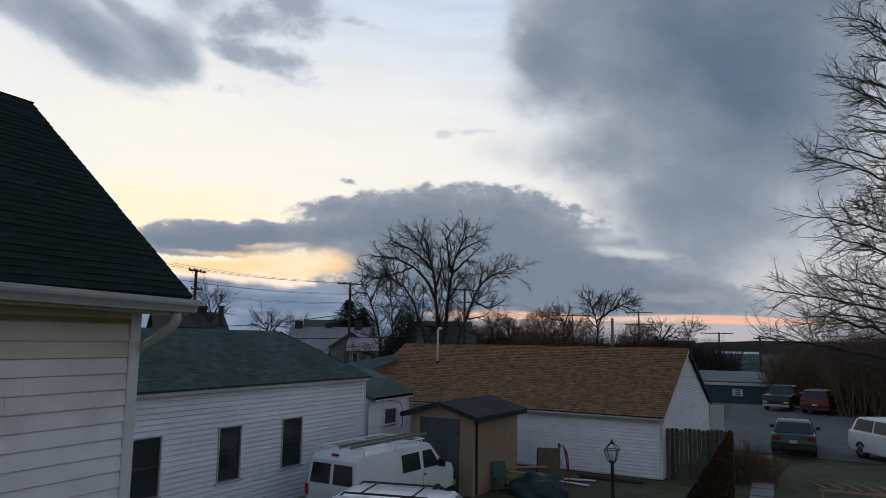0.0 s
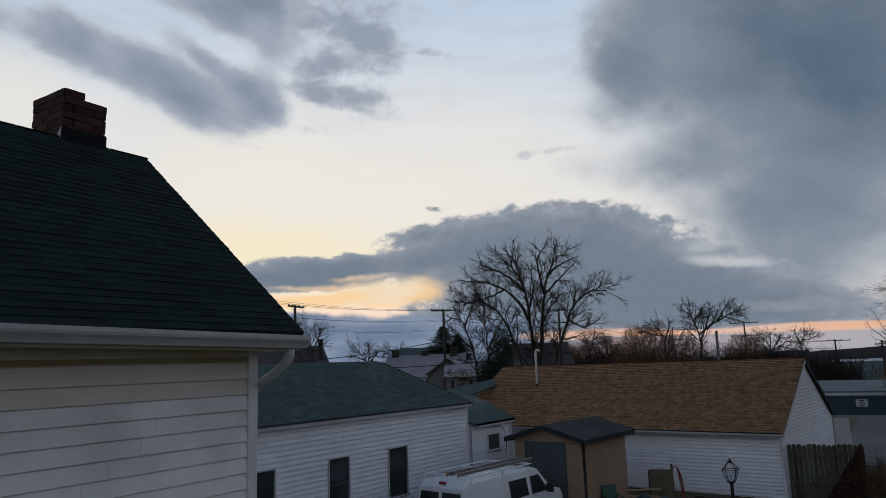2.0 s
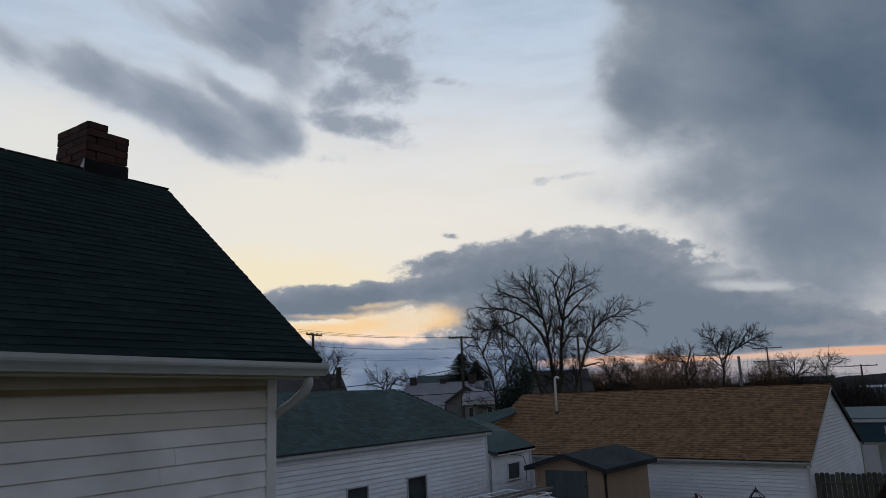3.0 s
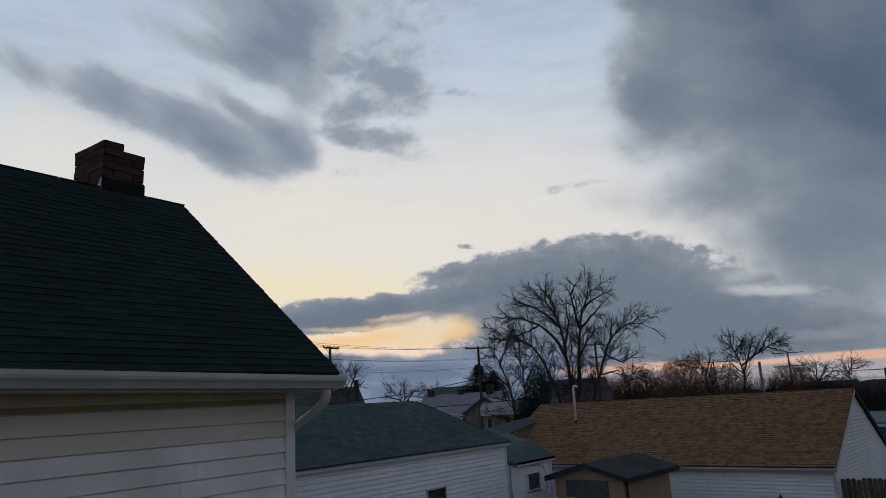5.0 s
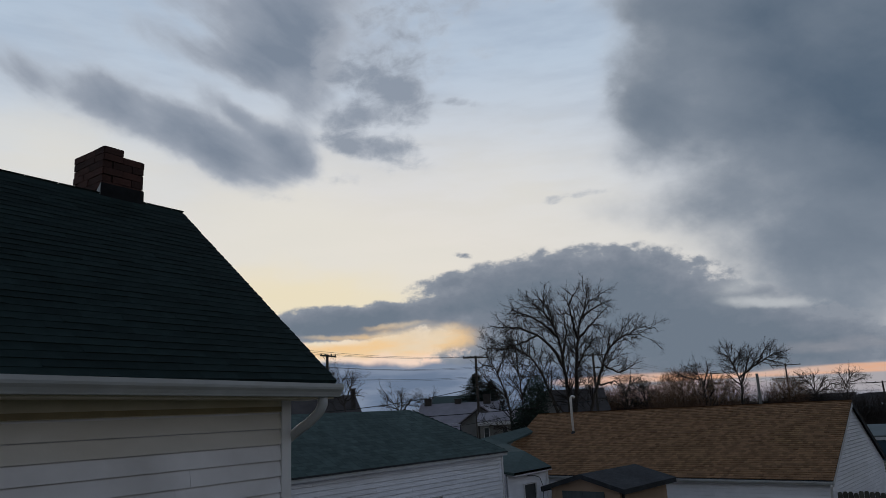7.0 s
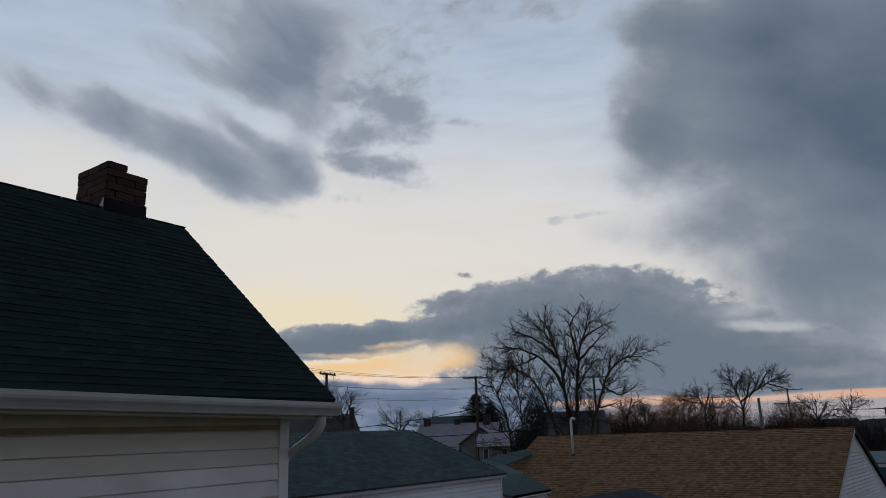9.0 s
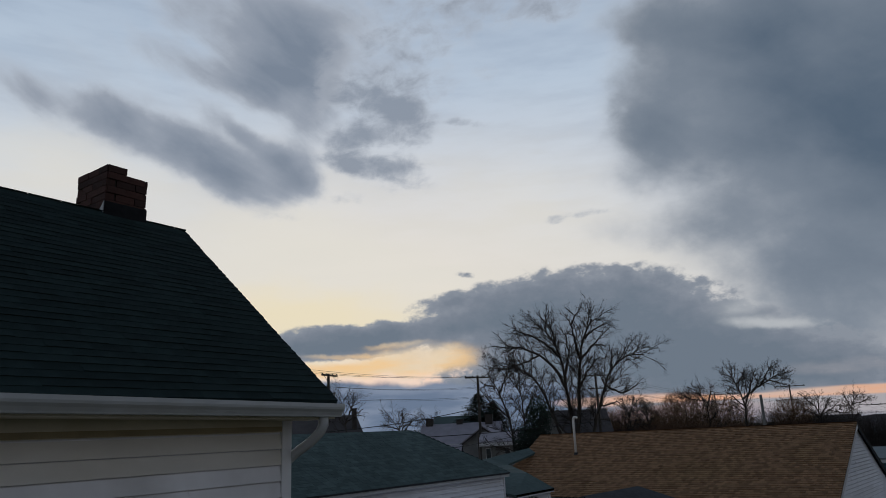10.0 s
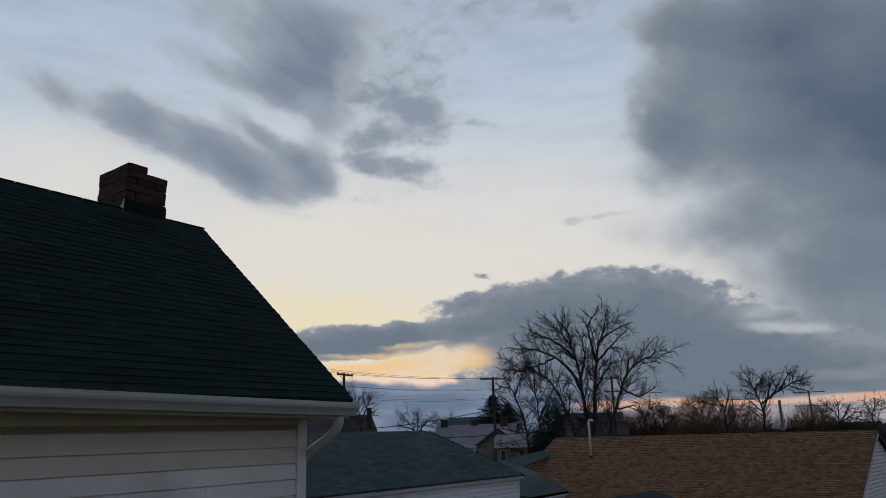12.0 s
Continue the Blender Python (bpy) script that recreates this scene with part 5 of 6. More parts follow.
hazel = bare_tree("bare_tree", facing(17.3, 83.0, LOW), [
    (None, [(0, 0, -0.3), (0, 0, 5.0), (-0.8, 0, 7.4)]),
    (0, [(0, 0, 4.6), (1.1, 0.2, 7.6)]),
    (0, [(0.1, 0, 4.8), (0.2, -0.6, 8.0)]),
], [(0, 0, 8.0, 2.7, 2.0, 2.3), (-1.9, 0, 7.2, 1.8, 1.4, 1.9), (2.0, 0, 7.0, 1.8, 1.4, 1.9)], 2600, 0.32, 23, "brown densely twigged bare tree on the skyline", twigs=4, twig_len=0.8, trunk_r=0.15, kill=0.45, twig_r=0.009, tip=0.013, twig_mat=M_TWIG_TAN)
copy_thing(hazel, facing(21.6, 86.0, LOW - 1.3, 60))
copy_thing(hazel, facing(23.6, 90.0, LOW - 1.0, 130))
copy_thing(hazel, facing(14.6, 92.0, LOW - 0.8, 200))
copy_thing(hazel, facing(10.0, 96.0, LOW - 1.0, 290))


def brush(name, m, width, depth, height, stems, seed, label, mat, thick=0.012, lean=0.35, levels=2, kind="stuff", fan=False):
    """A thicket of thin upright stems with side twigs, in one mesh."""
    rng = np.random.default_rng(seed)
    base = np.stack([rng.uniform(-width / 2, width / 2, stems), rng.uniform(-depth / 2, depth / 2, stems), np.zeros(stems)], 1)
    if fan:
        base *= 0.25
    h = height * rng.uniform(0.55, 1.0, (stems, 1)) * (1 - (1.5 if fan else 0.25) * np.abs(base[:, :1]) / (width / 2))
    d = rng.normal(0, lean, (stems, 3))
    d[:, 2] = 1
    if fan:
        d[:, 0] += base[:, 0] / (0.125 * width) * 0.45
    d /= np.linalg.norm(d, axis=1, keepdims=True)
    A, B, R0, R1 = [base], [base + d * h], [np.full(stems, thick * 2)], [np.full(stems, thick)]
    for lv in range(levels):
        n_side = 5
        for k in range(n_side):
            t = rng.uniform(0.3, 1.0, (len(base), 1))
            p = base + d * h * t
            e = d + rng.normal(0, 0.55, d.shape)
            e /= np.linalg.norm(e, axis=1, keepdims=True)
            q = p + e * h * rng.uniform(0.12, 0.35, (len(base), 1))
            A.append(p), B.append(q), R0.append(np.full(len(base), thick)), R1.append(np.full(len(base), thick * 0.4))
            if lv == 0:
                g = e + rng.normal(0, 0.5, d.shape)
                g /= np.linalg.norm(g, axis=1, keepdims=True)
                A.append(q), B.append(q + g * h * 0.12), R0.append(np.full(len(base), thick * 0.6)), R1.append(np.full(len(base), thick * 0.3))
    ob = segments_mesh(name, np.concatenate(A), np.concatenate(B), np.concatenate(R0), np.concatenate(R1), 3, mat, None)
    ob.matrix_world = m
    return tagged(ob, label, "shrub" if fan else "brush", kind=kind)


brush("thicket", facing(17.6, 76, LOW), 7.5, 4, 9.0, 600, 1, "tan bare brush standing behind the garage", M_TWIG_TAN, 0.014, 0.16, fan=True)
brush("thicket", facing(19.5, 90, LOW), 20, 8, 8.5, 2200, 2, "bare brush along the back lots", M_TWIG_TAN, 0.014, 0.25)
brush("thicket", facing(10.5, 100, LOW), 26, 8, 7.9, 2400, 3, "bare brush along the back lots", M_TWIG, 0.018, 0.25)
brush("thicket", facing(26.5, 95, LOW), 18, 8, 8.3, 1700, 4, "bare brush along the back lots", M_TWIG, 0.018, 0.25)
brush("thicket", facing(-4.6, 80, LOW), 13, 12, 7.6, 1500, 5, "brown leafless woodland edge behind the parking lot", M_TWIG_TAN, 0.022, 0.25)
brush("thicket", facing(-8.0, 60, 0), 9, 8, 6.0, 1100, 6, "brown leafless woodland edge behind the parking lot", M_TWIG_TAN, 0.02, 0.25)
brush("bush", facing(2.2, 28.5), 1.9, 1.4, 1.35, 240, 7, "bare brown bush beside the fence", M_TWIG_TAN, 0.006, 0.4)


def conifer(m, height, width, seed, label, base=0.45):
    """A dark conifer: tiers of drooping boughs built of many small needle sprays."""
    root = empty("conifer", m, label, "conifer")
    bm = bmesh.new()
    tube(bm, [(0, 0, -0.2), (0, 0, height * 0.97)], [height * 0.018, 0.02], 7)
    part("trunk", bm, M_BARK, root)
    rng = random.Random(seed)
    vv, ff = [], []
    for i in range(1100):
        t = rng.random() ** 0.75
        z = height * (base + (1 - base) * t)
        r = width / 2 * (1 - t) ** 0.8 * rng.uniform(0.55, 1.1) + 0.08
        a = rng.uniform(0, 2 * math.pi)
        droop = rng.uniform(-0.35, 0.1)
        for j in range(7):
            s = (j + 1) / 7
            c = Vector((math.cos(a) * r * s, math.sin(a) * r * s, z + droop * r * s + 0.12 * r * s * s))
            for side in (-1, 1):
                sl = r * 0.22 * rng.uniform(0.6, 1.3)
                b2 = a + side * rng.uniform(0.5, 1.1)
                e = c + Vector((math.cos(b2) * sl, math.sin(b2) * sl, rng.uniform(-0.12, 0.06)))
                w = Vector((-math.sin(b2), math.cos(b2), rng.uniform(-0.5, 0.5))) * 0.05
                k = len(vv)
                vv += [tuple(c - w), tuple(c + w), tuple(e)]
                ff.append((k, k + 1, k + 2))
    raw("crown", vv, ff, M_NEEDLE, root)
    return root


conifer(facing(32.9, 86, LOW), 11.5, 9.0, 1, "dark green conifer behind grey houses")
conifer(facing(31.7, 87, LOW), 10.6, 8.0, 2, "dark green conifer behind grey houses")


def leafy_mass(name, m, lumps, count, size, seed, label, mat, category):
    """A dense evergreen or dead-leaved shrub: stems inside and many small leaf blades in uneven lumps."""
    root = empty(name, m, label, category)
    rng = random.Random(seed)
    bm = bmesh.new()
    for (x, y, z, rx, ry, rz) in lumps:
        tube(bm, [(x * 0.3, y * 0.3, -0.1), (x * 0.7, y * 0.7, z * 0.6), (x, y, z)], [0.05, 0.035, 0.015], 5)
    part("trunk", bm, M_BARK, root)
    vv, ff = [], []
    vol = [l[3] * l[5] for l in lumps]
    for i in range(count):
        x, y, z, rx, ry, rz = rng.choices(lumps, vol)[0]
        d = Vector((rng.gauss(0, 1), rng.gauss(0, 1), rng.gauss(0, 1))).normalized() * rng.uniform(0.45, 1.06)
        c = Vector((x + d.x * rx, y + d.y * ry, z + d.z * rz))
        if c.z < 0:
            continue
        u = Vector((rng.gauss(0, 1), rng.gauss(0, 1), rng.gauss(0, 1))).normalized() * size * rng.uniform(0.5, 1.3)
        w = u.orthogonal().normalized() * size * 0.35
        k = len(vv)
        vv += [tuple(c - u), tuple(c + w), tuple(c + u), tuple(c - w)]
        ff.append((k, k + 1, k + 2, k + 3))
    raw("crown", vv, ff, mat, root)
    return root


leafy_mass("evergreen_shrub", facing(28.5, 56, LOW), [(0, 0, 5.0, 1.5, 1.4, 2.2), (0.3, 0, 7.6, 1.0, 0.9, 1.8), (-0.9, 0, 6.0, 0.9, 0.9, 1.3), (1.0, 0, 5.4, 1.0, 0.9, 1.2)], 9500, 0.12, 3, "dark ivy-grown evergreen shrub below the bare trees", M_NEEDLE, "shrub")
def leaning_cone(m, height, radius, count, label):
    """A pointed shrub whose tip leans over one side, of small dead leaves on a few stems."""
    root = empty("dead_shrub", m, label, "shrub")
    rng = random.Random(14)
    bm = bmesh.new()
    for k in range(6):
        a = k * 1.05
        tube(bm, [(0.1 * math.cos(a), 0.1 * math.sin(a), -0.05), (0.35 * radius * math.cos(a) + 0.2, 0.35 * radius * math.sin(a), 0.45 * height), (radius * 0.9, 0, height * 0.96)], [0.03, 0.02, 0.005], 5)
    part("trunk", bm, M_BARK, root)
    vv, ff = [], []
    for i in range(count):
        t = 1 - rng.random() ** 0.55
        r = radius * (1 - t) * (0.55 + 0.5 * rng.random()) + 0.02
        a = rng.uniform(0, 2 * math.pi)
        c = Vector((radius * t + r * math.cos(a), r * math.sin(a), t * height + rng.gauss(0, 0.02)))
        u = Vector((rng.gauss(0, 1), rng.gauss(0, 1), rng.gauss(0, 1.6))).normalized() * 0.05 * rng.uniform(0.5, 1.2)
        w = u.orthogonal().normalized() * 0.022
        k = len(vv)
        vv += [tuple(c - u), tuple(c + w), tuple(c + u), tuple(c - w)]
        ff.append((k, k + 1, k + 2, k + 3))
    raw("crown", vv, ff, M_RUST_LEAF, root)
    return root


leaning_cone(pose(*at(5.2, 22.0)), 2.42, 0.75, 15000, "tall pointed shrub of dark rust-brown dead leaves")


# ---- power poles and lines ----
def power_pole(m, height, label, arms=((-0.3, 2.4),), turn=0.0):
    root = empty("power_pole", m, label, "power pole", "power poles")
    bm = bmesh.new()
    tube(bm, [(0, 0, -0.2), (0, 0, height * 0.5), (0, 0, height)], [0.17, 0.14, 0.11], 9)
    part("pole", bm, M_POLE, root)
    for dz, w in arms:
        z = height + dz
        arm = part("crossarm", boxed(-w / 2, w / 2, -0.16, -0.05, z - 0.06, z + 0.06, 0.01), M_POLE, root)
        for s in (-0.46, -0.2, 0.2, 0.46):
            bm = bmesh.new()
            tube(bm, [(s * w, -0.1, z + 0.06), (s * w, -0.1, z + 0.12), (s * w, -0.1, z + 0.2)], [0.03, 0.06, 0.03], 6)
            part("insulator", bm, M_PLASTIC, arm)
        bm = bmesh.new()
        tube(bm, [(-w * 0.32, -0.07, z - 0.05), (0, -0.12, z - 0.7)], 0.02, 4)
        part("brace", bm, M_POLE, root)
    return root


POLES = [power_pole(facing(44.65, 60, LOW, 55), 12.2, "wooden power pole with crossarms beyond the roofs", ((-0.15, 2.2), (-1.6, 1.4))),
         power_pole(facing(32.8, 70, LOW, 12), 12.35, "wooden power pole with a crossarm by the conifers", ((-0.2, 2.6), (-2.0, 1.0))),
         power_pole(facing(23.55, 75, LOW, 25), 12.3, "wooden power pole behind the large tree", ((-0.2, 3.0), (-1.5, 2.0), (-4.6, 2.2))),
         power_pole(facing(15.0, 140, LOW, 5), 12.2, "far wooden power pole with two crossarms", ((-0.4, 6.2), (-2.2, 4.0))),
         power_pole(facing(9.9, 140, LOW, 5), 12.8, "far power pole with stacked crossarms", ((-0.3, 5.0), (-2.6, 5.0), (-6.0, 4.6), (-7.6, 4.2))),
         power_pole(facing(4.1, 120, LOW, 5), 8.6, "far power pole on the low ground", ((-0.2, 4.2),)),
         power_pole(facing(1.3, 95, LOW, 25), 7.9, "leaning power pole by the woodland", ((-0.4, 1.6),))]
pale = empty("pale_post", facing(11.9, 70, LOW), "pale bare timber post behind the garage", "post")
bm = bmesh.new()
tube(bm, [(0, 0, -0.2), (0.05, 0, 9.1)], [0.15, 0.12], 8)
part("shaft", bm, M_STUCCO, pale)


def cable(a, b, sag, r, name="power_line", label="thin black power line strung between poles"):
    a, b = Vector(a), Vector(b)
    bm = bmesh.new()
    pts = [a.lerp(b, t / 14) - Vector((0, 0, sag * 4 * (t / 14) * (1 - t / 14))) for t in range(15)]
    tube(bm, pts, r, 4)
    ob = part(name, bm, M_WIRE)
    return tagged(ob, label, "cable", "overhead lines")


def pole_pt(az, d, z, side=0.0):
    x, y, _ = at(az, d)
    a = radians(az)
    return (x + math.cos(a) * side, y + math.sin(a) * side, z)


for z, side in ((10.35, -1.0), (10.3, 0.4), (10.35, 1.1), (9.3, -0.4), (9.2, 0.4), (8.4, 0.1), (8.28, -0.1)):
    cable(pole_pt(47.5, 58, z + 0.1, side), pole_pt(32.8, 70, z - 0.05, side), 0.35, 0.014)
    cable(pole_pt(32.8, 70, z - 0.05, side), pole_pt(23.55, 75, z - 0.1, side), 0.3, 0.012)
    cable(pole_pt(23.55, 75, z - 0.1, side), pole_pt(15.0, 140, z - 0.2, side * 1.5), 0.8, 0.016)
    cable(pole_pt(15.0, 140, z - 0.2, side * 1.5), pole_pt(4.1, 120, z - 3.9, side), 1.0, 0.014)
cable(pole_pt(46, 55, 5.45), pole_pt(31.5, 62, 7.3), 0.35, 0.035, "service_cable", "thick black service cable crossing behind the roofs")
cable(pole_pt(39.0, 46, 4.78), pole_pt(24.0, 52, 5.3), 0.12, 0.03, "service_cable", "thick black service cable crossing behind the roofs")
cable(pole_pt(38.0, 44, 3.9), pole_pt(29.0, 50, 4.75), 0.1, 0.022, "service_cable", "thick black service cable crossing behind the roofs")
post = empty("service_post", facing(33.0, 46, LOW), "thin dark service post carrying cables", "post")
bm = bmesh.new()
tube(bm, [(0, 0, 0), (0, 0, 6.95)], 0.045, 6)
part("shaft", bm, M_POLE, post)


# ---- houses beyond ----
def gable_house(name, m, w, d, eave, ridge, wall_mat, roof_mat, label, along=True, chimneys=(), windows=(), overhang=0.3):
    """A house w wide (seen from the front) and d deep. along: the ridge runs from side to side; else the gable faces the front. Base at z = 0."""
    h = empty(name, m, label, "house")
    if along:
        prof = [(0, 0), (d, 0), (d, eave), (d / 2, ridge), (0, eave)]
        part("wall", prism(prof, w, "x", -w / 2), wall_mat, h)
        for s in (0, 1):
            y0, y1 = (-overhang, d / 2) if s == 0 else (d + overhang, d / 2)
            k = (ridge - eave) / (d / 2)
            part("roof", prism([(y0, eave - overhang * k + 0.02), (y1, ridge + 0.02), (y1, ridge + 0.14), (y0, eave - overhang * k + 0.14)], w + 2 * overhang, "x", -w / 2 - overhang), roof_mat, h)
        part("fascia", boxed(-w / 2 - overhang, w / 2 + overhang, -overhang - 0.04, -overhang - 0.005, eave - 0.32, eave - 0.02), M_TRIM, h)
    else:
        prof = [(-w / 2, 0), (w / 2, 0), (w / 2, eave), (0, ridge), (-w / 2, eave)]
        part("wall", prism(prof, d, "y", 0), wall_mat, h)
        k = (ridge - eave) / (w / 2)
        for s in (-1, 1):
            part("roof", prism([(s * (w / 2 + overhang), eave - overhang * k + 0.02), (0, ridge + 0.02), (0, ridge + 0.14), (s * (w / 2 + overhang), eave - overhang * k + 0.14)], d + 2 * overhang, "y", -overhang), roof_mat, h)
            part("rake_board", prism([(s * (w / 2 + overhang), eave - overhang * k - 0.16), (0.003 * s, ridge - 0.16), (0.003 * s, ridge + 0.018), (s * (w / 2 + overhang), eave - overhang * k + 0.018)], 0.04, "y", -overhang + 0.002), M_DARK_ROOF, h)
    for (x, y, z0, z1, ww) in chimneys:
        c = part("chimney", boxed(x - ww / 2, x + ww / 2, y - ww / 2, y + ww / 2, z0, z1, 0.02), M_MORTAR, h)
        part("chimney_cap", boxed(x - ww / 2 - 0.06, x + ww / 2 + 0.06, y - ww / 2 - 0.06, y + ww / 2 + 0.06, z1, z1 + 0.1), M_MORTAR, c)
    for (x, z, ww, hh) in windows:
        sash_window(h, x - ww / 2, x + ww / 2, z, z + hh, M_TRIM, M_GLASS_DARK, y=-0.03)
    return h


# pale-roofed grey house with a front gable and a low wing
gable_house("far_house", facing(34.6, 78, LOW - 0.4, -8), 8.4, 7.0, 6.3, 8.35, M_STUCCO, M_MAUVE_ROOF, "grey house with a pale mauve roof and brick chimneys", True, ((-3.6, 3.5, 7.6, 9.0, 0.8), (-0.2, 3.6, 7.6, 8.8, 0.7), (3.1, 3.4, 7.6, 9.2, 0.8)))
gable_house("far_house", facing(32.6, 72.5, LOW - 0.4, -8), 4.2, 6.0, 6.4, 7.85, M_STUCCO, M_MAUVE_ROOF, "grey gabled house front with a dark raking edge", False)
gable_house("far_house", facing(31.1, 66, LOW - 0.4, -6), 3.9, 5, 6.45, 7.2, M_STUCCO, M_MAUVE_ROOF, "low grey wing with small white-framed windows", True, (), ((-1.35, 4.95, 0.42, 0.95), (0.35, 4.95, 0.42, 0.95), (1.35, 4.95, 0.42, 0.95)))
gable_house("far_house", facing(36.6, 68, LOW - 0.4, -8), 4.6, 3, 5.35, 6.2, M_STUCCO, M_MAUVE_ROOF, "low pale-roofed lean-to with small windows", True, (), ((-0.4, 4.2, 0.5, 0.8), (1.2, 4.2, 0.5, 0.8)))
gable_house("far_house", facing(34.3, 95, LOW), 6.6, 6, 7.3, 9.15, M_STUCCO, M_GREEN_ROOF, "house with a dull green roof behind others", True)
gable_house("dark_house", facing(44.6, 58, LOW, 10), 5.0, 6, 7.0, 8.7, M_BRICK, M_DARK_ROOF, "brick house with an old dark roof and chimneys", True, ((1.1, 3.0, 8.2, 9.2, 0.7), (2.2, 1.0, 7.0, 9.2, 0.35)), ((-1.6, 5.2, 0.7, 1.2), (0.2, 5.2, 0.7, 1.2), (1.6, 5.2, 0.7, 1.2)))
gable_house("brown_house", facing(25.2, 76, LOW, 8), 6.6, 7, 6.3, 8.75, M_STUCCO, M_DARK_ROOF, "grey house with a dark brown roof behind the bare tree", True)
gable_house("brown_house", facing(27.4, 72, LOW, 0), 2.8, 5, 6.7, 8.6, M_STUCCO, M_DARK_ROOF, "narrow pale gable end beside the bare tree", False, (), ((0, 5.6, 0.5, 0.9),))
gable_house("brown_house", facing(7.6, 115, LOW, 0), 7.0, 8, 5.2, 7.1, M_STUCCO, M_DARK_ROOF, "distant house with a wide dark roof", True)
gable_house("brown_house", facing(9.6, 105, LOW, 0), 1.6, 4, 6.0, 7.0, M_TRIM, M_DARK_ROOF, "small pale gable on the skyline", False)

# the blue metal building across the lot
blue = gable_house("blue_building", facing(2.2, 84, LOW, -2), 15.0, 12, 2.68, 3.55, M_BLUE, M_GREY_ROOF, "long blue metal building with a pale grey roof", True, (), (), 0.15)
louvre = part("louvre", boxed(-1.6, -0.55, -0.06, -0.005, 1.25, 2.0, 0.01), M_TRIM, blue, "white louvre panel with dark slots")
for z in (1.36, 1.58, 1.80):
    part("slot", boxed(-1.32, -0.83, -0.075, -0.062, z, z + 0.1), M_PLASTIC, louvre)
gable_house("green_roofed_building", facing(3.0, 125, LOW, -2), 16.0, 14, 2.5, 5.0, M_STUCCO, M_GREEN_ROOF, "long building with a dull green roof", True)
gable_house("white_roofed_building", facing(2.9, 190, LOW, 0), 10.0, 12, 4.0, 4.7, M_STUCCO, M_PLATE, "far low building with a white roof", True)

# wooded ridge on the horizon
def ridge_hill():
    bm = bmesh.new()
    prev = None
    for i in range(241):
        az = 60 - i * 0.5
        h = 4.0 + 2.0 * max(0, min(1, (9 - az) / 8)) + 0.9 * noise.noise((az * 0.13, 3.1, 0)) + 0.35 * noise.noise((az * 0.9, 7.0, 0))
        x, y, _ = at(az, 260)
        x2, y2, _ = at(az, 420)
        cur = (bm.verts.new((x, y, -6)), bm.verts.new((x * 1.02, y * 1.02, h)), bm.verts.new((x2, y2, -6)))
        if prev:
            bm.faces.new((prev[0], cur[0], cur[1], prev[1]))
            bm.faces.new((prev[1], cur[1], cur[2], prev[2]))
        prev = cur
    return tagged(part("hill", bm, M_HILL, smooth=True), "low wooded ridge on the horizon", "hill", kind="structure")


M_HILL = material("far_bare_woods", (0.055, 0.048, 0.05), 0.98, vary=0.3, grain=0.25, bump=0.6, bump_scale=0.8)
ridge_hill()


# ---- vehicles ----
def wheel(parent, x, y, r=0.34, w=0.22):
    bm = bmesh.new()
    s = 1 if y > 0 else -1
    tube(bm, [(x, y - w / 2, r), (x, y - w / 2 + 0.03, r), (x, y + w / 2 - 0.03, r), (x, y + w / 2, r)], [r - 0.04, r, r, r - 0.04], 20)
    t = part("wheel", bm, M_TYRE, parent, smooth=False)
    bm = bmesh.new()
    tube(bm, [(x, y + s * (w / 2 - 0.01), r), (x, y + s * (w / 2 + 0.012), r)], [r * 0.62, r * 0.55], 14)
    part("rim", bm, M_RIM, t)


def shell(profile, width, tuck, mat, name, parent, belt, bevel=0.05):
    """A vehicle body from its side profile (x, z), narrowed above the belt by tuck."""
    bm = prism(profile, width, "y", -width / 2)
    for v in bm.verts:
        if v.co.z > belt:
            top = max(z for _, z in profile)
            k = (v.co.z - belt) / max(top - belt, 1e-3)
            v.co.y *= 1 - tuck * k
    bmesh.ops.bevel(bm, geom=list(bm.edges), offset=bevel, segments=3, profile=0.6, affect="EDGES", clamp_overlap=True)
    return part(name, bm, mat, parent, smooth=True)


def glass_quad(parent, pts, out, name="window", mat=None, thick=0.012):
    """A thin pane on four corners, pushed out along out."""
    o = Vector(out).normalized()
    bm = bmesh.new()
    a = [bm.verts.new(Vector(p) + o * 0.006) for p in pts]
    b = [bm.verts.new(Vector(p) + o * (0.006 + thick)) for p in pts]
    bm.faces.new(a[::-1])
    bm.faces.new(b)
    for i in range(4):
        j = (i + 1) % 4
        bm.faces.new((a[i], a[j], b[j], b[i]))
    bmesh.ops.recalc_face_normals(bm, faces=bm.faces)
    return part(name, bm, mat or M_GLASS_DARK, parent)


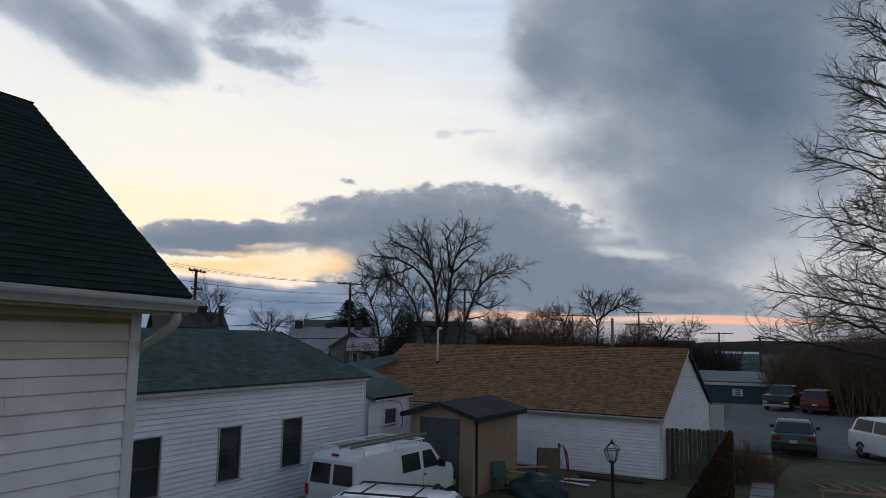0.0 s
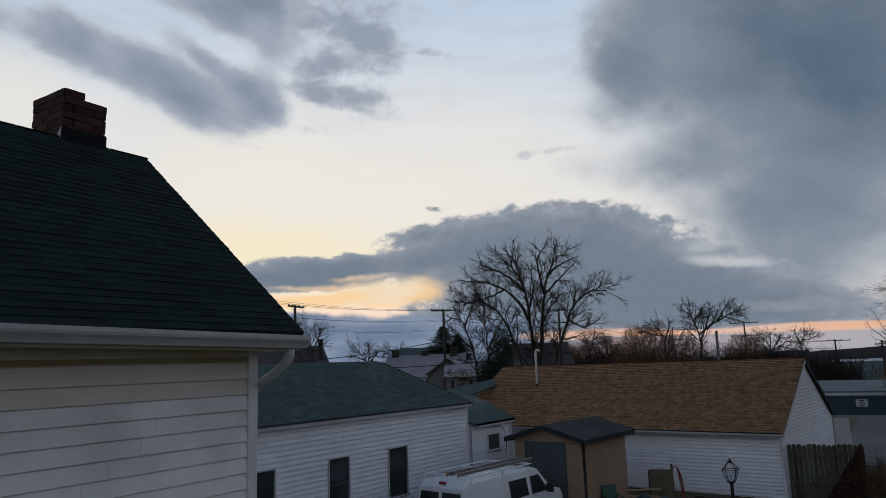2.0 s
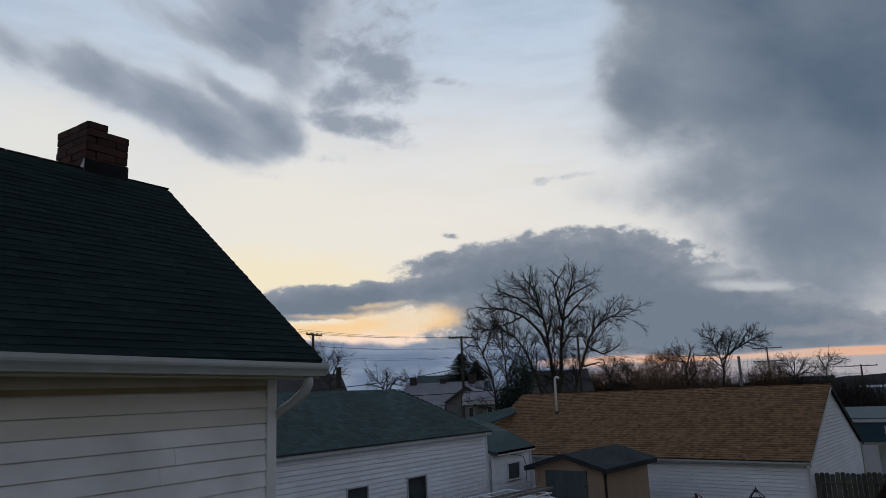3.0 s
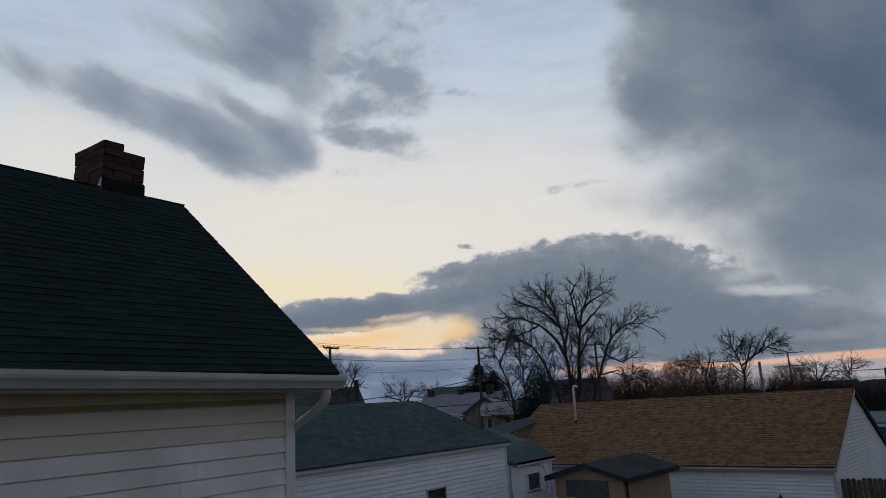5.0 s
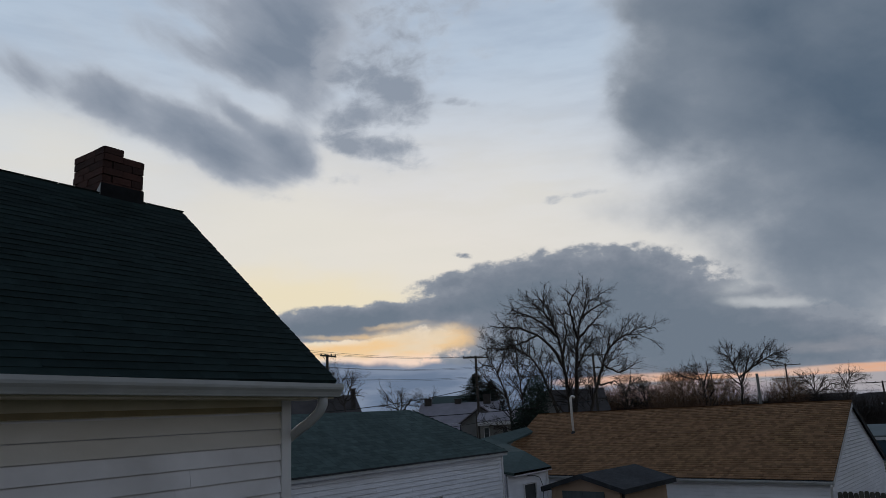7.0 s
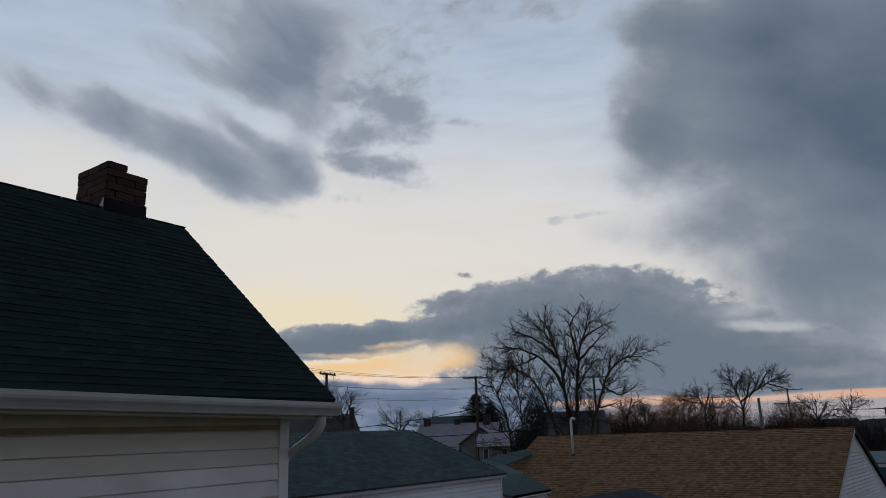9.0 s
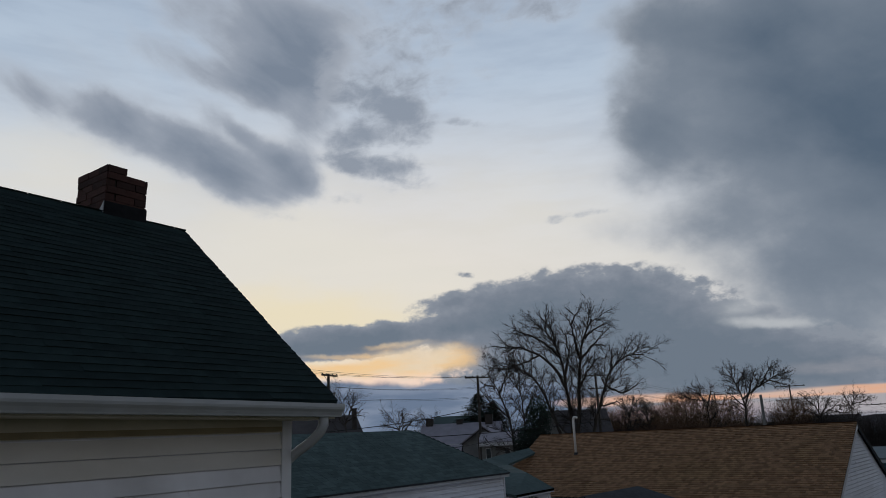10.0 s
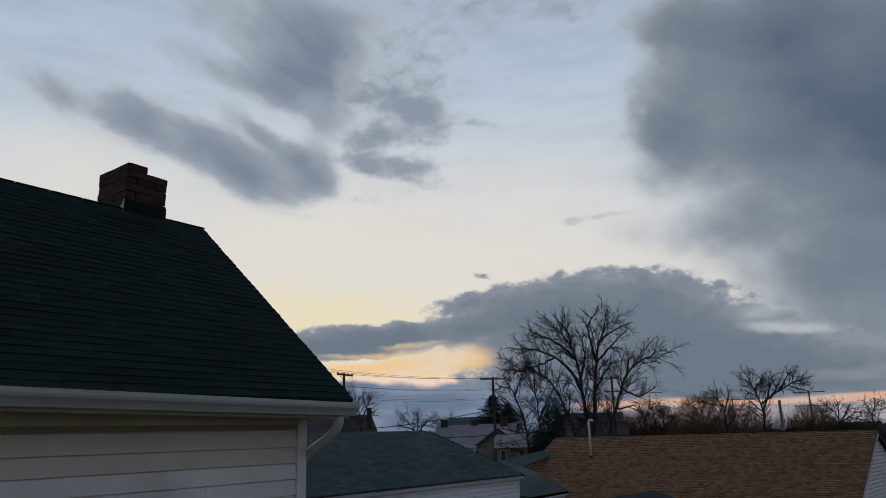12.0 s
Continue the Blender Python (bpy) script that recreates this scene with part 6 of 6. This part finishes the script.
def cargo_van(m):
    """A long white cargo van; x runs forward from the rear bumper, y to its left."""
    v = empty("cargo_van", m, "white cargo van with dark windows and a roof rack", "van")
    W = 1.88
    prof = [(0.05, 0.42), (0.02, 1.05), (0.10, 1.90), (0.28, 2.04), (3.75, 2.07), (4.0, 1.99), (4.66, 1.36), (5.25, 1.22), (5.38, 1.0), (5.38, 0.45), (4.2, 0.36), (1.0, 0.36)]
    shell(prof, W, 0.10, M_VAN, "body", v, 1.15, 0.06)

    def ys(z):
        return W / 2 * (1 - 0.10 * max(0, (z - 1.15) / (2.07 - 1.15)))
    for s in (-1, 1):
        glass_quad(v, [(0.045, s * 0.06, 1.22), (0.045, s * 0.80, 1.22), (0.105, s * 0.74, 1.78), (0.105, s * 0.06, 1.78)], (-1, 0, 0.06), "rear_window")
        for x0, x1, x2, x3 in ((2.35, 3.32, 3.25, 2.3), (3.52, 4.45, 3.98, 3.47)):
            glass_quad(v, [(x0, s * ys(1.28), 1.28), (x1, s * ys(1.28), 1.28), (x2, s * ys(1.82), 1.82), (x3, s * ys(1.82), 1.82)], (0, s, 0.1), "side_window")
        part("tail_light", boxed(0.0, 0.06, s * 0.90 - 0.06, s * 0.90 + 0.06, 0.85, 1.15, 0.01), M_TAIL, v)
        part("headlight", boxed(5.33, 5.40, s * 0.78 - 0.14, s * 0.78 + 0.14, 0.8, 1.0, 0.02), M_LENS, v)
        part("door_handle", boxed(3.45, 3.6, s * 0.985 - 0.02, s * 0.985 + 0.02, 1.08, 1.11, 0.005), M_PLASTIC, v)
        part("door_seam", boxed(3.415, 3.425, s * 0.992 - 0.004, s * 0.992 + 0.004, 0.5, 1.9 - 0.72), M_PLASTIC, v)
        bm = boxed(4.2, 4.33, s * 1.14 - 0.12, s * 1.14 + 0.12, 1.25, 1.52, 0.03)
        part("mirror", bm, M_PLASTIC, v)
        for x in (1.05, 4.3):
            wheel(v, x, s * 0.86)
    glass_quad(v, [(4.61, -0.82, 1.42), (4.61, 0.82, 1.42), (4.08, 0.74, 1.93), (4.08, -0.74, 1.93)], (0.8, 0, 0.7), "windscreen")
    part("rear_bumper", boxed(-0.10, 0.06, -0.96, 0.96, 0.42, 0.62, 0.03), M_CHROME, v)
    part("front_bumper", boxed(5.34, 5.48, -0.97, 0.97, 0.42, 0.64, 0.04), M_CHROME, v)
    part("grille", boxed(5.36, 5.40, -0.60, 0.60, 0.74, 1.02, 0.01), M_PLASTIC, v)
    part("brake_light", boxed(0.16, 0.24, -0.12, 0.12, 2.0, 2.06, 0.01), M_TAIL, v)
    # white bar rack
    for x in (0.45, 2.0, 3.45):
        bm = bmesh.new()
        tube(bm, [(x, -0.86, 2.02), (x, -0.86, 2.22), (x, 0.86, 2.22), (x, 0.86, 2.02)], 0.025, 8)
        part("rack_bar", bm, M_VAN, v)
    for s in (-1, 1):
        bm = bmesh.new()
        tube(bm, [(0.35, s * 0.86, 2.20), (3.6, s * 0.86, 2.20)], 0.02, 8)
        part("rack_rail", bm, M_VAN, v)
    return v


def ladder(m, length):
    lad = empty("ladder", m, "aluminium extension ladder lying on the van rack", "ladder")
    for s in (-1, 1):
        part("stile", boxed(0, length, s * 0.21 - 0.014, s * 0.21 + 0.014, 0, 0.085, 0.004), M_ALU, lad)
    x = 0.2
    while x < length:
        bm = bmesh.new()
        tube(bm, [(x, -0.196, 0.045), (x, 0.196, 0.045)], 0.017, 6)
        part("rung", bm, M_ALU, lad)
        x += 0.3
    for s in (-1, 1):
        part("end_boot", boxed(-0.06, 0.0, s * 0.21 - 0.03, s * 0.21 + 0.03, -0.02, 0.10, 0.008), M_LUMBER, lad)
    return lad


van_pose = pose(-10.58, 15.9, 0, 0, 0, 83.5) @ Matrix.Scale(0.9, 4)
cargo_van(van_pose)
ladder(van_pose @ pose(0.2, -0.42, 2.246), 3.9)


def passenger_car(m, name, label, paint, length, width, height, style, plate=True, rails=False):
    """x forward from the rear. style: sedan, suv or pickup."""
    v = empty(name, m, label, "car")
    L, W, H = length, width, height
    b = 0.62 * H
    if style == "sedan":
        low = [(0.03, 0.3), (0.0, 0.62), (0.08, b + 0.05), (0.9, b + 0.10), (L - 1.35, b + 0.04), (L - 0.15, 0.66), (L, 0.5), (L - 0.04, 0.25), (0.4, 0.22)]
        top = [(0.55, b), (1.15, H - 0.05), (1.5, H), (L - 2.1, H - 0.02), (L - 1.3, b)]
    elif style == "suv":
        low = [(0.03, 0.35), (0.0, 0.7), (0.05, b + 0.06), (L - 1.2, b + 0.04), (L - 0.12, b - 0.14), (L, 0.6), (L - 0.04, 0.3), (0.4, 0.28)]
        top = [(0.12, b), (0.38, H - 0.07), (0.6, H), (L - 1.95, H - 0.03), (L - 1.15, b)]
    else:
        low = [(0.0, 0.5), (0.0, b + 0.1), (L - 1.4, b + 0.1), (L - 0.1, b + 0.02), (L, 0.8), (L - 0.04, 0.4), (0.3, 0.4)]
        top = [(L - 3.55, b), (L - 3.4, H - 0.05), (L - 3.2, H), (L - 2.2, H), (L - 1.55, b)]
    shell(low, W, 0.05, paint, "body", v, b - 0.2, 0.06)
    cab = shell(top, W * 0.93, 0.22, paint, "cabin", v, b, 0.04)

    def cw(z):
        return W * 0.93 / 2 * (1 - 0.22 * (z - b) / (H - b))
    z0, z1 = b + 0.09, H - 0.09

    def along(i, j, z):
        (xa, za), (xb, zb) = top[i], top[j]
        return xa + (xb - xa) * (z - za) / (zb - za)
    ra, rb = along(0, 1, z0), along(0, 1, z1)
    fa, fb = along(-1, -2, z0), along(-1, -2, z1)
    glass_quad(cab, [(ra, -cw(z0) + 0.08, z0), (ra, cw(z0) - 0.08, z0), (rb, cw(z1) - 0.08, z1), (rb, -cw(z1) + 0.08, z1)], (-1, 0, 0.5), "rear_window")
    glass_quad(cab, [(fa, -cw(z0) + 0.08, z0), (fa, cw(z0) - 0.08, z0), (fb, cw(z1) - 0.08, z1), (fb, -cw(z1) + 0.08, z1)], (1, 0, 0.7), "windscreen")
    mid = 0.5 * (rb + fb)
    for s in (-1, 1):
        glass_quad(cab, [(ra + 0.18, s * cw(z0), z0), (mid - 0.05, s * cw(z0), z0), (mid - 0.05, s * cw(z1), z1), (rb + 0.16, s * cw(z1), z1)], (0, s, 0.2), "side_window")
        glass_quad(cab, [(mid + 0.05, s * cw(z0), z0), (fa - 0.2, s * cw(z0), z0), (fb - 0.14, s * cw(z1), z1), (mid + 0.05, s * cw(z1), z1)], (0, s, 0.2), "side_window")
        part("tail_light", boxed(-0.02, 0.07, s * (W / 2 - 0.22) - 0.16, s * (W / 2 - 0.22) + 0.16, b - 0.16, b - 0.01, 0.015), M_TAIL, v)
        part("headlight", boxed(L - 0.14, L - 0.005, s * (W / 2 - 0.26) - 0.17, s * (W / 2 - 0.26) + 0.17, 0.6, 0.75, 0.02), M_LENS, v)
        part("mirror", boxed(fa - 0.35, fa - 0.2, s * (W / 2 + 0.08) - 0.09, s * (W / 2 + 0.08) + 0.09, b + 0.02, b + 0.18, 0.03), M_PLASTIC, v)
        for x in (0.18 * L, 0.81 * L):
            wheel(v, x, s * (W / 2 - 0.12), 0.33 if style == "sedan" else 0.37)
        if rails:
            bm = bmesh.new()
            tube(bm, [(top[1][0] + 0.2, s * (cw(H) - 0.08), H - 0.03), (top[1][0] + 0.3, s * (cw(H) - 0.08), H + 0.06), (top[3][0] - 0.3, s * (cw(H) - 0.08), H + 0.05), (top[3][0] - 0.1, s * (cw(H) - 0.08), H - 0.04)], 0.022, 8)
            part("roof_rail", bm, M_PLASTIC, v)
    if rails:
        for x in (top[2][0] + 0.45, top[3][0] - 0.6):
            bm = bmesh.new()
            tube(bm, [(x, -cw(H) + 0.06, H + 0.07), (x, cw(H) - 0.06, H + 0.07)], 0.02, 8)
            part("cross_bar", bm, M_PLASTIC, v)
    part("rear_bumper", boxed(-0.06, 0.1, -W / 2 + 0.05, W / 2 - 0.05, 0.32, 0.52, 0.04), M_PLASTIC, v)
    part("front_bumper", boxed(L - 0.1, L + 0.04, -W / 2 + 0.05, W / 2 - 0.05, 0.32, 0.52, 0.04), M_PLASTIC if style == "sedan" else M_CHROME, v)
    part("grille", boxed(L - 0.06, L + 0.012, -0.5, 0.5, 0.58, 0.76, 0.01), M_PLASTIC, v)
    part("plate", boxed(-0.03 if style != "sedan" else -0.015, 0.03, -0.16, 0.16, 0.62, 0.75), M_PLATE, v)
    return v


passenger_car(pose(-8.9, 13.2, 0, 0, 0, 12), "white_suv", "white estate car with black roof rails and crossbars", M_VAN, 4.7, 1.82, 1.66, "suv", rails=True)
x, y, _ = at(-0.75, 34.9)
passenger_car(pose(x, y, 0, 0, 0, 88), "green_sedan", "dark green sedan parked facing away", M_CAR_GREEN, 4.7, 1.8, 1.46, "sedan")
x, y, _ = at(0.1, 58.5)
passenger_car(pose(x + 1.0, y + 4.6, 0, 0, 0, -104), "black_pickup", "black pickup truck parked facing the yards", M_CAR_BLACK, 5.4, 1.95, 1.78, "pickup")
x, y, _ = at(-2.1, 56.5)
passenger_car(pose(x, y, 0, 0, 0, 75), "red_suv", "dark red sport utility car parked in the lot", M_CAR_RED, 4.8, 1.9, 1.7, "suv")
x, y, _ = at(-5.9, 36.5)
passenger_car(pose(x - 0.3, y + 1.2, 0, 0, 0, -60), "white_car", "white sport utility car parked by the grass", M_VAN, 4.7, 1.9, 1.75, "suv")


# ---- paving ----
def slab(name, pts, mat, label, z=0.03, thick=0.12):
    bm = prism(pts, -thick, "z", z)
    return tagged(part(name, bm, mat), label, "paving", kind="structure")


slab("parking_lot", [(-3.0, 36.2), (12, 33.0), (14, 61.5), (-3.5, 61.5)], M_ASPHALT, "worn pale grey asphalt parking lot", 0.02)
slab("driveway", [(-12.3, 5.0), (-6.0, 5.0), (-5.6, 20.2), (-12.3, 20.2)], M_ASPHALT, "worn asphalt yard beside the white building", 0.02)
px0 = at(1.1, 35.0)
px1 = at(1.75, 19.0)
slab_n = 12
for i in range(slab_n):
    a0, a1 = i / slab_n, (i + 1) / slab_n - 0.012
    xa, ya = px1[0] + (px0[0] - px1[0]) * a0, px1[1] + (px0[1] - px1[1]) * a0
    xb, yb = px1[0] + (px0[0] - px1[0]) * a1, px1[1] + (px0[1] - px1[1]) * a1
    slab("path", [(xa - 0.35, ya), (xa + 0.35, ya), (xb + 0.35, yb), (xb - 0.35, yb)], M_CONCRETE, "pale concrete garden path slab", 0.04)


# ---- fence, lamp, yard clutter ----
fence = empty("picket_fence", pose(-3.74, 27.05, 0, 0, 0, 16), "weathered grey dog-eared picket fence", "fence")
for z in (0.5, 1.45):
    part("rail", boxed(0, 2.3, -0.05, -0.012, z, z + 0.09), M_FENCE, fence)
for x in (0.02, 2.2):
    part("post", boxed(x, x + 0.09, -0.142, -0.052, 0, 1.75), M_FENCE, fence)
frng = random.Random(5)
for i in range(15):
    w = 0.145
    h = 1.80 + frng.uniform(-0.03, 0.03)
    x = i * 0.153
    bm = prism([(x, 0.05), (x + w, 0.05), (x + w, h - 0.05), (x + w - 0.035, h), (x + 0.035, h), (x, h - 0.05)], 0.018, "y", frng.uniform(-0.008, 0.0))
    part("picket", bm, M_FENCE, fence)
white_door = empty("storage_door", pose(-2.5, 33.4, 0), "white door panel standing behind the fence", "door")
part("leaf", boxed(-0.28, 0.28, 0, 0.05, 0, 2.2, 0.01), M_TRIM, white_door)
part("door_handle", boxed(0.2, 0.24, -0.04, -0.001, 0.98, 1.08, 0.005), M_PLASTIC, white_door)


def lamp_post(m):
    p = empty("lamp_post", m, "black cast-iron lamp post with a glazed lantern", "street lamp")
    bm = bmesh.new()
    tube(bm, [(0, 0, 0), (0, 0, 0.25), (0, 0, 0.3), (0, 0, 0.9), (0, 0, 0.95), (0, 0, 1.72)], [0.11, 0.11, 0.06, 0.055, 0.045, 0.04], 12)
    part("post", bm, M_IRON, p)
    lantern = part("lantern_frame", bmesh.new(), M_IRON, p)
    bm = bmesh.new()
    lo, hi, z0, z1 = 0.085, 0.165, 1.76, 2.06
    tube(bm, [(0, 0, 1.70), (0, 0, 1.76)], [0.04, 0.10], 8)
    for sx in (-1, 1):
        for sy in (-1, 1):
            tube(bm, [(sx * lo, sy * lo, z0), (sx * hi, sy * hi, z1)], 0.011, 5)
            tube(bm, [(sx * hi, sy * hi, z1), (sx * 0.05, sy * 0.05, z1 + 0.16)], 0.011, 5)
    for q, z in ((lo, z0), (hi, z1), (0.05, z1 + 0.16)):
        for a, b in (((-q, -q), (q, -q)), ((q, -q), (q, q)), ((q, q), (-q, q)), ((-q, q), (-q, -q))):
            tube(bm, [(*a, z), (*b, z)], 0.011, 5)
    part("cage", bm, M_IRON, lantern)
    bm = bmesh.new()
    tube(bm, [(0, 0, z1 + 0.15), (0, 0, z1 + 0.2), (0, 0, z1 + 0.22), (0, 0, z1 + 0.28)], [0.06, 0.05, 0.025, 0.006], 8)
    part("finial", bm, M_IRON, lantern)
    for ax, ay in ((1, 0), (-1, 0), (0, 1), (0, -1)):
        c0, c1 = Vector((ax * lo, ay * lo, z0)), Vector((ax * hi, ay * hi, z1))
        t = Vector((-ay, ax, 0))
        pane = glass_quad(lantern, [c0 - t * (lo - 0.012), c0 + t * (lo - 0.012), c1 + t * (hi - 0.012), c1 - t * (hi - 0.012)], (ax, ay, 0), "pane", M_LANTERN, 0.004)
        pane.visible_shadow = False
    bm = bmesh.new()
    tube(bm, [(0, 0, 1.76), (0, 0, 1.84), (0, 0, 1.9), (0, 0, 1.96)], [0.02, 0.03, 0.035, 0.012], 8)
    part("bulb", bm, M_LENS, lantern)
    return p


lamp_post(pose(*at(11.75, 19.6)))

chair = empty("garden_chair", pose(*at(20.3, 23.6), 0, 0, 40), "green plastic garden chair beside the shed", "chair")
part("seat", boxed(-0.24, 0.24, -0.24, 0.22, 0.40, 0.44, 0.015), M_GREEN_BIN, chair)
part("backrest", prism([(0.20, 0.42), (0.26, 0.42), (0.36, 0.92), (0.30, 0.94)], 0.46, "x", -0.23), M_GREEN_BIN, chair)
for sx in (-1, 1):
    for sy in (-1, 1):
        part("leg", boxed(sx * 0.21 - 0.022, sx * 0.21 + 0.022, sy * 0.2 - 0.022, sy * 0.2 + 0.022, 0, 0.40, 0.006), M_GREEN_BIN, chair)
    part("armrest", boxed(sx * 0.25 - 0.025, sx * 0.25 + 0.025, -0.22, 0.28, 0.62, 0.65, 0.008), M_GREEN_BIN, chair)

tx, ty, _ = at(17.6, 23.6)
bm = bmesh.new()
bmesh.ops.create_icosphere(bm, subdivisions=4, radius=1.0)
for v in bm.verts:
    n3 = noise.noise(v.co * 2.1) * 0.22 + noise.noise(v.co * 5.5) * 0.09
    v.co = Vector((v.co.x * 0.95 * (1 + n3), v.co.y * 0.7 * (1 + n3), max(-0.02, v.co.z * (0.62 + n3))))
tarp = tagged(part("tarpaulin", bm, M_TARP, smooth=True), "crumpled dark green tarpaulin over a heap", "tarpaulin")
tarp.matrix_world = pose(tx, ty, 0)
pile = empty("lumber_pile", pose(*at(19.0, 24.3), 0, 0, 20), "loose pile of raw pine lumber", "lumber")
prng = random.Random(3)
for i in range(8):
    ob = part("plank", boxed(-0.9, 0.9, -0.05, 0.05, 0, 0.04), M_LUMBER, pile)
    ob.matrix_basis = pose(prng.uniform(-0.2, 0.2), prng.uniform(-0.3, 0.3), 0.02 + 0.09 * i, 0, prng.uniform(-5, 2), prng.uniform(-16, 16))
board = empty("leaning_board", pose(*at(16.7, 25.0), 0, 0, 0) @ pose(0, 0, 0, -6, 0, 12), "olive tan board standing upright with a stake", "board")
part("sheet", boxed(-0.36, 0.38, 0, 0.03, 0.02, 1.24, 0.004), M_PANEL, board)
part("stake", boxed(-0.40, -0.361, -0.02, 0.04, 0, 1.2), M_ROOF_BLACK, board)
hose = empty("garden_hose", pose(*at(15.9, 25.4)), "faded red garden hose hung in loops on a post", "hose")
part("post", boxed(-0.03, 0.03, 0.03, 0.09, 0, 1.36), M_POLE, hose)
for i in range(6):
    rw, rh = 0.10 + 0.03 * i, 0.40 + 0.05 * i
    bm = bmesh.new()
    pts = [(0.13 + rw * math.cos(a) + 0.12 * max(0, -math.sin(a)), -0.02 - 0.012 * i, 1.32 - rh + rh * math.sin(a)) for a in [2 * math.pi * k / 20 for k in range(21)]]
    tube(bm, pts, 0.010, 5)
    part("coil", bm, M_HOSE, hose)
beam = tagged(part("landscape_timber", boxed(-1.15, 1.15, -0.06, 0.06, -0.01, 0.11, 0.015), M_DARK_ROOF), "dark landscape timber lying along the garage", "timber")
beam.matrix_world = pose(*at(12.0, 26.6), 0, 0, -4)
for az, dd, ln, rot in ((15.1, 25.6, 1.5, -14), (14.3, 26.2, 1.1, 10)):
    ob = tagged(part("white_board", boxed(-ln / 2, ln / 2, -0.09, 0.09, 0, 0.03, 0.004), M_TRIM), "white painted board lying on the grass", "board")
    ob.matrix_world = pose(*at(az, dd, 0.01), 0, 0, rot)
gate = empty("timber_frame", pose(*at(-3.6, 26.0), 0, 0, 0), "low pale timber frame with raking poles", "frame")
part("rail", boxed(-0.6, 2.3, -0.04, 0.04, 0.30, 0.37, 0.006), M_LUMBER, gate)
for x in (-0.5, 0.9, 2.2):
    part("post", boxed(x - 0.035, x + 0.035, -0.035, 0.035, -0.05, 0.297), M_LUMBER, gate)
for i in range(6):
    bm = bmesh.new()
    tube(bm, [(-0.4 + 0.5 * i, 0.0, 0.40), (-0.8 + 0.55 * i, 3.4, 0.02)], 0.025, 6)
    part("pole", bm, M_LUMBER, gate)
